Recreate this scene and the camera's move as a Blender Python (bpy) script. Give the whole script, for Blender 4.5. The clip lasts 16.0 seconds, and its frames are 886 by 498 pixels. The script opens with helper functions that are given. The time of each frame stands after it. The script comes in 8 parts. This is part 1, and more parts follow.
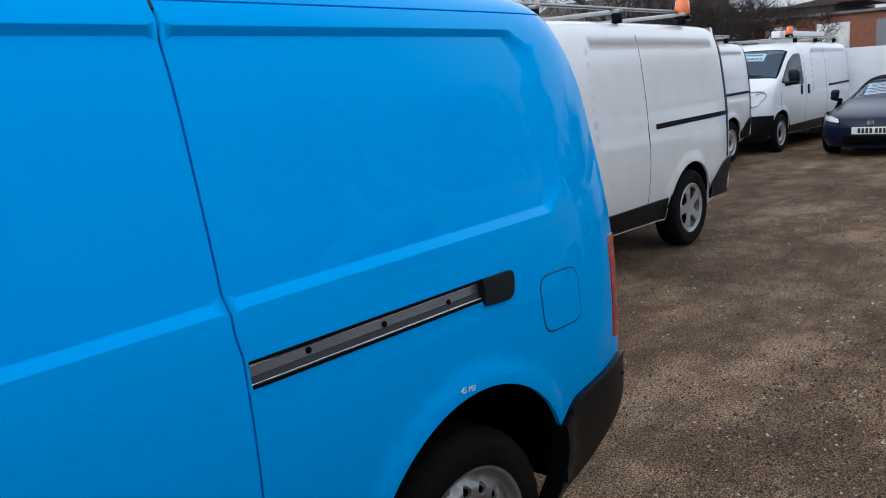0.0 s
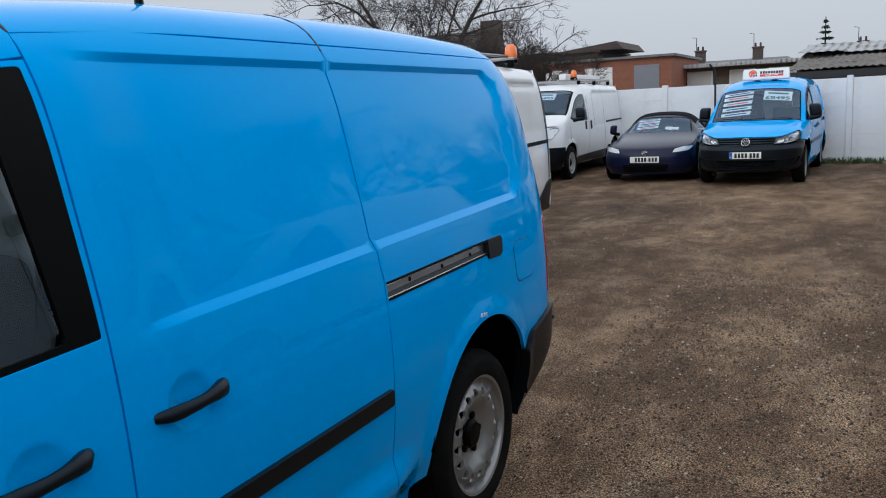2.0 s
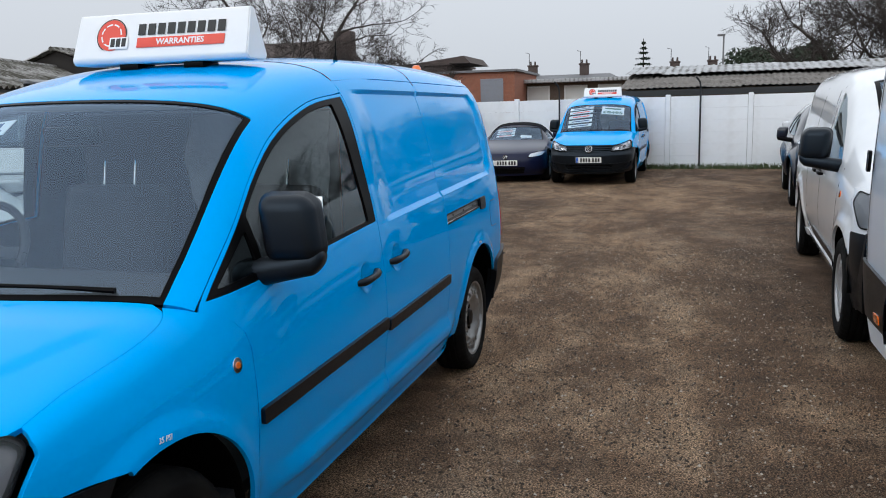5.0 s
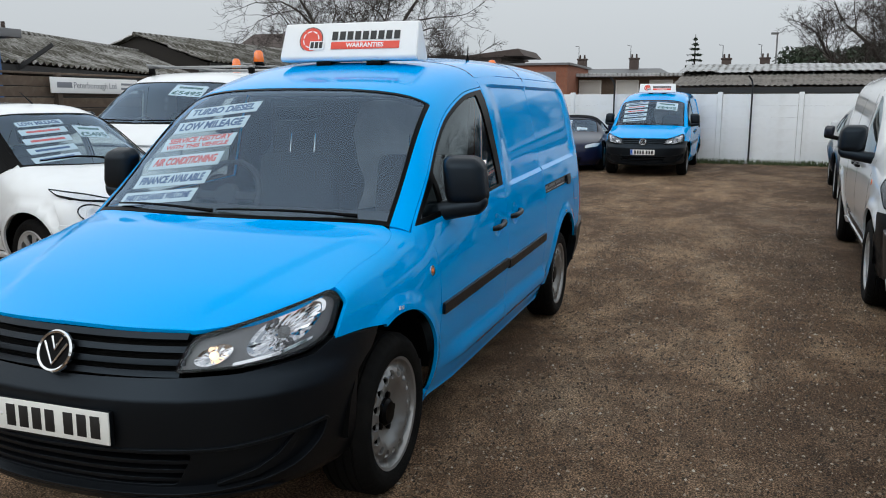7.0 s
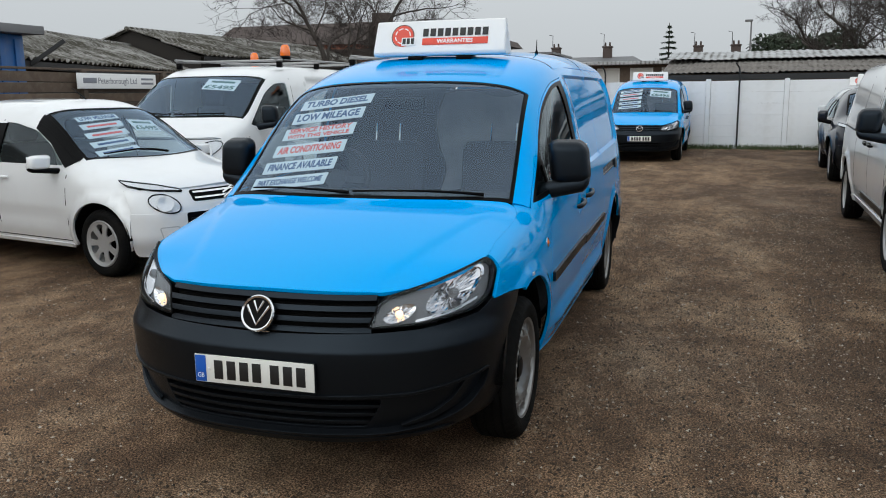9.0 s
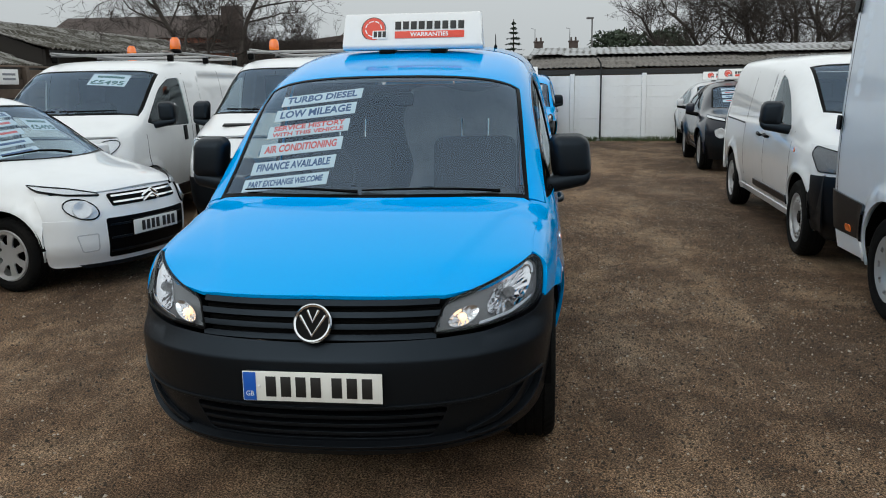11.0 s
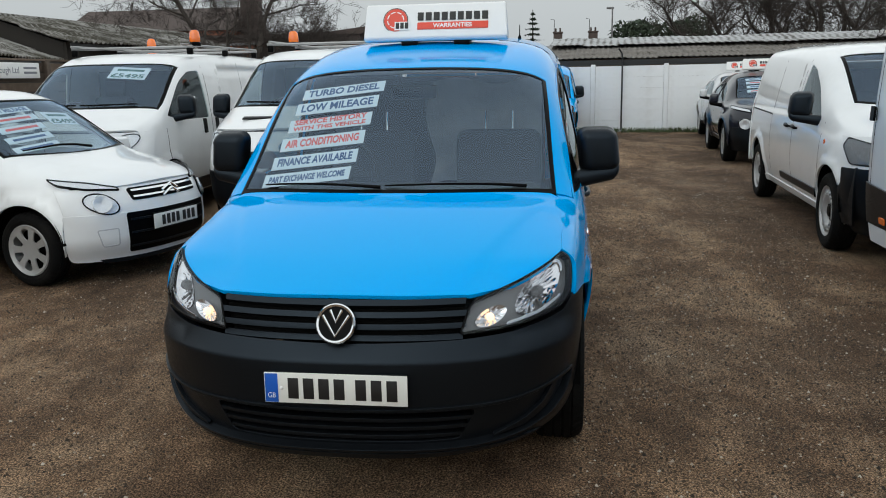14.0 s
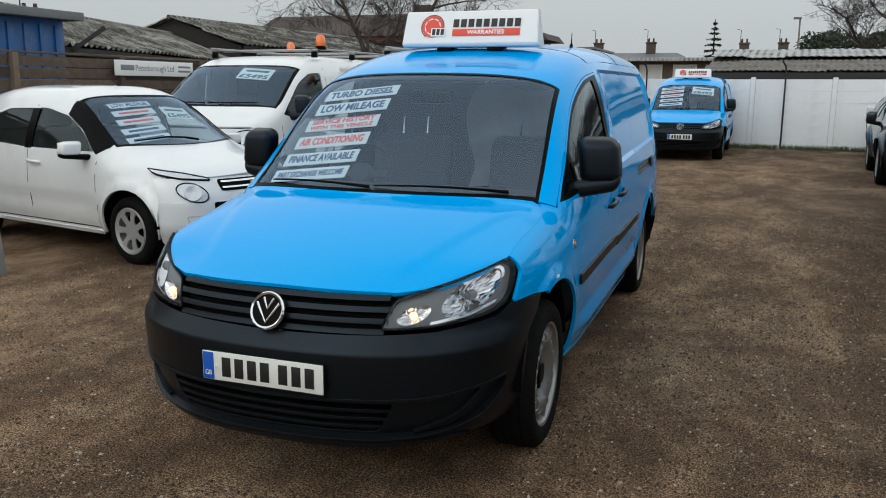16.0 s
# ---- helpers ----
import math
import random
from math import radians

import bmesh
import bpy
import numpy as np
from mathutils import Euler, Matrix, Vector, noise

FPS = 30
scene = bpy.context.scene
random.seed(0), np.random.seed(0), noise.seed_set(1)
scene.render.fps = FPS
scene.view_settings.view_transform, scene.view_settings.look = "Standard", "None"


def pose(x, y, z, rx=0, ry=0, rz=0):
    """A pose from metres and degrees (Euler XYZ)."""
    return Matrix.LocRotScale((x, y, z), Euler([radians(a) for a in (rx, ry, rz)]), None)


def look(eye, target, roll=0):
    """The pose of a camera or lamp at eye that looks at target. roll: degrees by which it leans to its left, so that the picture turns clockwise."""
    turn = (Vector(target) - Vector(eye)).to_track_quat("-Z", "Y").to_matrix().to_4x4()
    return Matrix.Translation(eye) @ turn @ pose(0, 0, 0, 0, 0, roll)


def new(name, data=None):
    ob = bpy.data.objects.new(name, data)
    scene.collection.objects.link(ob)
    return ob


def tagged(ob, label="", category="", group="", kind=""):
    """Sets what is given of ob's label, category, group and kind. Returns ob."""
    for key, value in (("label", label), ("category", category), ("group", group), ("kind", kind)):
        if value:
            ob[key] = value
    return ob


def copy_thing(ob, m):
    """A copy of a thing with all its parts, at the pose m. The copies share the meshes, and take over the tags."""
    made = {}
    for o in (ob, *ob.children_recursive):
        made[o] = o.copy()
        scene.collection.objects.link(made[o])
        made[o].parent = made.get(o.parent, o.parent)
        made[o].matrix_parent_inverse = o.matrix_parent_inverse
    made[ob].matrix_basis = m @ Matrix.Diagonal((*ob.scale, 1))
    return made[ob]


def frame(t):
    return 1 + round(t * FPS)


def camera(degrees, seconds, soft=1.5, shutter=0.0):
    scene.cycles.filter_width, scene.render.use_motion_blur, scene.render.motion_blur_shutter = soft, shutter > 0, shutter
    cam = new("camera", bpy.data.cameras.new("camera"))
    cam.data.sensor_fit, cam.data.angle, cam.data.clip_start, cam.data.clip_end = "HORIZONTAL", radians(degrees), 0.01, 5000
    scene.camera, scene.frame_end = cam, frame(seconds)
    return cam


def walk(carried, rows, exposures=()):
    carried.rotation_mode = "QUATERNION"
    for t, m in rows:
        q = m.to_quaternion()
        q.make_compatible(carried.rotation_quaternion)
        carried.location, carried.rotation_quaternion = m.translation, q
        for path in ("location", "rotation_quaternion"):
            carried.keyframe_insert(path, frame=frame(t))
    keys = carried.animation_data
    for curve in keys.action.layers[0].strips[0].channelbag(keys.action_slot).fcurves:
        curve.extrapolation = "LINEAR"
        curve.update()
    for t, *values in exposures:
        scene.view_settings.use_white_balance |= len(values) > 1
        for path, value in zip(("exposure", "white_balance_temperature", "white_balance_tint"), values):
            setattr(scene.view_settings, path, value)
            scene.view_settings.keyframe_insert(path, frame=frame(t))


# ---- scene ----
cam = camera(56.1, 16.0, soft=1.0)
METRES, EYE, TILT, LEAN, TURN = 7.353, 1.485, 0.0, 0.0, 42.2
ROWS = [
    (0.0, 0.0, 0.0, 0.0, -0.67, -11.1, 3.42),
    (0.5, -0.0276, -0.0153, 0.0015, -4.31, -10.32, 2.65),
    (1.0, -0.0536, -0.0345, 0.0008, -9.03, -9.98, 2.71),
    (1.5, -0.0777, -0.0742, -0.0032, -13.49, -9.4, 1.54),
    (2.0, -0.113, -0.1108, -0.0011, -15.39, -9.47, 2.7),
    (2.5, -0.1497, -0.1424, -0.0002, -19.73, -9.01, 3.29),
    (3.0, -0.1829, -0.1891, -0.0001, -21.82, -8.73, 2.57),
    (3.5, -0.2152, -0.2241, 0.0017, -23.43, -9.49, 2.03),
    (6.0, -0.3776, -0.383, 0.0054, -26.95, -9.2, 1.46),
    (6.5, -0.402, -0.4141, 0.0034, -23.82, -9.24, 0.56),
    (7.0, -0.4305, -0.4378, 0.0053, -23.39, -9.98, -0.07),
    (7.5, -0.4692, -0.45, 0.0039, -24.5, -9.82, 0.41),
    (8.0, -0.4946, -0.4608, 0.0045, -25.18, -9.31, 0.32),
    (8.5, -0.5134, -0.4665, 0.0029, -22.51, -11.74, 1.26),
    (9.0, -0.5364, -0.4552, 0.0059, -25.37, -10.63, 0.68),
    (11.5, -0.6292, -0.3834, 0.0071, -36.54, -11.17, 0.92),
    (12.0, -0.6322, -0.3824, 0.0074, -36.5, -11.15, 0.85),
    (12.5, -0.6344, -0.3811, 0.0078, -36.53, -11.14, 0.67),
    (13.0, -0.6359, -0.381, 0.0072, -36.45, -11.17, 0.62),
    (13.5, -0.6336, -0.3806, 0.0082, -36.25, -11.37, 0.8),
    (14.0, -0.6156, -0.3779, 0.0076, -34.75, -11.65, 1.13),
    (14.5, -0.59, -0.3798, 0.0066, -32.1, -11.41, 0.7),
    (15.0, -0.5727, -0.3943, 0.0063, -30.12, -10.73, 1.07),
    (15.5, -0.5541, -0.4197, 0.0066, -27.12, -11.33, -0.32),
    (16.0, -0.5202, -0.4415, 0.0054, -22.63, -11.07, -0.34),
]
walk(cam, [(t, pose(0, 0, EYE, TILT, LEAN, TURN) @ pose(METRES * x, METRES * y, METRES * z, 90 + pitch, roll, yaw)) for t, x, y, z, yaw, pitch, roll in ROWS],
     exposures=((0.0, 0.36, 5850, 8), (0.5, 0.27, 5900, 8), (1.5, 0.22, 6000, 8), (2.5, 0.30, 6080, 8), (3.5, 0.44, 6120, 8), (6.0, 0.42, 6230, 7), (6.5, 0.35, 6280, 6), (7.5, 0.3, 6330, 5), (9.0, 0.26, 6360, 5), (11.5, 0.17, 6430, 3), (16.0, 0.17, 6430, 3)))

# ---- light ----
world = bpy.data.worlds.new("overcast")
scene.world = world
world.use_nodes = True
wn, wl = world.node_tree.nodes, world.node_tree.links
sky = wn.new("ShaderNodeTexSky")
sky.sky_type, sky.sun_disc = "NISHITA", False
sky.sun_elevation, sky.sun_rotation = radians(38), radians(200)
sky.air_density, sky.dust_density, sky.ozone_density = 1.0, 6.0, 1.0
grey = wn.new("ShaderNodeHueSaturation")
grey.inputs["Saturation"].default_value = 0.12
cloud = wn.new("ShaderNodeMix")
cloud.data_type = "RGBA"
cloud.inputs[0].default_value = 0.72
cloud.inputs[7].default_value = (6.2, 6.35, 6.7, 1)
wl.new(sky.outputs[0], grey.inputs["Color"])
wl.new(grey.outputs[0], cloud.inputs[6])
wl.new(cloud.outputs[2], wn["Background"].inputs[0])
wn["Background"].inputs[1].default_value = 0.1
sun = new("sun", bpy.data.lights.new("sun", "SUN"))
sun.data.energy, sun.data.angle, sun.data.color = 1.0, radians(178), (0.97, 0.98, 1.0)
sun.matrix_world = look((2, -2, 12), (0, 0, 0))

# ---- materials ----
def material(name, color, rough=0.5, metal=0.0, coat=0.0, vary=0.06, scale=3.0, bump=0.0, bump_scale=60.0, dirt=0.0, spec=0.5, tone=None, emit=0.0, soil=(0.2, 0.17, 0.13)):
    """A principled material with variation at two scales, relief and dirt."""
    m = bpy.data.materials.new(name)
    m.use_nodes = True
    n, l = m.node_tree.nodes, m.node_tree.links
    b = n["Principled BSDF"]
    co = n.new("ShaderNodeTexCoord")
    big, fine = n.new("ShaderNodeTexNoise"), n.new("ShaderNodeTexNoise")
    big.inputs["Scale"].default_value, big.inputs["Detail"].default_value = scale, 5
    fine.inputs["Scale"].default_value, fine.inputs["Detail"].default_value = bump_scale, 4
    for t in (big, fine):
        l.new(co.outputs["Object"], t.inputs["Vector"])
    mix = n.new("ShaderNodeMix")
    mix.data_type = "RGBA"
    c = Vector(color[:3])
    mix.inputs[6].default_value = (*(c * (1 - vary)), 1)
    mix.inputs[7].default_value = (*(tone if tone else c * (1 + vary)), 1)
    l.new(big.outputs[0], mix.inputs[0])
    out = mix.outputs[2]
    if dirt:
        ramp = n.new("ShaderNodeValToRGB")
        ramp.color_ramp.elements[0].position, ramp.color_ramp.elements[1].position = 0.5, 0.72
        spots = n.new("ShaderNodeTexNoise")
        spots.inputs["Scale"].default_value, spots.inputs["Detail"].default_value = scale * 2.3, 8
        l.new(co.outputs["Object"], spots.inputs["Vector"])
        l.new(spots.outputs[0], ramp.inputs[0])
        amount = n.new("ShaderNodeMath")
        amount.operation = "MULTIPLY"
        amount.inputs[1].default_value = dirt
        l.new(ramp.outputs[0], amount.inputs[0])
        over = n.new("ShaderNodeMix")
        over.data_type = "RGBA"
        l.new(amount.outputs[0], over.inputs[0])
        l.new(out, over.inputs[6])
        over.inputs[7].default_value = (*soil, 1)
        out = over.outputs[2]
    l.new(out, b.inputs["Base Color"])
    rr = n.new("ShaderNodeMapRange")
    rr.inputs["To Min"].default_value, rr.inputs["To Max"].default_value = max(0.0, rough * 0.85), min(1.0, rough * 1.15)
    l.new(big.outputs[0], rr.inputs[0])
    l.new(rr.outputs[0], b.inputs["Roughness"])
    b.inputs["Metallic"].default_value = metal
    b.inputs["Coat Weight"].default_value = coat
    b.inputs["Coat Roughness"].default_value = 0.04
    b.inputs["Specular IOR Level"].default_value = spec
    if bump:
        bp = n.new("ShaderNodeBump")
        bp.inputs["Strength"].default_value, bp.inputs["Distance"].default_value = bump, 0.01
        l.new(fine.outputs[0], bp.inputs["Height"])
        l.new(bp.outputs[0], b.inputs["Normal"])
    if emit:
        b.inputs["Emission Color"].default_value = (*color[:3], 1)
        b.inputs["Emission Strength"].default_value = emit
    return m


def glass(name, tint=(0.75, 0.8, 0.8), rough=0.0, clear=0.75, ior=1.85, sheen=(0.84, 0.94, 1.0)):
    """Thin window glass: clear with a mirror share that grows at flat angles."""
    m = bpy.data.materials.new(name)
    m.use_nodes = True
    n, l = m.node_tree.nodes, m.node_tree.links
    n.remove(n["Principled BSDF"])
    tr, gl, mix, fr = n.new("ShaderNodeBsdfTransparent"), n.new("ShaderNodeBsdfGlossy"), n.new("ShaderNodeMixShader"), n.new("ShaderNodeLayerWeight")
    tr.inputs[0].default_value = (*[c * clear for c in tint], 1)
    gl.inputs["Roughness"].default_value = rough
    gl.inputs["Color"].default_value = (*sheen, 1)
    fr.inputs["Blend"].default_value = 0.5
    f0 = ((ior - 1) / (ior + 1)) ** 2
    power, share = n.new("ShaderNodeMath"), n.new("ShaderNodeMath")
    power.operation, share.operation = "POWER", "MULTIPLY_ADD"
    power.inputs[1].default_value = 5.0
    share.inputs[1].default_value, share.inputs[2].default_value = 1 - f0, f0
    l.new(fr.outputs["Facing"], power.inputs[0])
    l.new(power.outputs[0], share.inputs[0])
    l.new(share.outputs[0], mix.inputs[0])
    l.new(tr.outputs[0], mix.inputs[1])
    l.new(gl.outputs[0], mix.inputs[2])
    l.new(mix.outputs[0], n["Material Output"].inputs[0])
    return m


def tint_gloss(m, tint, ior):
    """A coloured sheen under the lacquer, white only at flat angles."""
    b = m.node_tree.nodes["Principled BSDF"]
    b.inputs["Specular Tint"].default_value = (*tint, 1)
    b.inputs["IOR"].default_value = ior
    return m


BLUE = tint_gloss(material("blue_paint", (0.0, 0.35, 0.85), 0.04, coat=0.0, vary=0.02, scale=1.2, spec=0.30), (0.0, 0.62, 0.95), 1.5)
WHITE = material("white_paint", (0.78, 0.79, 0.8), 0.35, coat=1.0, vary=0.02, scale=1.5, dirt=0.08)
BLACK_PAINT = material("blue_black_paint", (0.005, 0.007, 0.016), 0.3, coat=0.8, spec=0.2, vary=0.1)
SILVER = material("pale_grey_paint", (0.64, 0.70, 0.77), 0.35, coat=1.0, vary=0.03, scale=1.5, dirt=0.05)
SOFT_TOP = material("black_soft_top", (0.012, 0.012, 0.014), 0.9, vary=0.2, spec=0.1)
NAVY = material("navy_paint", (0.006, 0.009, 0.034), 0.3, coat=0.3, spec=0.15, vary=0.1, scale=2)
GREY_PAINT = material("silver_grey_paint", (0.5, 0.51, 0.53), 0.35, coat=1.0)
PLASTIC = material("black_plastic", (0.0040, 0.0044, 0.0054), 0.36, spec=0.34, bump=0.1, bump_scale=700, vary=0.15)
tint_gloss(PLASTIC, (0.62, 0.80, 1.0), 1.5)
TRIM = material("satin_black_trim", (0.0022, 0.0022, 0.0025), 0.35, spec=0.06, vary=0.2)
# near-black for hollow parts; also puts the shade of gaps into the colour
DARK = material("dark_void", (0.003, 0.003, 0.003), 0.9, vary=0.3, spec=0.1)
RUBBER = material("tyre_rubber", (0.0045, 0.0045, 0.0045), 0.8, spec=0.12, bump=0.3, bump_scale=250, vary=0.25, dirt=0.03)
STEEL = material("silver_wheel_paint", (0.30, 0.30, 0.297), 0.36, metal=0.65, vary=0.08, dirt=0.25)
HUBCAP = material("silver_wheel_trim", (0.42, 0.42, 0.42), 0.36, metal=0.45, vary=0.08, dirt=0.15)
CHROME = material("chrome", (0.85, 0.86, 0.87), 0.12, metal=1.0, vary=0.04)
GALV = material("bare_rail_metal", (0.3, 0.3, 0.3), 0.35, metal=0.9, vary=0.2, scale=14)
LAMP_BACK = material("lamp_housing_grey", (0.13, 0.132, 0.138), 0.22, vary=0.2, scale=20)
LAMP_CLEAR = material("lamp_inner_silver", (0.72, 0.73, 0.74), 0.22, metal=0.35, vary=0.15, scale=25)
REFLECTOR = material("lamp_reflector", (0.78, 0.78, 0.79), 0.08, metal=1.0, vary=0.05)
GLASS = glass("window_glass", (0.90, 0.96, 0.98), clear=0.94, ior=2.02, sheen=(0.58, 0.76, 1.0))
SIDE_GLASS = glass("side_window_glass", (0.56, 0.64, 0.64), clear=0.8, ior=1.6)
LENS = glass("lamp_lens", (0.97, 0.98, 1.0), clear=0.97, ior=1.4)
RED_LENS = material("red_lamp_lens", (0.45, 0.01, 0.01), 0.12, coat=1.0)
AMBER = material("amber_lens", (0.85, 0.17, 0.015), 0.15, coat=1.0, vary=0.1)
BULB = material("lit_sidelight", (1.0, 0.66, 0.40), 0.3, emit=1.3)
PLATE = material("plate_white", (0.78, 0.78, 0.74), 0.35, vary=0.02, dirt=0.05)
PLATE_BLUE = material("plate_band_blue", (0.01, 0.1, 0.5), 0.35)
INK = material("black_ink", (0.01, 0.01, 0.01), 0.5)
SIGN_WHITE = material("sign_white", (0.8, 0.8, 0.8), 0.35, vary=0.02, dirt=0.05)
SIGN_RED = material("sign_red", (0.72, 0.06, 0.03), 0.4)
CARD_BLUE = material("card_blue", (0.01, 0.05, 0.17), 0.5)
CARD_PALE = material("card_pale", (0.62, 0.7, 0.74), 0.5)
CARD_GREEN = material("card_green", (0.02, 0.10, 0.075), 0.5)
SEAT = material("seat_cloth", (0.05, 0.051, 0.056), 0.9, bump=0.3, bump_scale=300, vary=0.2)
DASH = material("dashboard_plastic", (0.03, 0.031, 0.034), 0.6, bump=0.2, bump_scale=500)
SHEET_GREY = material("grey_bulkhead_sheet", (0.03, 0.031, 0.034), 0.7)
PALE_SHEET = material("pale_plastic_sheet", (0.30, 0.31, 0.32), 0.4, vary=0.3, scale=5, bump=0.5, bump_scale=25)
LINING = material("pale_lining", (0.6, 0.59, 0.56), 0.8)

# ---- mesh kit ----
from mathutils.geometry import delaunay_2d_cdt


def thing(name, m, label, category, group="", kind=""):
    ob = new(name)
    ob.empty_display_size = 0.2
    ob.matrix_world = m
    return tagged(ob, label, category, group, kind)


def part(name, data, mat, parent=None, label="", m=None, smooth=True):
    """Links a bmesh or a mesh as one object under a thing or a part."""
    if isinstance(data, bmesh.types.BMesh):
        me = bpy.data.meshes.new(name)
        data.to_mesh(me)
        data.free()
        if smooth:
            me.shade_smooth()
            me.set_sharp_from_angle(angle=radians(35))
    else:
        me = data
    if mat and not me.materials:
        me.materials.append(mat)
    ob = new(name, me)
    if parent:
        ob.parent = parent
    if m is not None:
        ob.matrix_local = m
    return tagged(ob, label)


def box_bm(sx, sy, sz, bevel=0.0, at=(0, 0, 0), seg=2):
    bm = bmesh.new()
    bmesh.ops.create_cube(bm, size=1)
    bmesh.ops.scale(bm, vec=(sx, sy, sz), verts=bm.verts)
    if bevel:
        bmesh.ops.bevel(bm, geom=bm.edges[:], offset=bevel, segments=seg, affect="EDGES", profile=0.5)
    bmesh.ops.translate(bm, vec=at, verts=bm.verts)
    return bm


def join(*bms):
    """One bmesh out of several."""
    out = bms[0]
    for b in bms[1:]:
        me = bpy.data.meshes.new("tmp")
        b.to_mesh(me)
        b.free()
        out.from_mesh(me)
        bpy.data.meshes.remove(me)
    return out


def move(bm, m):
    bmesh.ops.transform(bm, matrix=m, verts=bm.verts)
    return bm


def lathe_bm(profile, n=48, axis="X", caps=True):
    """A solid of revolution: profile of (radius, along) about an axis."""
    bm = bmesh.new()
    rings = []
    for r, a in profile:
        ring = []
        for k in range(n):
            c, s = math.cos(2 * math.pi * k / n) * r, math.sin(2 * math.pi * k / n) * r
            ring.append(bm.verts.new({"X": (a, c, s), "Y": (c, a, s), "Z": (c, s, a)}[axis]))
        rings.append(ring)
    for p, q in zip(rings, rings[1:]):
        for k in range(n):
            bm.faces.new((p[k], p[(k + 1) % n], q[(k + 1) % n], q[k]))
    for ring in (rings[0], rings[-1]) if caps else ():
        bm.faces.new(ring)
    bmesh.ops.recalc_face_normals(bm, faces=bm.faces)
    return bm


def tube_bm(points, radius, n=8, flat=1.0):
    """A round bar swept along points; radius a number or one for each point."""
    bm = bmesh.new()
    pts = [Vector(p) for p in points]
    rad = radius if isinstance(radius, (list, tuple)) else [radius] * len(pts)
    rings = []
    for i, p in enumerate(pts):
        d = (pts[min(i + 1, len(pts) - 1)] - pts[max(i - 1, 0)]).normalized()
        up = Vector((0, 0, 1)) if abs(d.z) < 0.95 else Vector((1, 0, 0))
        a = d.cross(up).normalized()
        b = a.cross(d)
        rings.append([bm.verts.new(p + (a * math.cos(2 * math.pi * k / n) + b * math.sin(2 * math.pi * k / n) * flat) * rad[i]) for k in range(n)])
    for p, q in zip(rings, rings[1:]):
        for k in range(n):
            bm.faces.new((p[k], p[(k + 1) % n], q[(k + 1) % n], q[k]))
    bm.faces.new(rings[0]), bm.faces.new(rings[-1])
    bmesh.ops.recalc_face_normals(bm, faces=bm.faces)
    return bm


def rounded(poly, r, n=5):
    """A polygon with its corners rounded; r a number or one for each corner."""
    out, k = [], len(poly)
    for i in range(k):
        p, a, b = Vector(poly[i]), Vector(poly[i - 1]), Vector(poly[(i + 1) % k])
        rr = r[i] if isinstance(r, (list, tuple)) else r
        da, db = a - p, b - p
        rr = min(rr, da.length * 0.48, db.length * 0.48)
        if rr < 1e-5:
            out.append(tuple(p))
            continue
        s, e = p + da.normalized() * rr, p + db.normalized() * rr
        for j in range(n + 1):
            f = j / n
            out.append(tuple((s * (1 - f) + p * f) * (1 - f) + (p * (1 - f) + e * f) * f))
    return out


def arc(cx, cy, r, a0, a1, n=18):
    return [(cx + r * math.cos(radians(a0 + (a1 - a0) * i / n)), cy + r * math.sin(radians(a0 + (a1 - a0) * i / n))) for i in range(n + 1)]


def inside(poly, p):
    """Which of the points p lie within the polygon."""
    poly, c = np.asarray(poly, float), np.zeros(len(p), bool)
    x0, y0 = poly[:, 0], poly[:, 1]
    x1, y1 = np.roll(x0, -1), np.roll(y0, -1)
    for a, b, d, e in zip(x0, y0, x1, y1):
        if b == e:
            continue
        hit = ((b > p[:, 1]) != (e > p[:, 1])) & (p[:, 0] < (d - a) * (p[:, 1] - b) / (e - b) + a)
        c ^= hit
    return c


def border_gap(poly, p):
    """The distance of the points p from the polygon's border."""
    poly = np.asarray(poly, float)
    best = np.full(len(p), 1e9)
    for a, b in zip(poly, np.roll(poly, -1, 0)):
        d = b - a
        f = np.clip(((p - a) @ d) / max(d @ d, 1e-12), 0, 1)
        best = np.minimum(best, np.hypot(*(p - a - f[:, None] * d).T))
    return best


def resample(poly, step):
    out = []
    for a, b in zip(poly, list(poly[1:]) + [poly[0]]):
        a, b = np.asarray(a, float), np.asarray(b, float)
        k = max(1, int(np.ceil(np.hypot(*(b - a)) / step)))
        out += [tuple(a + (b - a) * i / k) for i in range(k)]
    return out


def run(pts, step):
    """An open line with points no further apart than step."""
    return resample(list(pts), step)[:-max(1, math.ceil(math.dist(pts[-1], pts[0]) / step))] + [tuple(pts[-1])]


def inset(poly, d):
    """A polygon drawn in by d along its edges' normals."""
    q = np.asarray(poly, float)
    e = np.roll(q, -1, 0) - np.roll(q, 1, 0)
    n = np.stack([-e[:, 1], e[:, 0]], 1) / (np.hypot(*e.T)[:, None] + 1e-9)
    area = (q[:, 0] * np.roll(q[:, 1], -1) - q[:, 1] * np.roll(q[:, 0], -1)).sum()
    return [tuple(p) for p in q + n * d * np.sign(area)]


def facet(ob, amount, seed=1):
    """Turns a smooth sheet into small uneven mirror facets."""
    rng = random.Random(seed)
    old = ob.data
    v = [(p.co.x + rng.uniform(-amount, amount) * 0.3, p.co.y + rng.uniform(-amount, amount), p.co.z) for p in old.vertices]
    me = bpy.data.meshes.new(old.name)
    me.from_pydata(v, [], [tuple(q.vertices) for q in old.polygons])
    me.materials.append(old.materials[0])
    ob.data = me
    return ob


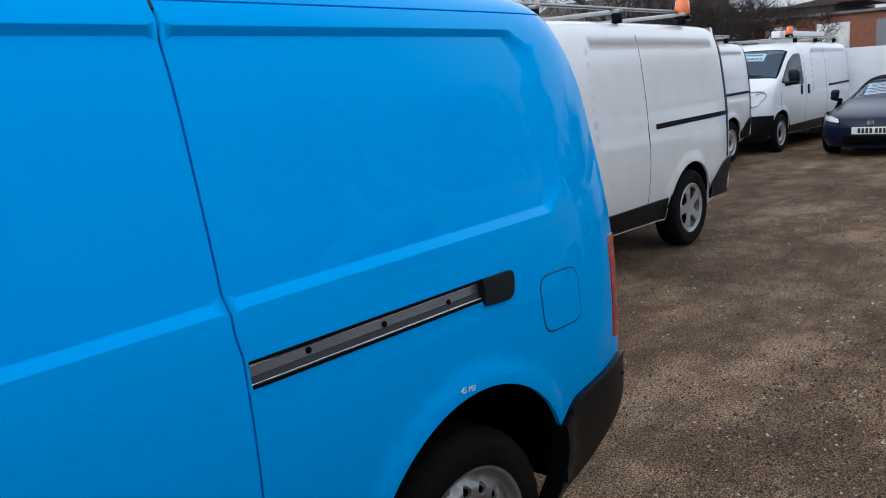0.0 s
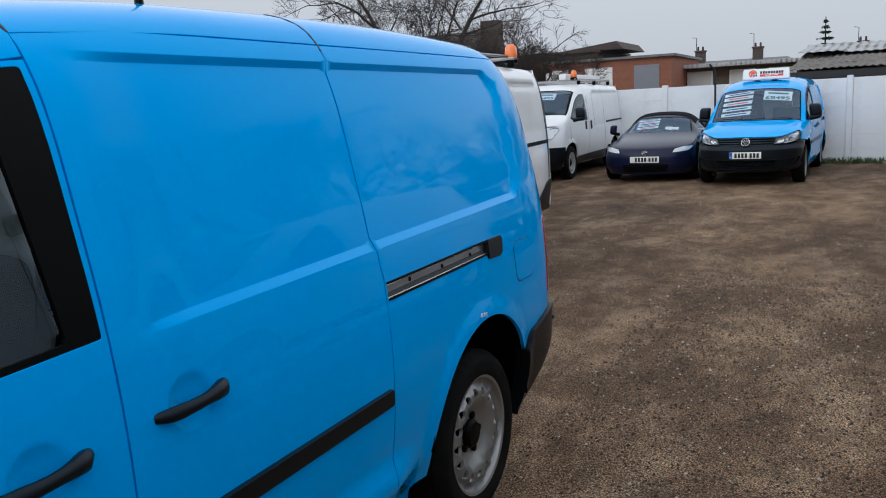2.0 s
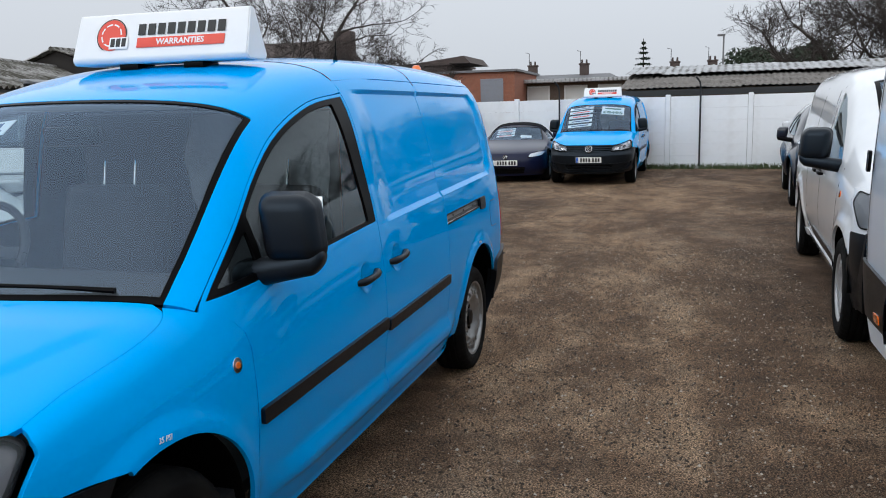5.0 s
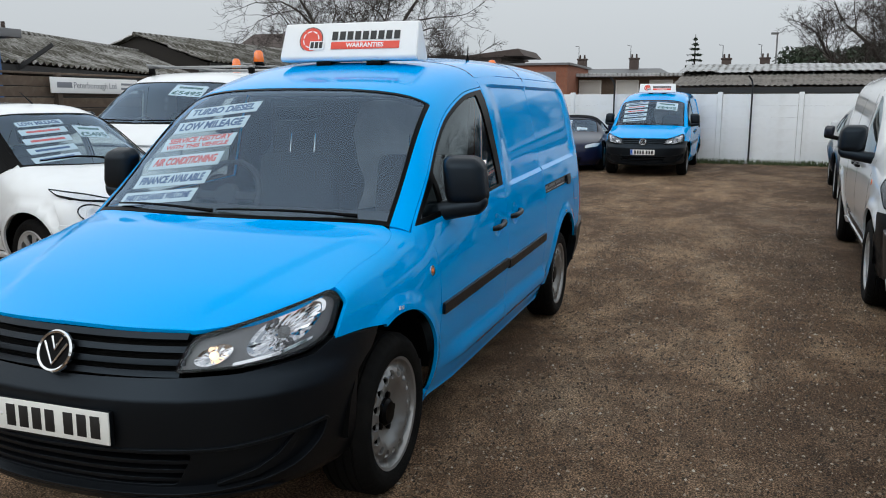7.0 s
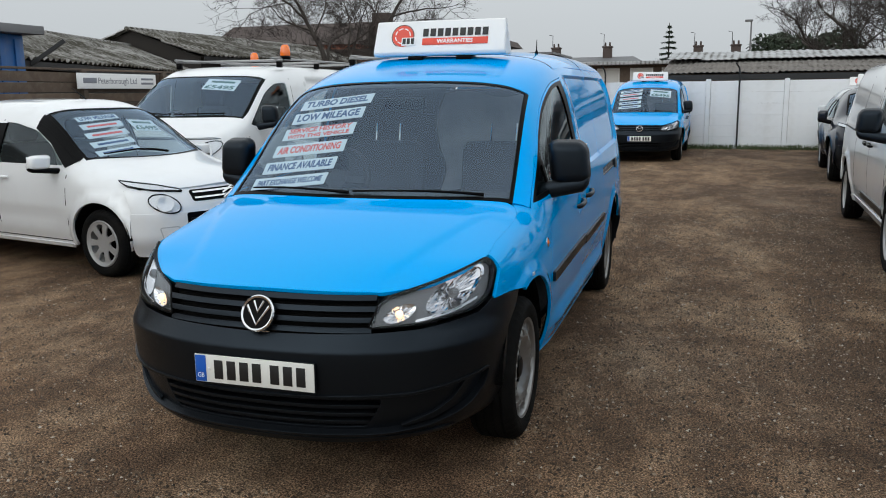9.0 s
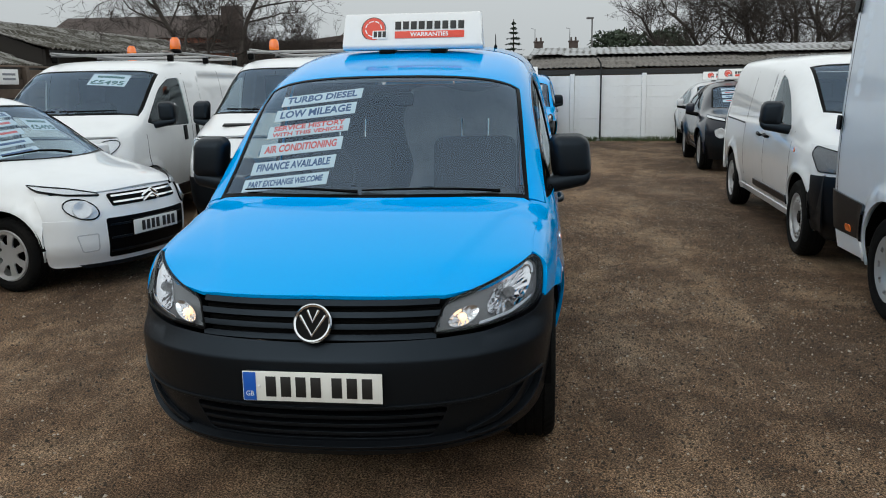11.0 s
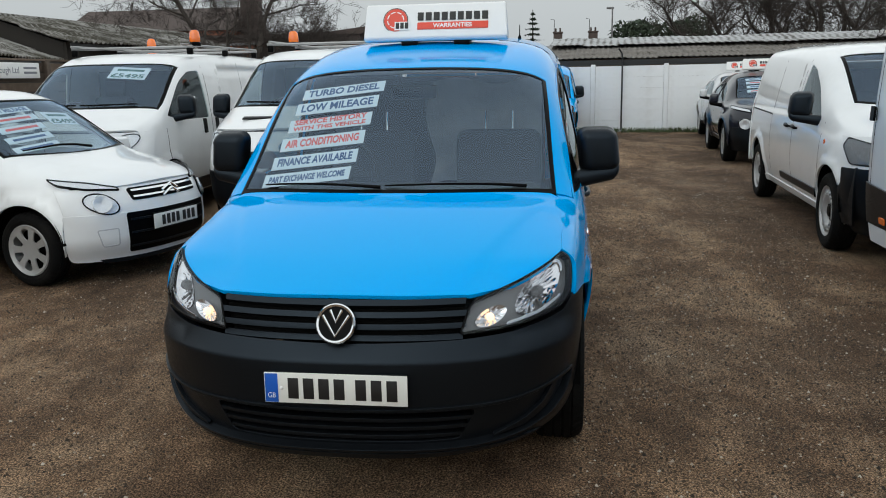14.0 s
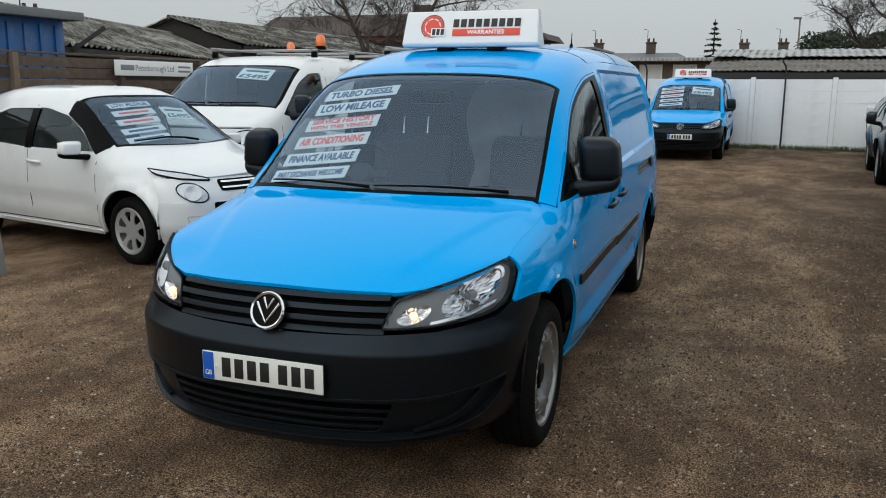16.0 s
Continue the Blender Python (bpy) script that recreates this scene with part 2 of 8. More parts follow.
def panel(name, surf, outline, mat, parent, holes=(), step=0.05, lift=0.0, depth=0.015, side=1, label="", lines=(), gap=0.0):
    """A sheet cut out of a curved surface along an outline, with folded-in edges. lines: further loops that the mesh follows."""
    loops = [resample(l, step) for l in (outline, *holes)]
    marks = [resample(l, step * 0.7) for l in lines]
    o = np.asarray(loops[0])
    lo, hi = o.min(0), o.max(0)
    gx, gy = np.meshgrid(np.arange(lo[0] + step / 2, hi[0], step), np.arange(lo[1] + step / 2, hi[1], step * 0.87))
    gx[1::2] += step / 2
    grid = np.stack([gx.ravel(), gy.ravel()], 1)
    keep = inside(o, grid) & (border_gap(o, grid) > step * 0.45)
    for l in loops[1:]:
        keep &= ~inside(l, grid) & (border_gap(l, grid) > step * 0.45)
    for l in marks:
        keep &= border_gap(l, grid) > step * 0.3
    verts, edges = [], []
    for l in loops + marks:
        k = len(verts)
        verts += [Vector(p) for p in l]
        edges += [(k + i, k + (i + 1) % len(l)) for i in range(len(l))]
    ring_count = sum(len(l) for l in loops)
    verts += [Vector(p) for p in grid[keep]]
    res = delaunay_2d_cdt(verts, edges, [], 0, 1e-6)
    flat = np.array([tuple(v) for v in res[0]])
    tris = [f for f in res[2] if len(f) == 3]
    mid = np.array([flat[list(f)].mean(0) for f in tris])
    ok = inside(o, mid)
    for l in loops[1:]:
        ok &= ~inside(l, mid)
    tris = [f for f, k in zip(tris, ok) if k]
    pos, nor = surf(flat)
    pos = pos + nor * lift
    # the rim: duplicated border vertices folded inwards
    count, fixed = {}, []
    for f in tris:
        a, b, c = pos[f[0]], pos[f[1]], pos[f[2]]
        fixed.append(tuple(f) if np.cross(b - a, c - a) @ nor[f[0]] > 0 else (f[0], f[2], f[1]))
    for f in fixed:
        for i in range(3):
            e = (f[i], f[(i + 1) % 3])
            count[e] = count.get(e, 0) + 1
    border = [e for e in count if (e[1], e[0]) not in count]
    vs, ns, fs = list(pos), list(nor), list(fixed)
    if depth:
        outs = {}
        for a, b in border:
            out = np.cross(pos[b] - pos[a], nor[a])
            out = out / (np.linalg.norm(out) + 1e-12)
            for i in (a, b):
                outs[i] = outs.get(i, 0) + out
        row, soft = {}, 0.0015
        for i, out in outs.items():
            out = out / (np.linalg.norm(out) + 1e-12)
            row[i] = len(vs)
            vs += [pos[i] + out * soft - nor[i] * soft, pos[i] + out * soft - nor[i] * max(depth, soft * 2)]
            ns += [out, out]
        for a, b in border:
            fs += [(b, a, row[a], row[b]), (row[b], row[a], row[a] + 1, row[b] + 1)]
    vs, ns = np.array(vs), np.array(ns)
    if side < 0:
        vs, ns = vs * (-1, 1, 1), ns * (-1, 1, 1)
        fs = [tuple(reversed(f)) for f in fs]
    me = bpy.data.meshes.new(name)
    me.from_pydata(vs.tolist(), [], [tuple(int(i) for i in f) for f in fs])
    me.shade_smooth()
    me.normals_split_custom_set_from_vertices(ns.tolist())
    return part(name, me, mat, parent, label)


def curve(*pts):
    """A smooth monotone curve through (y, value) pairs."""
    x, v = np.array(pts, float).T
    if len(x) == 1:
        return lambda q: np.full_like(np.asarray(q, float), v[0])
    h, d = np.diff(x), np.diff(v) / np.diff(x)
    m = np.zeros(len(x))
    m[0], m[-1] = d[0], d[-1]
    for i in range(1, len(x) - 1):
        if d[i - 1] * d[i] > 0:
            w1, w2 = 2 * h[i] + h[i - 1], h[i] + 2 * h[i - 1]
            m[i] = (w1 + w2) / (w1 / d[i - 1] + w2 / d[i])

    def value(q):
        q = np.clip(np.asarray(q, float), x[0], x[-1])
        i = np.clip(np.searchsorted(x, q) - 1, 0, len(h) - 1)
        t = (q - x[i]) / h[i]
        return (1 + 2 * t) * (1 - t) ** 2 * v[i] + t * (1 - t) ** 2 * h[i] * m[i] + t * t * (3 - 2 * t) * v[i + 1] + t * t * (t - 1) * h[i] * m[i + 1]
    return value


def _basis(t, n=7, k=3):
    knots = np.concatenate([np.zeros(k), np.linspace(0, 1, n - k + 1), np.ones(k)])
    t = np.clip(np.asarray(t, float), 0, 1 - 1e-9)
    b = [((knots[i] <= t) & (t < knots[i + 1])).astype(float) for i in range(len(knots) - 1)]
    for d in range(1, k + 1):
        c = []
        for i in range(len(knots) - 1 - d):
            l, r = knots[i + d] - knots[i], knots[i + d + 1] - knots[i + 1]
            c.append((0 if l == 0 else (t - knots[i]) / l * b[i]) + (0 if r == 0 else (knots[i + d + 1] - t) / r * b[i + 1]))
        b = c
    return np.stack(b, -1)


def smooth_step(a, b, v):
    t = np.clip((v - a) / (b - a), 0, 1)
    return t * t * (3 - 2 * t)


class Body:
    """A vehicle's skin. y runs from nose to tail, z up. Each section is a spline from the sill over the waist and the roof's edge to the middle."""
    T = np.linspace(0, 1, 241)
    TABLE = _basis(T)

    def __init__(self, zb, zw, zr, zt, wb, ww, wr, bow=((0, 0),), crown=0.62, lean=0.5, relief=None, hood=None):
        self.f = [curve(*c) for c in (zb, zw, zr, zt, wb, ww, wr, bow)]
        self.crown, self.lean, self.relief, self.hood = crown, lean, relief, hood

    def section(self, y):
        zb, zw, zr, zt, wb, ww, wr, _ = [f(y) for f in self.f]
        x = np.stack([wb, ww, ww, ww * (1 - self.lean) + wr * self.lean, wr, wr * self.crown, 0 * wr], -1)
        z = np.stack([zb, zb + 0.3 * (zw - zb), zw, zw + 0.5 * (zr - zw), zr, zt, zt], -1)
        return x, z

    def _side(self, p):
        y = p[:, 0].copy()
        bow = self.f[7]
        for _ in range(5):
            cx, cz = self.section(y)
            zs = cz @ self.TABLE.T
            i = np.clip((zs < p[:, 1:2]).sum(1), 1, len(self.T) - 1)
            r = np.arange(len(y))
            a, b = zs[r, i - 1], zs[r, i]
            f = np.clip((p[:, 1] - a) / np.maximum(b - a, 1e-9), 0, 1)
            t = self.T[i - 1] + f * (self.T[1] - self.T[0])
            x = (cx * _basis(t)).sum(-1)
            y = p[:, 0] - bow(y) * (x / np.maximum(self.f[5](y), 0.1)) ** 2
        return np.stack([x, p[:, 0], p[:, 1]], 1)

    def _top(self, p):
        y, ax = p[:, 1].copy(), np.abs(p[:, 0])
        bow = self.f[7]
        for _ in range(5):
            y = p[:, 1] - bow(y) * (ax / np.maximum(self.f[5](y), 0.1)) ** 2
        cx, cz = self.section(y)
        xs = (cx @ self.TABLE.T)[:, ::-1]
        i = np.clip((np.maximum.accumulate(xs, 1) < ax[:, None]).sum(1), 1, len(self.T) - 1)
        r = np.arange(len(y))
        a, b = xs[r, i - 1], xs[r, i]
        f = np.clip((ax - a) / np.maximum(b - a, 1e-9), 0, 1)
        t = 1 - (self.T[i - 1] + f * (self.T[1] - self.T[0]))
        z = (cz * _basis(t)).sum(-1)
        return np.stack([p[:, 0], p[:, 1], z], 1)

    def _skin(self, p):
        """The skin by (y before the bow, width unrolled from the middle)."""
        y, v = p[:, 0], p[:, 1]
        b = _basis(1 - np.abs(v) / 2)
        cx, cz = self.section(y)
        x, z = (cx * b).sum(-1), (cz * b).sum(-1)
        yo = y + self.f[7](y) * (x / np.maximum(self.f[5](y), 0.1)) ** 2
        if self.hood:
            z = z + self.hood(x, yo)
        if self.relief:
            x = x + self.relief(yo, z) * smooth_step(0.6, 1.0, np.abs(v))
        return np.stack([np.sign(v) * x, yo, z], 1)

    def skin(self, p):
        q, n = self._with_normals(self._skin, p, (0, 0, 1))
        n *= np.sign((n * (q - np.array([0, 0, 0.6]) * 1.0) * (1, 0.02, 1)).sum(1) + 1e-9)[:, None]
        return q, n

    def unroll_side(self, pts):
        """Flank points (y, z) as skin coordinates."""
        p = np.asarray(pts, float)
        y, bow, r = p[:, 0].copy(), self.f[7], np.arange(len(p))
        for _ in range(8):
            cx, cz = self.section(y)
            zs = cz @ self.TABLE.T
            i = np.clip((zs < p[:, 1:2]).sum(1), 1, len(self.T) - 1)
            a, b = zs[r, i - 1], zs[r, i]
            t = self.T[i - 1] + np.clip((p[:, 1] - a) / np.maximum(b - a, 1e-9), 0, 1) * (self.T[1] - self.T[0])
            x = (cx * _basis(t)).sum(-1)
            y = p[:, 0] - bow(y) * (x / np.maximum(self.f[5](y), 0.1)) ** 2
        return [(float(q), float(2 * (1 - w))) for q, w in zip(y, t)]

    def unroll_top(self, pts):
        """Plan points (x, y) as skin coordinates."""
        p = np.asarray(pts, float)
        y, ax, bow, r = p[:, 1].copy(), np.abs(p[:, 0]), self.f[7], np.arange(len(p))
        for _ in range(8):
            y = p[:, 1] - bow(y) * (ax / np.maximum(self.f[5](y), 0.1)) ** 2
        cx, _ = self.section(y)
        xs = (cx @ self.TABLE.T)[:, ::-1]
        i = np.clip((np.maximum.accumulate(xs, 1) < ax[:, None]).sum(1), 1, len(self.T) - 1)
        a, b = xs[r, i - 1], xs[r, i]
        w = self.T[i - 1] + np.clip((ax - a) / np.maximum(b - a, 1e-9), 0, 1) * (self.T[1] - self.T[0])
        return [(float(q), float(math.copysign(2 * k, c))) for q, k, c in zip(y, w, p[:, 0])]

    def _with_normals(self, f, p, toward):
        p, e = np.asarray(p, float), 0.0012
        a = f(p + (e, 0)) - f(p - (e, 0))
        b = f(p + (0, e)) - f(p - (0, e))
        n = np.cross(a, b)
        n /= np.linalg.norm(n, axis=1)[:, None] + 1e-12
        n *= np.sign(n @ np.asarray(toward, float) + 1e-9)[:, None]
        return f(p), n

    def side(self, p):
        def f(q):
            s = self._side(q)
            if self.relief:
                s[:, 0] += self.relief(q[:, 0], q[:, 1])
            return s
        return self._with_normals(f, p, (1, 0, 0.05))

    def top(self, p):
        return self._with_normals(self._top, p, (0, 0, 1))


class Nose:
    """The front of a vehicle: s metres along its plan curve from the middle, and height z."""
    def __init__(self, width, yf, deep, power=2.5):
        self.w, self.yf, self.deep, self.power = curve(*width), curve(*yf), deep, power
        a = np.linspace(0, math.pi / 2, 400)
        e = 2 / power
        w = float(np.max([q[1] for q in width]))
        x, y = w * np.sin(a) ** e, deep * (1 - np.cos(a) ** e)
        self.a, self.x, self.y = a, x, y
        self.s = np.concatenate([[0], np.cumsum(np.hypot(np.diff(x), np.diff(y)))])
        self.y0 = float(np.min([q[1] for q in yf]))

    def sx(self, x):
        return float(np.interp(x, self.x, self.s))

    def sy(self, back):
        """s at a distance behind the foremost point."""
        return float(np.interp(back, self.y, self.s))

    def at(self, y, z):
        """s of the point at y on the curve at height z."""
        return self.sy(y - float(self.yf(z)))

    def place(self, p):
        s, z = p[:, 0], p[:, 1]
        a = np.interp(np.abs(s), self.s, self.a)
        e = 2 / self.power
        x = np.sign(s) * self.w(z) * np.sin(a) ** e
        return np.stack([x, self.yf(z) + self.deep * (1 - np.maximum(np.cos(a), 0) ** e), z], 1)

    def front(self, p):
        p, e = np.asarray(p, float), 0.006
        a = self.place(p + (e, 0)) - self.place(p - (e, 0))
        b = self.place(p + (0, e)) - self.place(p - (0, e))
        n = np.cross(a, b)
        n /= np.linalg.norm(n, axis=1)[:, None] + 1e-12
        q = self.place(p)
        sign = np.sign((n * np.stack([q[:, 0] * 0.6, -np.ones(len(q)), 0 * q[:, 0]], 1)).sum(1) + 1e-9)
        return q, n * sign[:, None]


def text_mesh(body, size, width=None, depth=0.001, bold=0.0, align="CENTER"):
    """Lettering as a mesh, in the xy plane, middle at the origin."""
    cu = bpy.data.curves.new("text", "FONT")
    cu.body, cu.size, cu.align_x, cu.align_y, cu.offset, cu.extrude = body, size, align, "CENTER", bold, depth
    cu.resolution_u = 3
    ob = bpy.data.objects.new("text", cu)
    scene.collection.objects.link(ob)
    dg = bpy.context.evaluated_depsgraph_get()
    me = bpy.data.meshes.new_from_object(ob.evaluated_get(dg))
    bpy.data.objects.remove(ob)
    bpy.data.curves.remove(cu)
    if width and len(me.vertices):
        xs = [v.co.x for v in me.vertices]
        me.transform(Matrix.Diagonal((width / max(1e-6, max(xs) - min(xs)), 1, 1, 1)))
    return me

# ---- vehicle parts ----
def flat_disc(dish):
    """A wheel's face: radius decides how far it bulges along x."""
    def surf(p):
        def f(q):
            r = np.hypot(q[:, 0], q[:, 1])
            return np.stack([dish(r), q[:, 0], q[:, 1]], 1)
        e = 0.002
        a, b = f(p + (e, 0)) - f(p - (e, 0)), f(p + (0, e)) - f(p - (0, e))
        n = np.cross(a, b)
        n /= np.linalg.norm(n, axis=1)[:, None] + 1e-12
        return f(p), n * np.sign(n[:, :1] + 1e-9)
    return surf


def wheel(parent, x, y, r=0.318, width=0.195, rim=0.2, style="steel", side=1, face=STEEL, label="", drop=0.0):
    """A road wheel: rim face with openings, tyre, hub."""
    at = pose(x, y, r - drop, 0, 0, 0 if side > 0 else 180)
    w = width / 2
    barrel = lathe_bm([(rim - 0.03, -w), (rim + 0.006, -w), (rim - 0.012, -w + 0.03), (rim - 0.02, 0), (rim - 0.012, w - 0.03), (rim + 0.008, w - 0.004), (rim - 0.002, w - 0.008), (rim - 0.016, w - 0.04), (rim - 0.022, 0), (rim - 0.03, -w)], 64, caps=False)
    body = part("wheel", barrel, face, parent, label, m=at)
    if style == "steel":
        dish = curve((0, 0.02), (0.06, 0.02), (0.085, 0.024), (0.12, 0.045), (rim - 0.072, 0.060), (rim - 0.05, 0.058), (rim - 0.028, 0.036), (rim - 0.014, 0.032), (rim, 0.062))
        holes = []
        for k in range(16):
            a = 2 * math.pi * k / 16
            c, s = math.cos(a), math.sin(a)
            holes.append([(c * (rim - 0.057 + 0.0185 * math.cos(q)) - s * 0.018 * math.sin(q), s * (rim - 0.057 + 0.0185 * math.cos(q)) + c * 0.018 * math.sin(q)) for q in np.linspace(0, 2 * math.pi, 12, endpoint=False)])
        cap = 0.055
    elif style == "plain":
        dish = curve((0, 0.06), (0.06, 0.055), (0.1, 0.02), (0.15, 0.05), (rim, 0.07))
        holes = [[(math.cos(a + da) * q, math.sin(a + da) * q) for da, q in ((-0.12, rim - 0.05), (0.12, rim - 0.05), (0.12, rim - 0.025), (-0.12, rim - 0.025))] for a in np.linspace(0, 2 * math.pi, 10, endpoint=False)]
        cap = 0.05
    else:
        n = {"five": 5, "six": 6, "seven": 7, "eight": 8}[style]
        dish = curve((0, 0.055), (0.05, 0.055), (0.12, 0.062), (rim - 0.03, 0.06), (rim, 0.075))
        holes = []
        for k in range(n):
            a, h = 2 * math.pi * k / n, math.pi / n
            holes.append(rounded([(math.cos(a + d) * q, math.sin(a + d) * q) for d, q in ((-h * 0.42, 0.075), (h * 0.42, 0.075), (h * 0.62, rim - 0.03), (0, rim - 0.022), (-h * 0.62, rim - 0.03))], 0.012, 3))
        cap = 0.035
    disc = panel("rim_face", flat_disc(dish), arc(0, 0, rim - 0.002, 0, 354, 59), face, body, holes=holes, step=0.03, depth=0.012)
    disc.location.x = w - 0.072
    part("hub_cap", lathe_bm([(0.0, 0.0), (cap, 0.0), (cap, 0.022), (cap * 0.8, 0.034), (0.001, 0.036)], 24), TRIM if style in ("steel",) else face, body, m=pose(w - 0.06, 0, 0))
    if style == "steel":
        for k in range(5):
            a = 2 * math.pi * k / 5
            part("wheel_bolt", lathe_bm([(0.001, 0), (0.014, 0), (0.013, 0.02), (0.001, 0.022)], 10), TRIM, body, m=pose(w - 0.058, math.cos(a) * 0.068, math.sin(a) * 0.068))
    part("brake_drum", lathe_bm([(0.001, -w * 0.6), (rim - 0.026, -w * 0.6), (rim - 0.026, -w * 0.05), (0.001, -w * 0.05)], 32), DARK, body)
    prof = [(rim, -w + 0.01), (rim + 0.02, -w), (r - 0.045, -w - 0.006), (r - 0.012, -w + 0.012), (r, -w + 0.035)]
    for g in (-0.45, -0.15, 0.15, 0.45):
        prof += [(r, g * width * 0.62 - 0.006), (r - 0.008, g * width * 0.62 - 0.004), (r - 0.008, g * width * 0.62 + 0.004), (r, g * width * 0.62 + 0.006)]
    k0 = len(prof)
    prof += [(r, w - 0.035), (r - 0.012, w - 0.012), (r - 0.03, w + 0.002), (r - 0.045, w + 0.006), (r - 0.052, w + 0.004), (rim + 0.035, w + 0.006), (rim + 0.02, w), (rim, w - 0.01)]
    n = 120
    tyre = lathe_bm(prof, n, caps=False)
    tyre.verts.ensure_lookup_table()
    for ring in (3, 4, k0, k0 + 1):
        for k in range(0, n, 3):
            v = tyre.verts[ring * n + k]
            q = math.hypot(v.co.y, v.co.z)
            v.co.y, v.co.z = v.co.y * (q - 0.006) / q, v.co.z * (q - 0.006) / q
    part("tyre", tyre, RUBBER, body)
    return body


def number_plate(parent, at, width=0.52, height=0.111, band=True):
    """A plate with plain bars for its characters."""
    plate = part("number_plate", box_bm(width, 0.006, height, 0.002), PLATE, parent, "white registration plate with plain dark bars", m=at)
    if band:
        part("plate_band", box_bm(0.045, 0.002, height - 0.006, 0.0005), PLATE_BLUE, plate, "blue band", m=pose(-width / 2 + 0.026, -0.0042, 0))
        put_text(plate, "GB", SIGN_WHITE, pose(-width / 2 + 0.026, -0.0056, -height * 0.25), 0.026, 0.028)
    k0 = width / 0.52
    x = -width / 2 + 0.088 * k0
    for k in range(7):
        part("plate_bar", box_bm(0.038 * k0, 0.002, height * 0.68, 0.0005), INK, plate, m=pose(x + 0.019 * k0, -0.0042, 0))
        x += 0.056 * k0 + (0.022 * k0 if k == 3 else 0)
    part("plate_screw", lathe_bm([(0.001, 0), (0.006, 0), (0.004, -0.004), (0.001, -0.004)], 8, "Y"), SIGN_WHITE, plate, m=pose(-width * 0.378, -0.004, 0))
    return plate


def put_text(parent, body, mat, m, size, width=None, name="lettering", bold=0.0, depth=0.0008):
    """Lettering on a face: x to the right, z up, facing -y of m."""
    return part(name, text_mesh(body, size, width, depth, bold), mat, parent, m=m @ pose(0, 0, 0, 90, 0, 0), smooth=False)


def roof_sign(at, label="white moulded roof sign with red and black dealer lettering"):
    """A curved plastic sign box that stands on a van's roof by two feet."""
    sign = thing("roof_sign", at, label, "sign", "roof signs")
    w, h, d = 0.79, 0.205, 0.16
    bm = bmesh.new()
    prof = rounded([(-d / 2 + 0.012, 0), (-d / 2 - 0.002, 0.02), (-0.016, h), (0.016, h), (d / 2 + 0.002, 0.02), (d / 2 - 0.012, 0)], [0.01, 0.02, 0.012, 0.012, 0.02, 0.01], 4)
    rings = []
    for x in (-w / 2, w / 2):
        ring = []
        for y, z in prof:
            lean = 0.012 * (1 - z / h)
            ring.append(bm.verts.new((x + math.copysign(lean, x), y, z)))
        rings.append(ring)
    k = len(prof)
    for i in range(k):
        bm.faces.new((rings[0][i], rings[0][(i + 1) % k], rings[1][(i + 1) % k], rings[1][i]))
    bm.faces.new(rings[0]), bm.faces.new(rings[1])
    bmesh.ops.recalc_face_normals(bm, faces=bm.faces)
    bmesh.ops.bevel(bm, geom=[e for e in bm.edges if abs(e.verts[0].co.x - e.verts[1].co.x) < 0.05 and len(e.link_faces) == 2 and min(len(f.verts) for f in e.link_faces) < max(len(f.verts) for f in e.link_faces)], offset=0.005, segments=2, affect="EDGES")
    part("sign_box", bm, SIGN_WHITE, sign, m=pose(0, 0, 0.018))
    for s in (-1, 1):
        part("sign_foot", box_bm(0.09, 0.12, 0.03, 0.006), TRIM, sign, "black rubber foot", m=pose(s * 0.15, 0, 0.005))
    tilt = math.degrees(math.atan2(d / 2 + 0.002 - 0.016, h - 0.02))
    face = pose(0, -(d / 2 + 0.002 + 0.016) / 2, 0.018 + (h + 0.02) / 2, -tilt, 0, 0)
    # emblem: a ring with a broken outline
    part("emblem_disc", lathe_bm([(0.001, 0), (0.066, 0), (0.066, 0.002), (0.001, 0.002)], 40, "Y"), SIGN_RED, sign, "red emblem disc", m=face @ pose(-0.225, -0.004, 0.004))
    for r0, r1, a0, a1, ink in [(0.067, 0.0715, 320, 600, INK)] + [(0.043, 0.049, a, a + 34, SIGN_WHITE) for a in range(0, 280, 46)]:
        ring = bmesh.new()
        steps = 30
        vs = [[ring.verts.new((math.cos(radians(a)) * r, 0, math.sin(radians(a)) * r)) for r in (r0, r1)] for a in np.linspace(a0, a1, steps)]
        for p, q in zip(vs, vs[1:]):
            ring.faces.new((p[0], p[1], q[1], q[0]))
        part("emblem_ring", ring, ink, sign, m=face @ pose(-0.225, -0.0046 if r1 < 0.06 else -0.003, 0.004))
    part("emblem_tab", box_bm(0.088, 0.001, 0.05, 0.0003), SIGN_WHITE, sign, m=face @ pose(-0.186, -0.0055, -0.032))
    for k in range(3):
        part("emblem_bar", box_bm(0.02, 0.001, 0.036, 0.0003), INK, sign, m=face @ pose(-0.213 + 0.026 * k, -0.0065, -0.03))
    for k in range(9):
        part("name_bar", box_bm(0.034, 0.0015, 0.048, 0.0005), INK, sign, m=face @ pose(0.1 + (k - 4) * 0.0455, -0.0035, 0.022))
    part("red_stripe", box_bm(0.40, 0.0015, 0.042, 0.0005), SIGN_RED, sign, m=face @ pose(0.1, -0.003, -0.034))
    put_text(sign, "WARRANTIES", SIGN_WHITE, face @ pose(0.1, -0.0042, -0.034), 0.034, 0.22, bold=0.0008)
    return sign


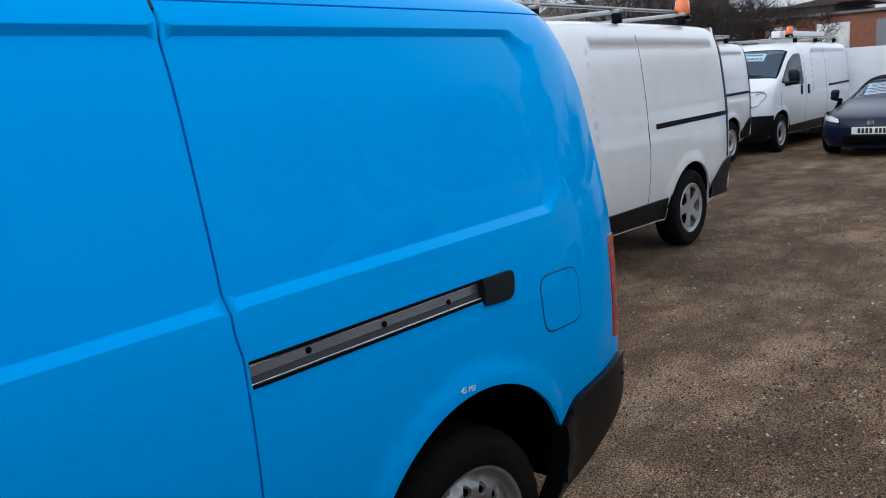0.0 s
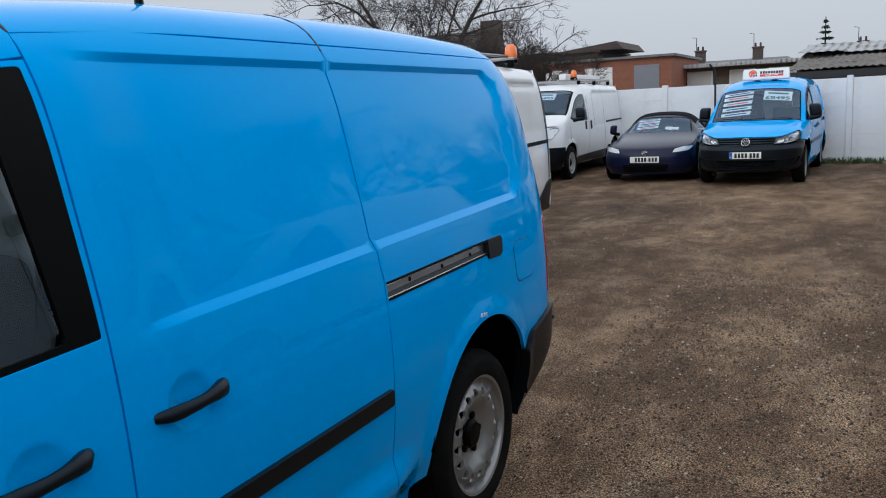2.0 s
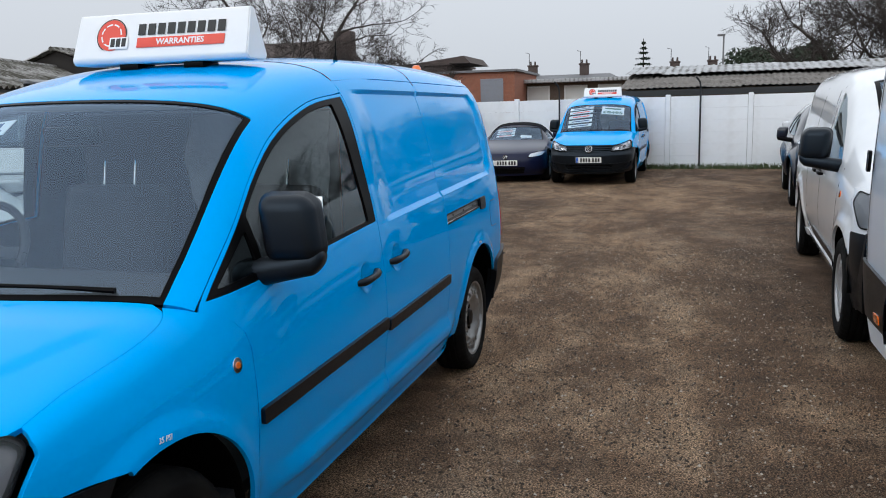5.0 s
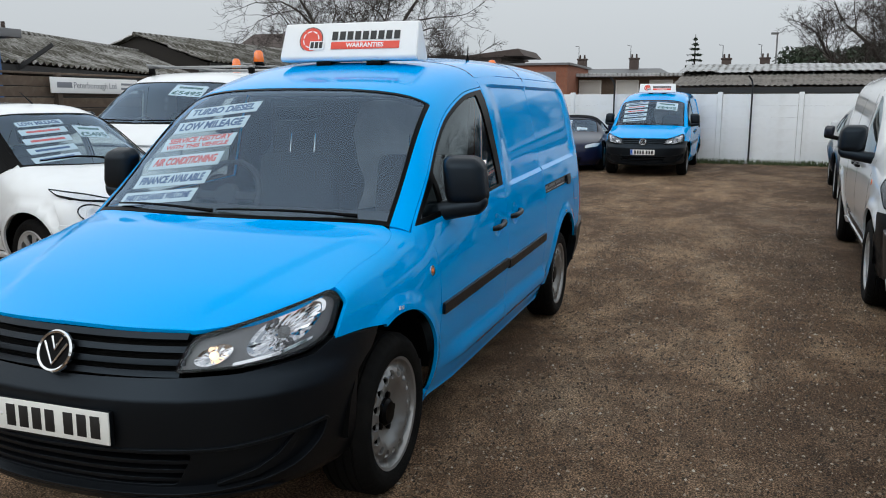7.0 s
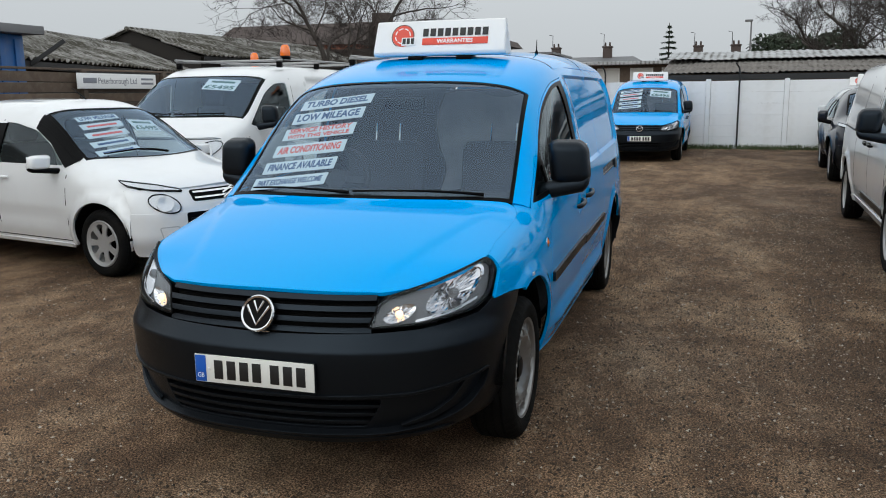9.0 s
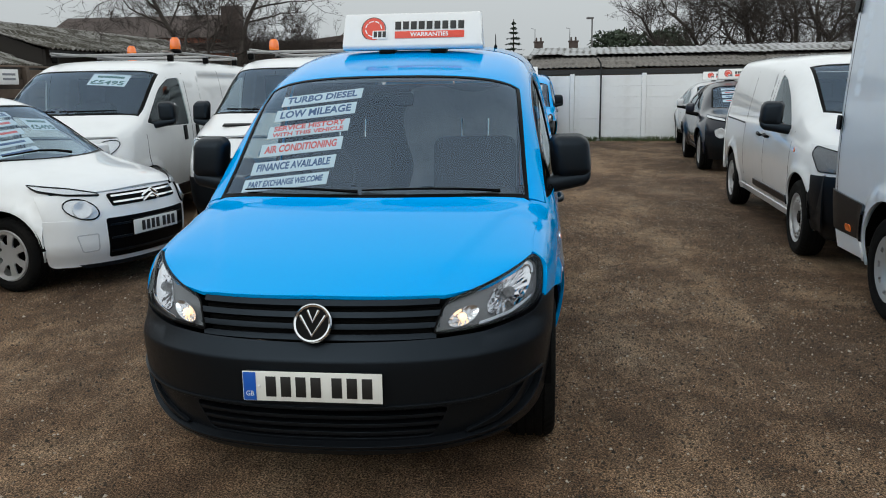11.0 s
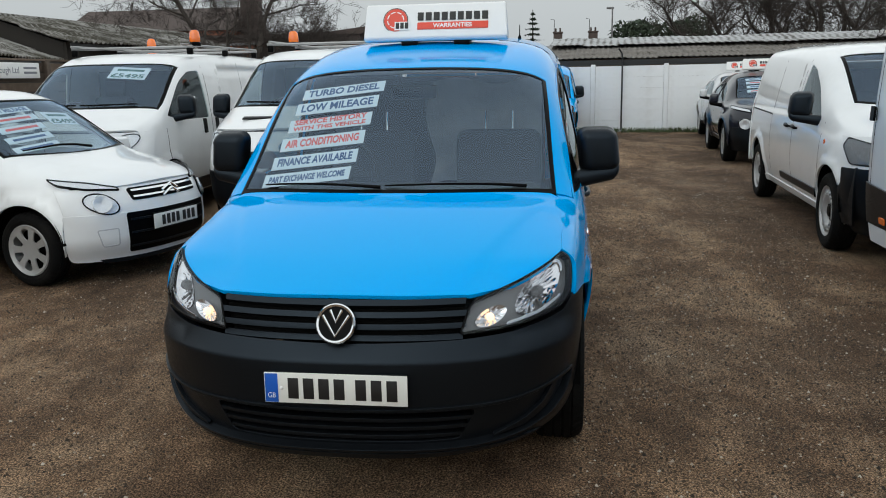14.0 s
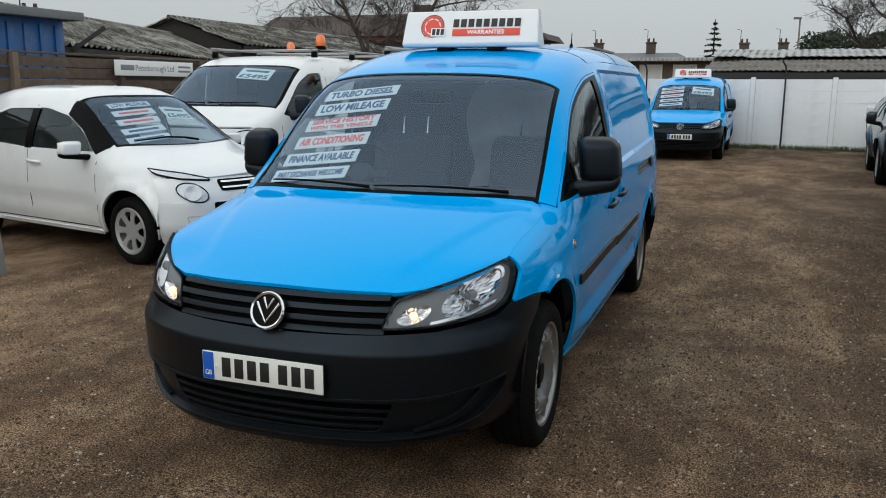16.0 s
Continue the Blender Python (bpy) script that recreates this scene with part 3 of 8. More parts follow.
def door_mirror(parent, at, side=1, size=1.0, mat=PLASTIC, shell=None, wide=1.0, high=1.0):
    """A door mirror: rounded shell, glass, and an arm under it that reaches towards the door."""
    bm = box_bm(0.2, 0.13, 0.225, 0.055, at=(0, 0, 0.012), seg=6)
    for v in bm.verts:
        if v.co.y > 0:
            v.co.y *= 0.75
        else:
            v.co.x *= 0.93 - 0.5 * min(0, v.co.y + 0.03)
            v.co.z *= 0.94
        v.co.x -= side * 0.02 * max(0, v.co.z) / 0.12
    head = part("door_mirror", bm, shell or mat, parent, "black plastic door mirror" if shell is None else "", m=at @ Matrix.Diagonal((size * wide, size, size * high, 1)))
    part("mirror_glass", box_bm(0.155, 0.006, 0.18, 0.002), CHROME, head, "mirror glass", m=pose(0, 0.05, 0.012))
    arm = box_bm(0.29, 0.105, 0.085, 0.034, seg=4)
    for v in arm.verts:
        f = (v.co.x * -side + 0.145) / 0.29
        v.co.z = v.co.z * (0.82 + 0.3 * f) - 0.03 * f
        v.co.y = v.co.y * (0.95 + 0.15 * f) - 0.012 * f
        if f < 0.2:
            v.co.z += 0.03 * (0.2 - f) / 0.2
    part("mirror_arm", arm, mat, head, m=pose(-side * 0.052, 0.0, -0.105))
    return head


def pull_handle(parent, surf, y, z, side, mat=PLASTIC, cup=None, length=0.2):
    """A bow handle over a round dish in the panel."""
    (p,), (n,) = surf(np.array([(y, z)]))
    p, n = Vector(p), Vector(n)
    pts = []
    for k in range(9):
        f = k / 8
        pts.append((p.x + 0.012 + 0.028 * math.sin(math.pi * f) ** 0.5, y + (f - 0.5) * length, z + 0.012 * (f - 0.5)))
    rad = [0.009, 0.013, 0.014, 0.0125, 0.012, 0.0125, 0.015, 0.018, 0.012]
    bm = tube_bm(pts, rad, 10, 1.15)
    move(bm, Matrix.Diagonal((side, 1, 1, 1)))
    if side < 0:
        bmesh.ops.reverse_faces(bm, faces=bm.faces)
    handle = part("door_handle", bm, mat, parent, "black bow handle")
    return handle


def wiper(parent, a, b, h=0.03, name="wiper"):
    a, b = Vector(a), Vector(b)
    mid = a.lerp(b, 0.5) + Vector((0, -0.01, h))
    return part(name, tube_bm([a, a.lerp(mid, 0.5) + Vector((0, 0, 0.008)), mid, b], [0.012, 0.01, 0.009, 0.006], 6), TRIM, parent)


def seat(parent, x, y, z=0.55, mat=SEAT, bare=False):
    base = part("seat_cushion", box_bm(0.5, 0.5, 0.2, 0.06, seg=3), mat, parent, m=pose(x, y, z))
    back = part("seat_back", box_bm(0.5, 0.16, 0.62, 0.06, seg=3), mat, parent, m=pose(x, y + 0.28, z + 0.38, -12, 0, 0))
    if bare:
        for px in (-0.08, 0.08):
            part("headrest_post", tube_bm([(px, 0, 0.29), (px, 0, 0.42)], 0.0065, 8), CHROME, back)
    else:
        part("headrest", box_bm(0.27, 0.1, 0.19, 0.045, seg=3), mat, back, m=pose(0, 0.0, 0.42))
    return base


def steering_wheel(parent, x, y, z):
    bm = bmesh.new()
    pts = [(math.cos(a) * 0.185, 0, math.sin(a) * 0.185) for a in np.linspace(0, 2 * math.pi, 33)]
    bm = tube_bm(pts, 0.016, 8)
    bm = join(bm, box_bm(0.34, 0.02, 0.045, 0.008), lathe_bm([(0.001, -0.02), (0.06, -0.015), (0.07, 0.02), (0.001, 0.03)], 20, "Y"))
    return part("steering_wheel", bm, DASH, parent, m=pose(x, y, z, -28, 0, 0))


def emblem(parent, at, r, mat=CHROME):
    """A round badge: ring, dark ground and raised chevrons."""
    ring = lathe_bm([(r, 0), (r, -0.01), (r * 0.93, -0.016), (r * 0.84, -0.012), (r * 0.82, 0)], 40, "Y")
    b = part("badge", ring, mat, parent, "round chrome badge", m=at)
    part("badge_ground", lathe_bm([(0.001, -0.006), (r * 0.83, -0.006), (r * 0.83, 0), (0.001, 0)], 32, "Y"), TRIM, b)
    for pts in (((-0.30, 0.66), (0, 0.08), (0.30, 0.66)), ((-0.66, 0.40), (0, -0.62), (0.66, 0.40))):
        part("badge_stroke", tube_bm([(x * r, -0.008, z * r) for x, z in pts], r * 0.085, 6), mat, b)
    return b


def arch_liner(parent, y, z, r, x, side, deep=0.3, low=7):
    """The dark half-drum inside a wheel arch."""
    bm = bmesh.new()
    rows = []
    for a in np.linspace(low, 175, 26):
        c, s = math.cos(radians(a)) * r, math.sin(radians(a)) * r
        rows.append((bm.verts.new((side * x, y + c, z + s)), bm.verts.new((side * (x - deep), y + c, z + s))))
    for p, q in zip(rows, rows[1:]):
        bm.faces.new((p[0], p[1], q[1], q[0]))
    c = [p[1] for p in rows]
    bm.faces.new(c)
    bmesh.ops.solidify(bm, geom=bm.faces[:], thickness=0.006)
    return part("wheel_arch_liner", bm, DARK, parent)

# ---- ground, walls and surroundings ----
def ground_material():
    m = bpy.data.materials.new("worn_asphalt")
    m.use_nodes = True
    n, l = m.node_tree.nodes, m.node_tree.links
    b = n["Principled BSDF"]
    geo = n.new("ShaderNodeNewGeometry")

    def tex(kind, scale, detail=4, rough=0.55):
        t = n.new(kind)
        if kind == "ShaderNodeTexVoronoi":
            t.voronoi_dimensions = "2D"
        else:
            t.noise_dimensions = "2D"
        t.inputs["Scale"].default_value = scale
        if "Detail" in t.inputs:
            t.inputs["Detail"].default_value = detail
            t.inputs["Roughness"].default_value = rough
        l.new(geo.outputs["Position"], t.inputs["Vector"])
        return t

    def ramp(src, stops):
        r = n.new("ShaderNodeValToRGB")
        e = r.color_ramp.elements
        while len(e) < len(stops):
            e.new(0.5)
        for el, (p, c) in zip(e, stops):
            el.position, el.color = p, (*c, 1)
        l.new(src, r.inputs[0])
        return r.outputs[0]

    def blend(f, a, c, kind="MIX"):
        x = n.new("ShaderNodeMix")
        x.data_type, x.blend_type = "RGBA", kind
        if isinstance(f, float):
            x.inputs[0].default_value = f
        else:
            l.new(f, x.inputs[0])
        l.new(a, x.inputs[6]), l.new(c, x.inputs[7])
        return x.outputs[2]
    patches = tex("ShaderNodeTexNoise", 1.5, 12, 0.7)
    patches.inputs["Distortion"].default_value = 0.1
    drawn = n.new("ShaderNodeMapping")
    drawn.inputs["Scale"].default_value = (1.0, 0.55, 1.0)
    l.new(geo.outputs["Position"], drawn.inputs[0])
    l.new(drawn.outputs[0], patches.inputs["Vector"])
    wide = tex("ShaderNodeTexNoise", 0.22, 3, 0.5)
    stains = tex("ShaderNodeTexNoise", 4.5, 6, 0.65)
    grain = tex("ShaderNodeTexNoise", 120, 3, 0.75)
    mid = tex("ShaderNodeTexNoise", 60, 4, 0.65)
    chips = tex("ShaderNodeTexVoronoi", 46)
    base = ramp(patches.outputs[0], [(0.32, (0.088, 0.057, 0.038)), (0.45, (0.132, 0.087, 0.057)), (0.55, (0.196, 0.134, 0.089)), (0.68, (0.268, 0.195, 0.135))])
    col = blend(1.0, base, ramp(wide.outputs[0], [(0.38, (0.66, 0.66, 0.68)), (0.6, (1.12, 1.1, 1.06))]), "MULTIPLY")
    col = blend(1.0, col, ramp(stains.outputs[0], [(0.35, (0.72, 0.71, 0.7)), (0.62, (1.15, 1.13, 1.1))]), "MULTIPLY")
    col = blend(1.0, col, ramp(mid.outputs[0], [(0.36, (0.62, 0.62, 0.62)), (0.5, (1.0, 1.0, 1.0)), (0.64, (1.35, 1.34, 1.32))]), "MULTIPLY")
    col = blend(1.0, col, ramp(grain.outputs[0], [(0.36, (0.3, 0.3, 0.3)), (0.5, (0.9, 0.9, 0.9)), (0.64, (2.1, 2.07, 2.0))]), "MULTIPLY")
    sep = n.new("ShaderNodeSeparateColor")
    l.new(chips.outputs["Color"], sep.inputs[0])
    dots = tex("ShaderNodeTexVoronoi", 70)
    split = n.new("ShaderNodeSeparateColor")
    l.new(dots.outputs["Color"], split.inputs[0])
    spot = blend(1.0, ramp(split.outputs[0], [(0.45, (0, 0, 0)), (0.55, (0.8, 0.8, 0.8))]), ramp(dots.outputs["Distance"], [(0.34, (1, 1, 1)), (0.46, (0, 0, 0))]), "MULTIPLY")
    col = blend(spot, col, ramp(split.outputs[1], [(0.0, (0.02, 0.016, 0.013)), (0.5, (0.068, 0.054, 0.036)), (0.75, (0.2, 0.165, 0.112)), (1.0, (0.36, 0.31, 0.23))]))
    core = ramp(chips.outputs["Distance"], [(0.30, (1, 1, 1)), (0.42, (0, 0, 0))])
    pick = blend(1.0, ramp(sep.outputs[0], [(0.62, (0, 0, 0)), (0.75, (0.9, 0.9, 0.9))]), core, "MULTIPLY")
    stone = ramp(sep.outputs[1], [(0.0, (0.05, 0.043, 0.03)), (0.55, (0.17, 0.148, 0.102)), (0.85, (0.3, 0.26, 0.19)), (1.0, (0.5, 0.45, 0.35))])
    col = blend(pick, col, stone)
    l.new(col, b.inputs["Base Color"])
    b.inputs["Specular IOR Level"].default_value = 0.12
    rr = n.new("ShaderNodeMapRange")
    rr.inputs["From Min"].default_value, rr.inputs["From Max"].default_value = 0.3, 0.7
    rr.inputs["To Min"].default_value, rr.inputs["To Max"].default_value = 0.75, 0.95
    l.new(stains.outputs[0], rr.inputs[0])
    l.new(rr.outputs[0], b.inputs["Roughness"])
    add = n.new("ShaderNodeMath")
    l.new(grain.outputs[0], add.inputs[0])
    l.new(chips.outputs["Distance"], add.inputs[1])
    bp = n.new("ShaderNodeBump")
    bp.inputs["Strength"].default_value, bp.inputs["Distance"].default_value = 0.6, 0.012
    l.new(add.outputs[0], bp.inputs["Height"])
    l.new(bp.outputs[0], b.inputs["Normal"])
    return m


GROUND = ground_material()
CONCRETE = material("white_painted_concrete", (0.80, 0.81, 0.82), 0.75, bump=0.35, bump_scale=35, dirt=0.16, scale=1.3, soil=(0.42, 0.40, 0.36))
FENCE_WOOD = material("weathered_brown_wood", (0.105, 0.075, 0.055), 0.8, bump=0.6, bump_scale=25, vary=0.35, scale=4, dirt=0.3)
_n, _l = FENCE_WOOD.node_tree.nodes, FENCE_WOOD.node_tree.links
_each, _tone, _range = _n.new("ShaderNodeObjectInfo"), _n.new("ShaderNodeHueSaturation"), _n.new("ShaderNodeMapRange")
_range.inputs["To Min"].default_value, _range.inputs["To Max"].default_value = 0.55, 1.5
_l.new(_each.outputs["Random"], _range.inputs[0])
_l.new(_range.outputs[0], _tone.inputs["Value"])
_l.new(_n["Principled BSDF"].inputs["Base Color"].links[0].from_socket, _tone.inputs["Color"])
_l.new(_tone.outputs[0], _n["Principled BSDF"].inputs["Base Color"])
BRICK = material("red_brick", (0.26, 0.1, 0.06), 0.85, vary=0.35, scale=6, bump=0.5, bump_scale=12, dirt=0.3)


def sheet_roof(name, pale, moss, pitch, wide=0.9):
    """Weathered corrugated sheet: moss lies in the valleys and in blotches, lichen in pale spots."""
    m = material(name, pale, 0.9, vary=0.3, scale=3, bump=0.7, bump_scale=18)
    n, l = m.node_tree.nodes, m.node_tree.links
    b = n["Principled BSDF"]
    co, wave, spots, blots = n.new("ShaderNodeTexCoord"), n.new("ShaderNodeTexWave"), n.new("ShaderNodeTexNoise"), n.new("ShaderNodeTexNoise")
    wave.inputs["Scale"].default_value = 2 * math.pi / (20 * pitch)
    wave.inputs["Distortion"].default_value, wave.inputs["Detail Scale"].default_value = 0.6, 2.0
    spots.inputs["Scale"].default_value, spots.inputs["Detail"].default_value, spots.inputs["Roughness"].default_value = 7.0, 6, 0.7
    blots.inputs["Scale"].default_value, blots.inputs["Detail"].default_value = 1.1, 4
    for t in (wave, spots, blots):
        l.new(co.outputs["Object"], t.inputs["Vector"])
    add, more, ramp, mix = n.new("ShaderNodeMath"), n.new("ShaderNodeMath"), n.new("ShaderNodeValToRGB"), n.new("ShaderNodeMix")
    add.operation, add.inputs[1].default_value = "MULTIPLY_ADD", 0.35
    more.operation, more.inputs[1].default_value = "MULTIPLY_ADD", 1.0
    l.new(wave.outputs["Fac"], add.inputs[0]), l.new(spots.outputs[0], add.inputs[2])
    l.new(blots.outputs[0], more.inputs[0]), l.new(add.outputs[0], more.inputs[2])
    ramp.color_ramp.elements[0].position = min(0.97, wide)
    ramp.color_ramp.elements[1].position = min(1.0, wide + 0.3)
    half = n.new("ShaderNodeMath")
    half.operation, half.inputs[1].default_value = "MULTIPLY", 0.75
    l.new(more.outputs[0], half.inputs[0]), l.new(half.outputs[0], ramp.inputs[0])
    mix.data_type = "RGBA"
    mix.inputs[6].default_value = (*moss, 1)
    l.new(ramp.outputs[0], mix.inputs[0])
    l.new(b.inputs["Base Color"].links[0].from_socket, mix.inputs[7])
    l.new(mix.outputs[2], b.inputs["Base Color"])
    return m


ROOFING = sheet_roof("mossy_corrugated_sheet", (0.30, 0.29, 0.275), (0.045, 0.040, 0.028), 0.24, 0.72)
SHEET = sheet_roof("grey_fibre_sheet", (0.40, 0.405, 0.41), (0.09, 0.083, 0.07), 0.2, 0.60)
DARK_BRICK = material("sooty_brick", (0.07, 0.052, 0.046), 0.9, vary=0.35, scale=3)
DARK_TIMBER = material("dark_shed_boards", (0.022, 0.018, 0.015), 0.9, vary=0.4, scale=3, bump=0.5, bump_scale=20)
LITTER = material("leaf_littered_roof", (0.16, 0.145, 0.13), 0.95, vary=0.5, scale=5, bump=0.8, bump_scale=30, dirt=0.95, soil=(0.03, 0.022, 0.016))
SLATE = material("grey_slate", (0.16, 0.16, 0.165), 0.7, vary=0.2, scale=2, bump=0.4, bump_scale=8)
BARK = material("dark_bark", (0.055, 0.045, 0.038), 0.9, vary=0.35, scale=6, bump=0.7, bump_scale=40)
TWIG = material("brown_twigs", (0.04, 0.03, 0.025), 0.9, vary=0.3, scale=3)
NEEDLE = material("dark_needles", (0.022, 0.035, 0.02), 0.9, vary=0.4, scale=4)
HEDGE = material("evergreen_leaf", (0.03, 0.045, 0.025), 0.85, vary=0.5, scale=3)
WEED = material("weeds", (0.06, 0.085, 0.03), 0.8, vary=0.4, scale=8)
IRON = material("black_iron", (0.015, 0.015, 0.016), 0.6, vary=0.3)
DOOR_WHITE = material("white_shutter", (0.72, 0.72, 0.7), 0.6, dirt=0.2)
DOOR_GREY = material("grey_shutter", (0.2, 0.21, 0.24), 0.6, dirt=0.2)
CONTAINER = material("blue_container_paint", (0.015, 0.1, 0.3), 0.5, vary=0.2, scale=2, dirt=0.3)
RENDERED = material("pale_render", (0.5, 0.49, 0.46), 0.85, vary=0.1, scale=1.5, dirt=0.25)
WINDOW_DARK = material("dark_window", (0.02, 0.022, 0.025), 0.08, coat=0.5, vary=0.2)
POST_GREY = material("weathered_grey_post", (0.3, 0.3, 0.29), 0.8, bump=0.4, bump_scale=50, dirt=0.4)


def grit_material():
    m = bpy.data.materials.new("loose_grit")
    m.use_nodes = True
    n, l = m.node_tree.nodes, m.node_tree.links
    geo, r = n.new("ShaderNodeNewGeometry"), n.new("ShaderNodeValToRGB")
    e = r.color_ramp.elements
    for p, c in ((0.45, (0.066, 0.042, 0.026)), (0.75, (0.138, 0.095, 0.060)), (0.92, (0.27, 0.21, 0.15))):
        e.new(p).color = (*c, 1)
    e[0].color, e[-1].color = (0.02, 0.016, 0.012, 1), (0.50, 0.45, 0.38, 1)
    l.new(geo.outputs["Random Per Island"], r.inputs[0])
    l.new(r.outputs[0], n["Principled BSDF"].inputs["Base Color"])
    n["Principled BSDF"].inputs["Roughness"].default_value = 0.7
    n["Principled BSDF"].inputs["Specular IOR Level"].default_value = 0.25
    return m


STONE_MIX = grit_material()

HOLLOWS = ((-2.25, 1.55, 1.15, 0.045),)


def ground_z(x, y):
    """The yard's height: flat but for shallow worn hollows."""
    return -sum(d * np.exp(-((x - a) ** 2 + (y - b) ** 2) / (2 * w * w)) for a, b, w, d in HOLLOWS)


def ground_mesh():
    line = np.concatenate([np.linspace(-400, -24, 16)[:-1], np.linspace(-24, 24, 161), np.linspace(24, 400, 16)[1:]])
    x, y = np.meshgrid(line, line)
    v = np.stack([x, y, ground_z(x, y)], -1).reshape(-1, 3)
    i = np.arange(len(v)).reshape(x.shape)
    f = np.stack([i[:-1, :-1], i[:-1, 1:], i[1:, 1:], i[1:, :-1]], -1).reshape(-1, 4)
    me = bpy.data.meshes.new("ground")
    me.from_pydata(v.tolist(), [], f.tolist())
    me.shade_smooth()
    return me


tagged(part("ground", ground_mesh(), GROUND), "brown worn asphalt yard with loose grit and damp patches", "ground", kind="structure")


def grit(count, x0, x1, y0, y1, seed):
    """Loose stones strewn over a stretch of the yard, one object."""
    rng = np.random.default_rng(seed)
    shape = np.array([(1, 0, -0.1), (0, 1, -0.1), (-1, 0, -0.1), (0, -1, -0.1), (0.1, 0.1, 1)], float)
    tri = np.array([(0, 1, 4), (1, 2, 4), (2, 3, 4), (3, 0, 4)])
    size = 0.0032 + 0.0092 * rng.random(count) ** 2.6
    a = rng.random(count) * 6.28
    v = shape[None] * (0.6 + 0.8 * rng.random((count, 5, 1))) * size[:, None, None] * np.array([1, 0.8, 0.75])
    c, s = np.cos(a)[:, None], np.sin(a)[:, None]
    x, y = v[..., 0] * c - v[..., 1] * s, v[..., 0] * s + v[..., 1] * c
    at = np.stack([rng.uniform(x0, x1, count), rng.uniform(y0, y1, count)], 1)
    v = np.stack([x + at[:, :1], y + at[:, 1:], v[..., 2] + ground_z(at[:, :1], at[:, 1:])], -1).reshape(-1, 3)
    f = (tri[None] + 5 * np.arange(count)[:, None, None]).reshape(-1)
    me = bpy.data.meshes.new("grit")
    me.vertices.add(len(v))
    me.vertices.foreach_set("co", v.ravel())
    me.loops.add(len(f))
    me.loops.foreach_set("vertex_index", f)
    me.polygons.add(len(f) // 3)
    me.polygons.foreach_set("loop_start", np.arange(0, len(f), 3))
    me.update(calc_edges=True)
    return me


for at, seed in (((50000, -1.4, 0.9, -2.8, 6.0), 1), ((62000, -5.5, 0.9, -5.4, -2.4), 2), ((16000, -1.3, 1.8, 6.0, 14.0), 3), ((18000, -6.2, -3.05, -2.4, 2.6), 4), ((20000, -3.4, -1.3, 2.9, 14.0), 5)):
    tagged(part("loose_grit", grit(*at, seed), STONE_MIX), "pale loose grit strewn over the asphalt", "grit", kind="stuff")

# the white panel wall
WALL_TURN = -4.0
WALL_AT = pose(0.33, 18.2, 0, 0, 0, WALL_TURN)
wall = thing("wall_north", WALL_AT, "white painted concrete panel wall between slotted posts", "wall", kind="structure")
PANEL = bpy.data.meshes.new("wall_panel")
bm = box_bm(1.79, 0.045, 0.289, 0.003)
bm.to_mesh(PANEL)
bm.free()
PANEL.materials.append(CONCRETE)
POST = bpy.data.meshes.new("wall_post")
bm = box_bm(0.12, 0.12, 1.80, 0.012, at=(0, 0, 0.9))
bm.to_mesh(POST)
bm.free()
POST.materials.append(CONCRETE)
for k in range(-8, 5):
    x = -0.77 + k * 1.92
    o = new("wall_post", POST)
    o.parent, o.location = wall, (x, 0, 0)
    for r in range(6):
        o = new("wall_panel", PANEL)
        o.parent = wall
        o.location = (x + 0.96, 0.004 * math.sin(k * 3.1 + r * 1.7), 0.16 + r * 0.2895 + 0.0)
        o.rotation_euler = (0.006 * math.sin(k * 1.3 + r), 0.004 * math.sin(k * 2.2 + r * 0.7), 0)
part("footing", box_bm(25, 0.16, 0.04, at=(-4, 0, 0.01)), POST_GREY, wall)
for x in (-3.46, 0.0):
    pole = thing("iron_pole", WALL_AT @ pose(x, -0.13, 0), "thin black iron pole with bent top", "pole", "iron poles")
    part("shaft", tube_bm([(0, 0, 0), (0, 0, 1.0), (0, 0, 1.95), (-0.02, -0.03, 2.08), (-0.1, -0.12, 2.2)], 0.022, 8), IRON, pole)
    part("foot", box_bm(0.3, 0.24, 0.06, 0.015, at=(0, 0, 0.02)), POST_GREY, pole)


def weeds(name, count, x0, x1, y, spread, seed, m, high=0.12):
    rng = np.random.default_rng(seed)
    v, f = [], []
    for k in range(count):
        px, py, a = rng.uniform(x0, x1), y + rng.normal(0, spread), rng.random() * 6.28
        h, w = high * (0.3 + rng.random()), 0.006 + 0.01 * rng.random()
        dx, dy, lx, ly = math.cos(a) * w, math.sin(a) * w, rng.normal(0, 0.05), rng.normal(0, 0.05)
        i = len(v)
        v += [(px - dx, py - dy, 0), (px + dx, py + dy, 0), (px + lx * 0.5 + dx * 0.7, py + ly * 0.5 + dy * 0.7, h * 0.6), (px + lx * 0.5 - dx * 0.7, py + ly * 0.5 - dy * 0.7, h * 0.6), (px + lx, py + ly, h)]
        f += [(i, i + 1, i + 2, i + 3), (i + 3, i + 2, i + 4)]
    me = bpy.data.meshes.new(name)
    me.from_pydata(v, [], f)
    ob = part(name, me, WEED)
    ob.matrix_world = m
    return tagged(ob, "low green weeds and moss at the wall foot", "weeds", kind="stuff")


weeds("weeds", 2600, -3, 4.5, -0.2, 0.14, 5, WALL_AT)

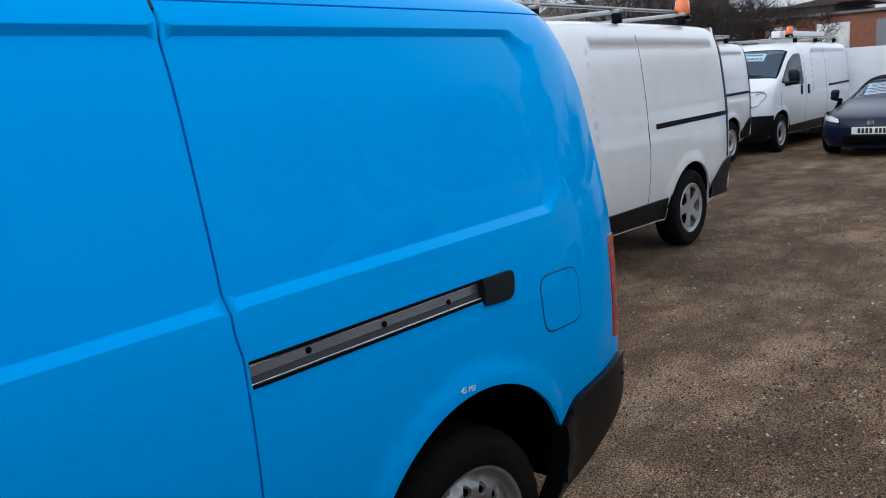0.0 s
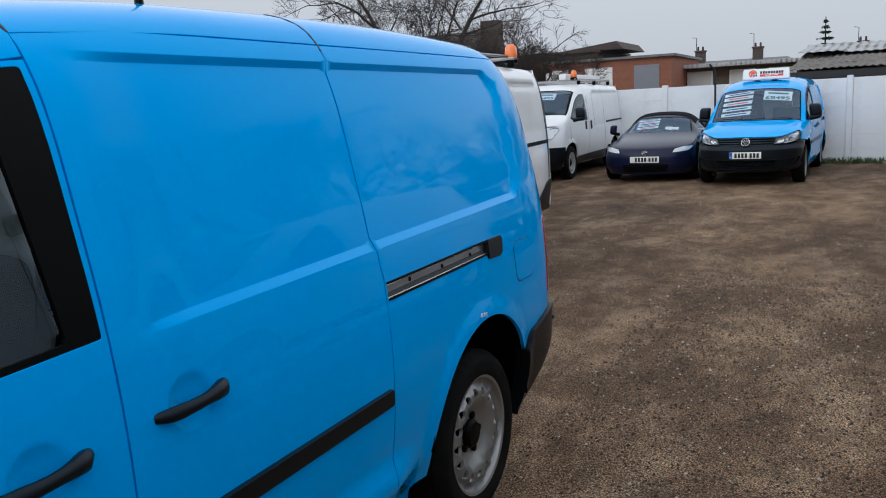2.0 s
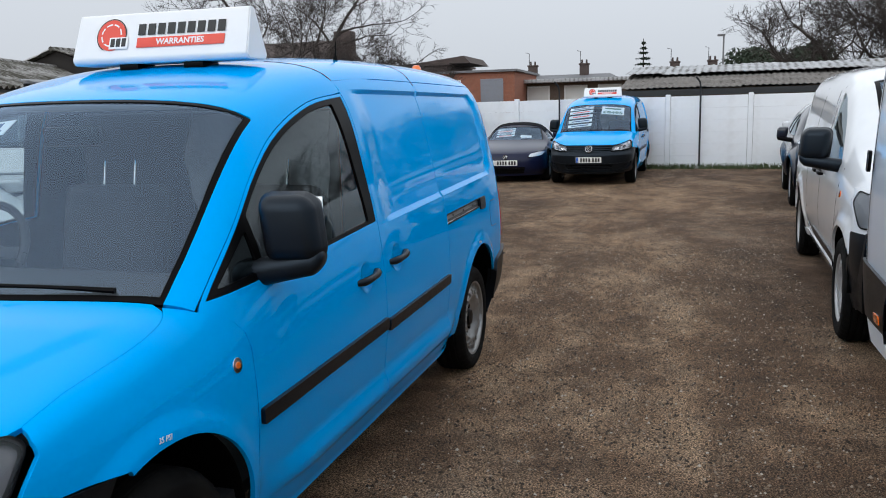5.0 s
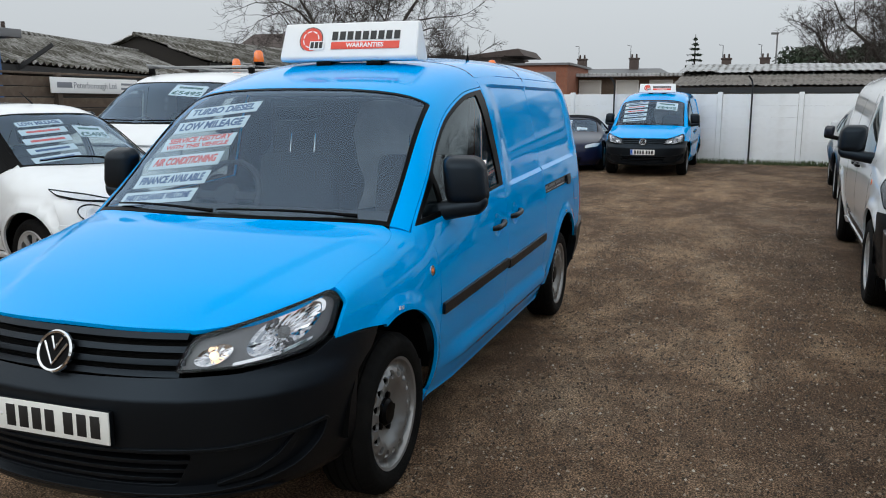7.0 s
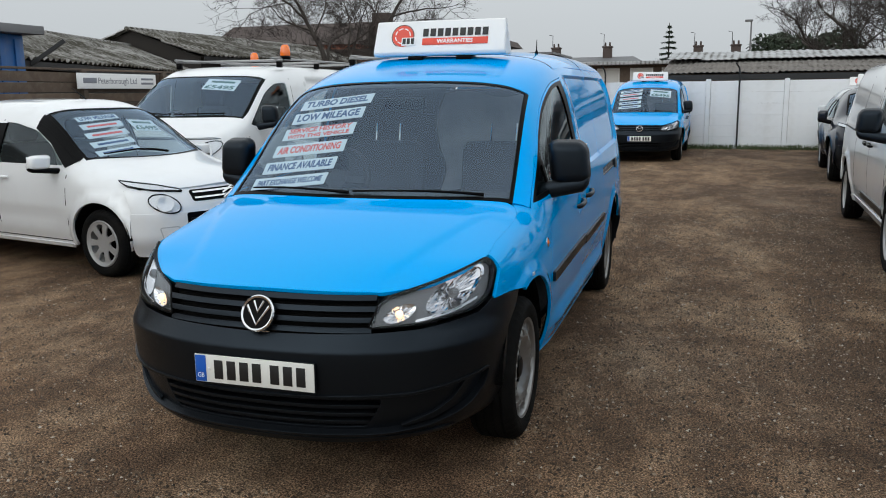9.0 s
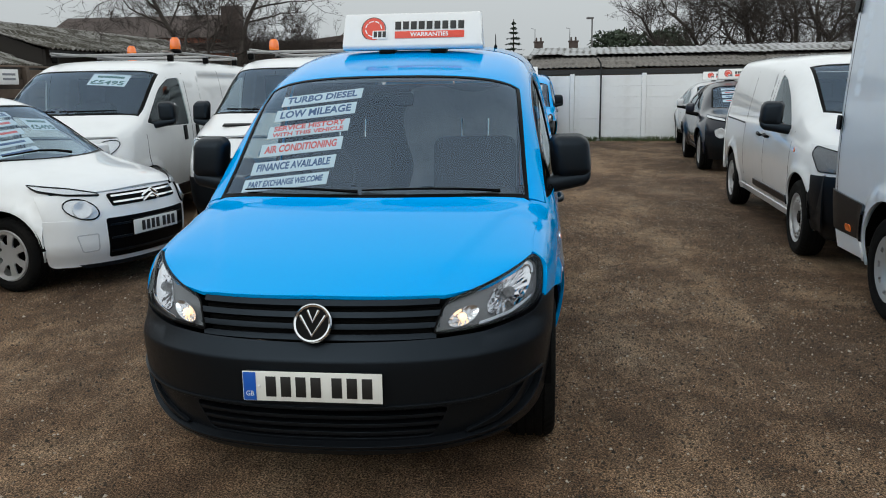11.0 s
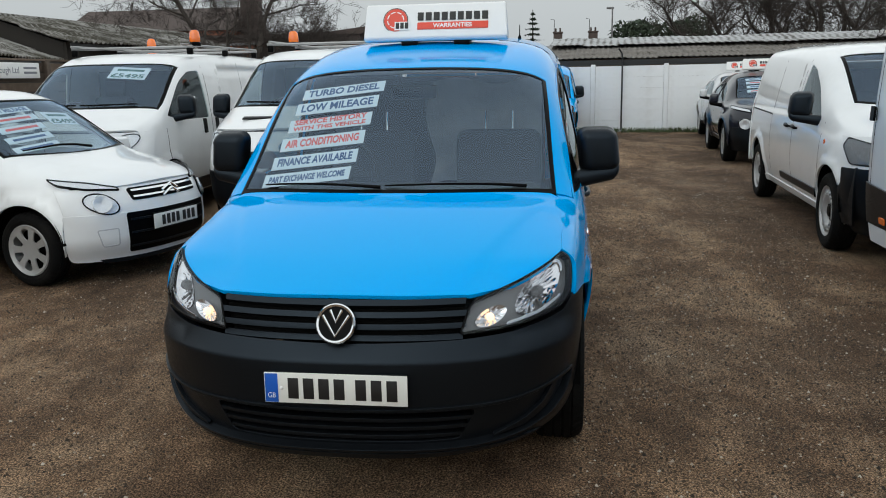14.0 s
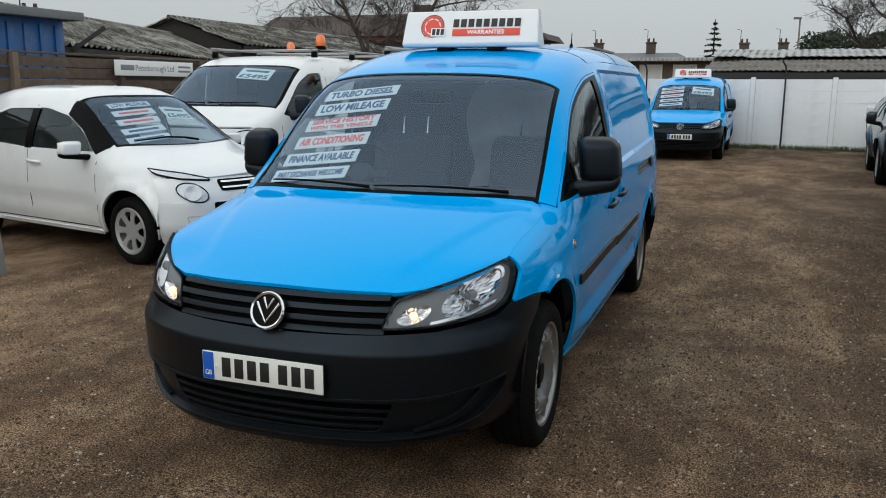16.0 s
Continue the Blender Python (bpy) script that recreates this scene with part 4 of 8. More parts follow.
# plank fence
fence = thing("plank_fence", pose(-9.0, 0, 0), "weathered brown horizontal plank fence", "fence")
PLANK = bpy.data.meshes.new("plank")
bm = box_bm(0.022, 1.84, 0.128, 0.004)
bm.to_mesh(PLANK)
bm.free()
PLANK.materials.append(FENCE_WOOD)
for k in range(-5, 11):
    y = 1.1 + k * 1.86
    part("fence_post", box_bm(0.09, 0.09, 1.9, 0.008, at=(0.03, y, 0.95)), FENCE_WOOD, fence)
    for r in range(13):
        o = new("plank", PLANK)
        o.parent, o.location = fence, (-0.015 + 0.012 * (r % 2), y + 0.93, 0.09 + r * 0.143)
        o.rotation_euler = (0.006 * math.sin(k * 2.3 + 1.7 * r), 0.2, 0)
    part("cap_rail", box_bm(0.06, 1.86, 0.03, 0.005, at=(0, y + 0.93, 1.91)), FENCE_WOOD, fence)
board = thing("sign_board", pose(-8.9, 5.5, 1.755, 0, 0, 90), "white company name board with grey lettering", "sign")
part("board", box_bm(1.76, 0.02, 0.215, 0.004), SIGN_WHITE, board)
part("name_bar", box_bm(0.28, 0.002, 0.075, 0.0005), DOOR_GREY, board, m=pose(-0.63, -0.0108, 0.005))
put_text(board, "Peterborough Ltd", DOOR_GREY, pose(-0.03, -0.0115, 0.0), 0.125, 0.86)
for z in (0.035, -0.03):
    part("small_print_bar", box_bm(0.3, 0.002, 0.03, 0.0005), DOOR_GREY, board, m=pose(0.66, -0.0108, z))

post = thing("leaning_post", pose(-6.26, 0.02, 0, 0, -4, 10), "weathered grey concrete post", "post")
part("shaft", box_bm(0.11, 0.11, 1.35, 0.012, at=(0, 0, 0.67)), POST_GREY, post)


def corrugated(length, slope, wave=0.16, high=0.028, sag=0.03, seed=0):
    """A corrugated sheet: x along the eave, y up the slope."""
    nx, ny = int(length / wave * 6), max(10, int(slope / 0.09))
    rng = np.random.default_rng(int(seed * 10) + 3)
    x, y = np.meshgrid(np.linspace(0, length, nx), np.linspace(0, slope, ny))
    z = high * np.sin(2 * math.pi * x / wave) + sag * np.sin(x * 0.9 + seed) * np.sin(y * 1.3)
    row, col = np.floor(y / 0.8).astype(int), np.floor(x / (wave * 5)).astype(int)
    z = z + 0.034 * (1 - (y / 0.8) % 1) + rng.normal(0, 0.009, (row.max() + 1, col.max() + 1))[row, col]
    v = np.stack([x, y, z], -1).reshape(-1, 3)
    i = np.arange(nx * ny).reshape(ny, nx)
    f = np.stack([i[:-1, :-1], i[:-1, 1:], i[1:, 1:], i[1:, :-1]], -1).reshape(-1, 4)
    bm = bmesh.new()
    me = bpy.data.meshes.new("tmp")
    me.from_pydata(v.tolist(), [], f.tolist())
    bm.from_mesh(me)
    bpy.data.meshes.remove(me)
    bmesh.ops.solidify(bm, geom=bm.faces[:], thickness=0.012)
    return bm


def shed(at, length, depth, eave, ridge, label, roof=ROOFING, walls=FENCE_WOOD, tier=False, wave=0.16, high=0.028):
    """A low shed with a double-pitched corrugated roof; x along its length."""
    s = thing("shed", at, label, "shed", "sheds")
    half = depth / 2
    slope, ang = math.hypot(half + 0.3, ridge - eave), math.degrees(math.atan2(ridge - eave, half + 0.3))
    for y, hgt in ((0, eave), (depth, eave)):
        part("side_wall", box_bm(length, 0.08, hgt, at=(length / 2, y, hgt / 2)), walls, s)
    for x in (0.04, length - 0.04):
        bm = bmesh.new()
        vs = [bm.verts.new((x + d, y, z)) for d in (-0.04, 0.04) for y, z in ((0.05, 0), (depth - 0.05, 0), (depth - 0.05, eave), (half, ridge - 0.05), (0.05, eave))]
        bm.faces.new(vs[:5]), bm.faces.new(vs[5:])
        for i in range(5):
            bm.faces.new((vs[i], vs[(i + 1) % 5], vs[5 + (i + 1) % 5], vs[5 + i]))
        bmesh.ops.recalc_face_normals(bm, faces=bm.faces)
        part("gable", bm, walls, s)
    part("roof_slope", corrugated(length + 0.4, slope, wave, high, seed=length), roof, s, m=pose(-0.2, -0.3, eave, ang, 0, 0))
    part("roof_slope", corrugated(length + 0.4, slope, wave, high, seed=depth), roof, s, m=pose(length + 0.2, depth + 0.3, eave, ang, 0, 180))
    if tier:
        part("upper_roof_slope", corrugated(length + 0.5, slope * 0.45, 0.2, 0.010, 0.01), SHEET, s, m=pose(-0.25, -0.3, eave, ang, 0, 0) @ pose(0, slope * 0.56, 0.1))
    part("ridge_cap", tube_bm([(-0.2, half, ridge), (length + 0.2, half, ridge)], 0.07, 8), roof, s)
    part("fascia", box_bm(length + 0.3, 0.03, 0.14, at=(length / 2, -0.27, eave - 0.1)), IRON, s)
    return s


shed(pose(-1.5, 18.85, 0, 0, 0, -4), 11.5, 7.0, 1.95, 2.52, "low shed with grey corrugated fibre roof behind the wall", LITTER, FENCE_WOOD, True, 0.15, 0.013)
shed(pose(-12.0, 6.2, 0, 0, 0, 107), 13.0, 3.9, 2.2, 3.05, "old shed with mossy corrugated roof behind the fence", ROOFING, DARK_TIMBER, wave=0.24, high=0.032)
shed(pose(-14.9, 17.0, 0, 0, 0, 88), 12.0, 4.8, 2.7, 3.55, "long shed with mossy corrugated roof behind the fence", ROOFING, DARK_TIMBER, wave=0.24, high=0.032)
part("roof_timber", box_bm(0.07, 0.05, 0.85), IRON, m=pose(-11.8, 7.3, 2.28, 0, 55, 30)).name = "loose_timber"
tagged(bpy.data.objects["loose_timber"], "dark timber leaning under the shed eave", "timber")

box = thing("shipping_container", pose(-11.8, 3.1, 0), "blue steel container with a dark flat roof", "container")
part("body", box_bm(3.6, 3.6, 2.42, 0.02, at=(0, 0, 1.21)), CONTAINER, box)
for y in np.arange(-1.7, 1.75, 0.28):
    part("rib", box_bm(0.03, 0.1, 2.3, 0.006, at=(1.81, y, 1.2)), CONTAINER, box)
part("roof", box_bm(4.1, 3.9, 0.12, 0.01, at=(0, 0, 2.48)), SLATE, box)

# brick garages behind the wall
brick = thing("brick_workshop", pose(-7.4, 34.5, 0, 0, 0, 0), "long red brick workshop with white roller shutters", "building")
part("wall", box_bm(17, 6, 3.25, at=(-8.5, 3, 1.62)), BRICK, brick)
part("parapet", box_bm(17.3, 6.3, 0.1, at=(-8.5, 3, 3.3)), SLATE, brick)
part("raised_wall", box_bm(11, 5, 0.40, at=(-8.9, 3.4, 3.5)), DARK_BRICK, brick)
part("raised_roof", box_bm(11.3, 5.3, 0.1, at=(-8.9, 3.4, 3.74)), DARK_BRICK, brick)
bm = bmesh.new()
vs = [bm.verts.new(p) for p in ((-5.6, 1, 3.76), (-2.6, 1, 4.1), (-2.3, 1, 3.76), (-5.6, 5, 3.76), (-2.6, 5, 4.1), (-2.3, 5, 3.76))]
for f in ((0, 2, 1), (3, 4, 5), (0, 1, 4, 3), (1, 2, 5, 4), (0, 3, 5, 2)):
    bm.faces.new([vs[i] for i in f])
part("roof_light", bm, DARK_BRICK, brick)
for x, w, m in ((-5.0, 1.05, DOOR_WHITE), (-3.1, 1.2, DOOR_WHITE), (-1.05, 1.05, DOOR_GREY), (-7.2, 1.2, DOOR_WHITE), (-9.6, 1.2, DOOR_GREY)):
    d = part("shutter", box_bm(w, 0.06, 2.2, 0.01, at=(x, -0.02, 1.85)), m, brick)
    for z in np.arange(0.9, 2.95, 0.22):
        part("shutter_slat", box_bm(w - 0.04, 0.02, 0.012, at=(x, -0.055, z)), m, d)
old = thing("brick_house", pose(-23, 38, 0), "old dark brick house with slate roof and chimney", "building")
part("wall", box_bm(9, 6, 4.3, at=(0, 3, 2.15)), BRICK, old)
bm = bmesh.new()
vs = [bm.verts.new(p) for p in ((-4.8, -0.3, 4.2), (4.8, -0.3, 4.2), (4.8, 3, 5.6), (-4.8, 3, 5.6), (4.8, 6.3, 4.2), (-4.8, 6.3, 4.2))]
for f in ((0, 1, 2, 3), (3, 2, 4, 5), (0, 3, 5), (1, 4, 2), (0, 5, 4, 1)):
    bm.faces.new([vs[i] for i in f])
part("roof", bm, DARK_BRICK, old)
part("chimney", box_bm(1.0, 0.7, 1.9, 0.02, at=(5.2, 2, 5.0)), DARK_BRICK, old)


def bungalow(at, w, d, eave, ridge, chimneys, label):
    """A hipped house with chimneys, its windows and a porch roof."""
    h = thing("house", at, label, "house", "far houses")
    part("wall", box_bm(w, d, eave, at=(0, d / 2, eave / 2)), RENDERED, h)
    bm = bmesh.new()
    o = 0.5
    vs = [bm.verts.new(p) for p in ((-w / 2 - o, -o, eave), (w / 2 + o, -o, eave), (w / 2 + o, d + o, eave), (-w / 2 - o, d + o, eave), (-w / 2 + d * 0.35, d / 2, ridge), (w / 2 - d * 0.35, d / 2, ridge))]
    for f in ((0, 1, 5, 4), (1, 2, 5), (2, 3, 4, 5), (3, 0, 4), (0, 3, 2, 1)):
        bm.faces.new([vs[i] for i in f])
    part("roof", bm, SLATE, h)
    for x in chimneys:
        c = part("chimney", box_bm(1.2, 0.9, 2.2, 0.03, at=(x, d / 2, ridge + 0.3)), DARK_BRICK, h)
        part("chimney_cap", box_bm(1.4, 1.1, 0.2, 0.03, at=(x, d / 2, ridge + 1.3)), DARK_BRICK, c)
        for q in (-0.3, 0.3):
            part("chimney_pot", lathe_bm([(0.14, 0), (0.11, 0.5), (0.001, 0.5)], 10, "Z"), DARK_BRICK, c, m=pose(x + q, d / 2, ridge + 1.4))
        part("antenna", tube_bm([(x - 0.5, d / 2, ridge + 1), (x - 0.5, d / 2, ridge + 3), (x - 1.0, d / 2, ridge + 3.1)], 0.04, 4), IRON, c)
    for x in np.arange(-w / 2 + 1.5, w / 2 - 1, 3.2):
        win = part("window", box_bm(1.5, 0.1, 1.2, 0.02, at=(x, -0.02, eave - 1.2)), SIGN_WHITE, h)
        for q in (-0.36, 0.36):
            part("pane", box_bm(0.6, 0.04, 1.0, at=(x + q, -0.075, eave - 1.2)), WINDOW_DARK, win)
    return h


bungalow(pose(-15.2, 108, 0), 18, 9, 4.2, 6.1, (-4.6, 2.4), "far grey-roofed house with two brick chimneys")
bungalow(pose(0.5, 108, 0), 10, 9, 4.0, 5.9, (-1.5, 3.2), "far low house with slate roof and chimneys")
bungalow(pose(-23.5, 18.0, 0, 0, 0, 50) @ Matrix.Scale(0.62, 4), 14, 8, 3.6, 5.2, (0.0,), "grey-roofed house with a brick chimney behind the sheds")
terrace = thing("flat_roofed_annexe", pose(-4.6, 37.5, 0), "flat-roofed brick annexe with pale windows", "building")
part("wall", box_bm(7.4, 5, 2.75, at=(0, 2.5, 1.37)), FENCE_WOOD, terrace)
part("roof", box_bm(8.0, 5.8, 0.16, 0.01, at=(0, 2.2, 2.85)), SHEET, terrace)
for x in (-2.2, -0.4, 1.2, 2.7):
    win = part("window", box_bm(1.1, 0.08, 0.85, 0.01, at=(x, -0.02, 2.2)), DOOR_WHITE, terrace)
    part("blind", box_bm(0.95, 0.03, 0.72, at=(x, -0.07, 2.2)), LINING, win)

# east side, seen as reflections
office = thing("site_office", pose(10.5, -3.0, 0), "pale low office building with dark windows", "building")
part("wall", box_bm(4, 12, 3.0, at=(0, 0, 1.5)), RENDERED, office)
part("roof", box_bm(4.6, 12.6, 0.18, 0.02, at=(0, 0, 3.08)), SLATE, office)
for y in (-4.2, -1.4, 1.4, 4.2):
    win = part("window", box_bm(0.1, 1.7, 1.1, 0.02, at=(-2.0, y, 1.75)), SIGN_WHITE, office)
    part("pane", box_bm(0.04, 1.5, 0.9, at=(-2.05, y, 1.75)), WINDOW_DARK, win)
side_house = thing("white_gable_house", pose(15.5, 27, 0), "white rendered house end with shallow roof", "house")
part("wall", box_bm(6, 7, 3.4, at=(0, 0, 1.7)), RENDERED, side_house)
part("roof", box_bm(6.8, 7.8, 0.25, 0.05, at=(0, 0, 3.5)), SHEET, side_house)


def bare_tree(at, height, seed, label, spread=1.0, stems=1, levels=5, name="bare_tree", trunk=0.16, dense=1.0, first=0.3):
    """A leafless tree: tapered trunk, forking limbs and many fine twigs."""
    rng = random.Random(seed)
    limbs, twigs = ([], []), ([], [])

    def tube(store, pts, rad, n):
        v, f = store
        k = len(v)
        for i, p in enumerate(pts):
            d = (pts[min(i + 1, len(pts) - 1)] - pts[max(i - 1, 0)]).normalized()
            a = d.orthogonal().normalized()
            b = d.cross(a)
            v.extend([tuple(p + (a * math.cos(6.283 * j / n) + b * math.sin(6.283 * j / n)) * rad[i]) for j in range(n)])
        for i in range(len(pts) - 1):
            for j in range(n):
                f.append((k + i * n + j, k + i * n + (j + 1) % n, k + (i + 1) * n + (j + 1) % n, k + (i + 1) * n + j))

    def grow(p, d, length, r, level):
        steps = 4 if level < 3 else 3 if level < 5 else 2
        pts, rad, q, dd = [p], [r], p.copy(), d.copy()
        end = r * (0.62 if level < levels else 0.3)
        for i in range(steps):
            dd = (dd + Vector((rng.gauss(0, 0.12), rng.gauss(0, 0.12), rng.gauss(0.03, 0.1)))).normalized()
            q = q + dd * (length / steps)
            pts.append(q.copy())
            rad.append(r + (end - r) * (i + 1) / steps)
        tube(limbs if level < 3 else twigs, pts, rad, 7 if level < 2 else (5 if level < 3 else 3))
        if level >= levels:
            return
        kids = rng.choice((3, 4)) if level < 3 else rng.choice((3, 4))
        kids = max(2, round(kids * dense))
        for k in range(kids):
            f = 1.0 if k == 0 else rng.uniform(0.35, 0.95)
            i = min(steps - 1, int(f * steps))
            at_p = pts[i].lerp(pts[i + 1], f * steps - i) if f < 1 else pts[-1]
            ax = dd.orthogonal().normalized()
            ax.rotate(Matrix.Rotation(rng.uniform(0, 6.283), 3, dd))
            nd = (dd + ax * rng.uniform(0.6, 1.4) * spread + Vector((0, 0, 0.02))).normalized() if k else (dd + ax * 0.4).normalized()
            grow(at_p, nd, length * rng.uniform(0.55, 0.78), max(0.0055, r * (0.6 if k == 0 else rng.uniform(0.32, 0.5))), level + 1)

    for s in range(stems):
        a = 6.283 * s / max(1, stems)
        grow(Vector((0.25 * math.cos(a) * (stems > 1), 0.25 * math.sin(a) * (stems > 1), -0.05)), Vector((0.12 * math.cos(a), 0.12 * math.sin(a), 1)).normalized(), height * first, trunk, 0)
    tree = thing(name, at, label, "tree", "bare trees")
    for nm, store, m in (("trunk", limbs, BARK), ("crown", twigs, TWIG)):
        me = bpy.data.meshes.new(nm)
        me.from_pydata(store[0], [], store[1])
        me.shade_smooth()
        part(nm, me, m, tree)
    return tree


bare_tree(pose(-11.6, 19.8, 0), 11, 3, "tall bare winter tree with forked dark trunk", 1.3, 2, 7, trunk=0.15, dense=0.95, first=0.24)
bare_tree(pose(-10.4, 24.5, 0), 6.0, 8, "bushy bare winter tree with reddish twigs", 1.2, 3, 7, trunk=0.08, first=0.26)
bare_tree(pose(4.7, 27, 0), 11, 11, "spreading bare winter tree behind the sheds", 1.3, 2, 7, trunk=0.17, first=0.2)
bare_tree(pose(6.7, 28, 0), 12, 15, "large bare winter tree with drooping branches", 1.2, 2, 7, trunk=0.18, first=0.22)
bare_tree(pose(8.3, 26, 0), 10, 27, "bare winter tree in the row behind the sheds", 1.2, 2, 7, trunk=0.16, first=0.24)
bare_tree(pose(10.6, 26, 0), 11, 21, "large bare winter tree beside a white house", 1.2, 2, 7, trunk=0.18, first=0.24)
for k, (x, y) in enumerate(((14, 4), (15, 9.5), (13.5, -11), (16, -2))):
    bare_tree(pose(x, y, 0), 7.5 + (k % 3), 40 + k, "bare winter tree in the boundary row", 1.1, 2, 6, trunk=0.16)


for k, (x, y, h) in enumerate(((9.2, 11.0, 12), (11.5, 15.5, 14), (9.0, 15.0, 13), (13.5, 19.5, 13))):
    bare_tree(pose(x, y, 0), h, 60 + k, "tall bare tree beyond the parked vans", 1.2, 2, 6, trunk=0.17, first=0.24)


def leafy_mass(name, at, rx, ry, rz, count, leaf, m, seed, label, category, cone=False):
    """A crown of many small leaf blades round a short trunk, ragged at the edge."""
    rng = np.random.default_rng(seed)
    t = thing(name, at, label, category)
    v, f = [], []
    for k in range(count):
        if cone:
            h = rng.random() ** 1.3
            tier = 0.55 + 0.45 * abs(math.sin(h * 22))
            rad = (1 - h) * tier * (0.4 + 0.6 * math.sqrt(rng.random()))
            a = rng.random() * 6.283
            c = np.array([rad * rx * math.cos(a), rad * ry * math.sin(a), h * rz + 0.25 * rz * 0])
        else:
            d = rng.normal(size=3)
            d /= np.linalg.norm(d)
            q = (0.65 + 0.4 * rng.random()) * (1 + 0.16 * math.sin(5 * d[0] + seed) * math.cos(4 * d[1]))
            c = d * q * (rx, ry, rz) + (0, 0, rz)
        u, w = rng.normal(size=3), rng.normal(size=3)
        u, w = u / np.linalg.norm(u) * leaf, w / np.linalg.norm(w) * leaf * 0.5
        i = len(v)
        v += [tuple(c - u), tuple(c + w), tuple(c + u), tuple(c - w)]
        f.append((i, i + 1, i + 2, i + 3))
    me = bpy.data.meshes.new("crown")
    me.from_pydata(v, [], f)
    part("crown", me, m, t)
    part("trunk", tube_bm([(0, 0, -at.translation.z), (0, 0, rz)], [0.25, 0.08], 8), BARK, t)
    return t


def conifer(at, height, wide, seed, label):
    """A slim conifer: trunk, tiers of drooping branches and needle sprays with gaps between."""
    rng = random.Random(seed)
    t = thing("conifer", at, label, "tree")
    v, f = [], []
    part("trunk", tube_bm([(0, 0, 0), (0, 0, height)], [0.16, 0.03], 8), BARK, t)
    z = height * 0.18
    while z < height * 0.98:
        reach = wide * (1 - z / height) ** 0.8
        for k in range(10):
            a = rng.uniform(0, 6.283)
            r = reach * rng.uniform(0.6, 1.1)
            for j in range(14):
                d = r * (j + 1) / 14
                c = Vector((math.cos(a) * d, math.sin(a) * d, z - 0.28 * d + 0.16 * d * d / max(r, 0.1)))
                for q in range(2):
                    u = Vector((rng.gauss(0, 1), rng.gauss(0, 1), rng.gauss(-0.5, 0.5))).normalized() * 0.2
                    w = Vector((-math.sin(a), math.cos(a), 0)) * 0.07
                    i = len(v)
                    v += [tuple(c - w), tuple(c + u), tuple(c + w), tuple(c - u * 0.4)]
                    f.append((i, i + 1, i + 2, i + 3))
        z += height * rng.uniform(0.045, 0.065)
    me = bpy.data.meshes.new("crown")
    me.from_pydata(v, [], f)
    part("crown", me, NEEDLE, t)
    return t


conifer(pose(-3.5, 76, 0), 7.6, 2.3, 3, "dark sparse conifer standing among far houses")
leafy_mass("evergreen_tree", pose(4.6, 60, 1.2), 2.1, 2.0, 2.15, 3600, 0.2, HEDGE, 5, "round dark evergreen beyond the sheds", "tree")
leafy_mass("evergreen_tree", pose(8.4, 61, 1.2), 2.3, 2.2, 2.2, 3600, 0.2, HEDGE, 6, "round dark evergreen beyond the sheds", "tree")
lamp_post = thing("street_lamp", pose(2.45, 55, 0), "slim grey street lamp beyond the sheds", "street lamp")
part("column", tube_bm([(0, 0, 0), (0, 0, 5.9)], [0.08, 0.05], 8), SLATE, lamp_post)
part("lantern", box_bm(0.5, 0.25, 0.14, 0.04, at=(-0.15, 0, 5.98)), SLATE, lamp_post)

# south side, behind the walk
back_wall = thing("wall_south", pose(-2, -16, 0), "plain rendered boundary wall", "wall", kind="structure")
part("masonry", box_bm(30, 0.2, 2.0, at=(0, 0, 1)), RENDERED, back_wall)

# ---- the blue panel van ----
VAN_AXLES = (-1.52, 1.61)
VAN_ARCH, VAN_ARCH_Z = 0.398, 0.336
HANDLES = ((-0.19, 0.885), (0.17, 0.905))


def rounded_box_gap(y, z, y0, y1, z0, z1, r):
    """Signed distance to a rounded box, negative inside."""
    qy = np.abs(y - (y0 + y1) / 2) - (y1 - y0) / 2 + r
    qz = np.abs(z - (z0 + z1) / 2) - (z1 - z0) / 2 + r
    return np.minimum(np.maximum(qy, qz), 0) + np.hypot(np.maximum(qy, 0), np.maximum(qz, 0)) - r


def van_relief(y, z):
    """Pressings in the van's flank: the sunk cargo panel, arch lips and sill fold."""
    d = rounded_box_gap(y, z, -1.0, 2.06, 1.072 + 0.03 * y, 1.618, 0.07)
    half = 0.0095 + 0.04 * smooth_step(1.94, 2.04, y) * np.exp(-((z - 1.38) / 0.13) ** 2)
    out = -0.020 * np.clip(0.5 - d / (2 * half), 0, 1) * smooth_step(0.04, 0.26, y)
    for c in VAN_AXLES:
        g = np.hypot(y - c, z - VAN_ARCH_Z) - VAN_ARCH
        out = out + 0.014 * smooth_step(0.075, 0.01, g)
    for c, h in HANDLES:
        out = out - 0.016 * np.clip(1 - ((y - c) ** 2 + (z - h) ** 2) / 0.066 ** 2, 0, 1) ** 0.7
    along = smooth_step(-1.12, -0.7, y) * smooth_step(1.2, 0.95, y)
    out = out + 0.038 * smooth_step(0.465, 0.362, z) * along
    out = out - 0.014 * np.clip((0.339 - z) / 0.008, 0, 1) * along
    return out


def van_hood(x, y):
    """The bonnet's raised middle: two creases that run together towards the grille."""
    d = x - (0.37 + 0.30 * (y + 2.25) / 0.85)
    return -0.007 * smooth_step(-0.012, 0.05, d) * smooth_step(0.34, 0.10, d) * smooth_step(-2.24, -2.05, y) * smooth_step(-1.40, -1.55, y)


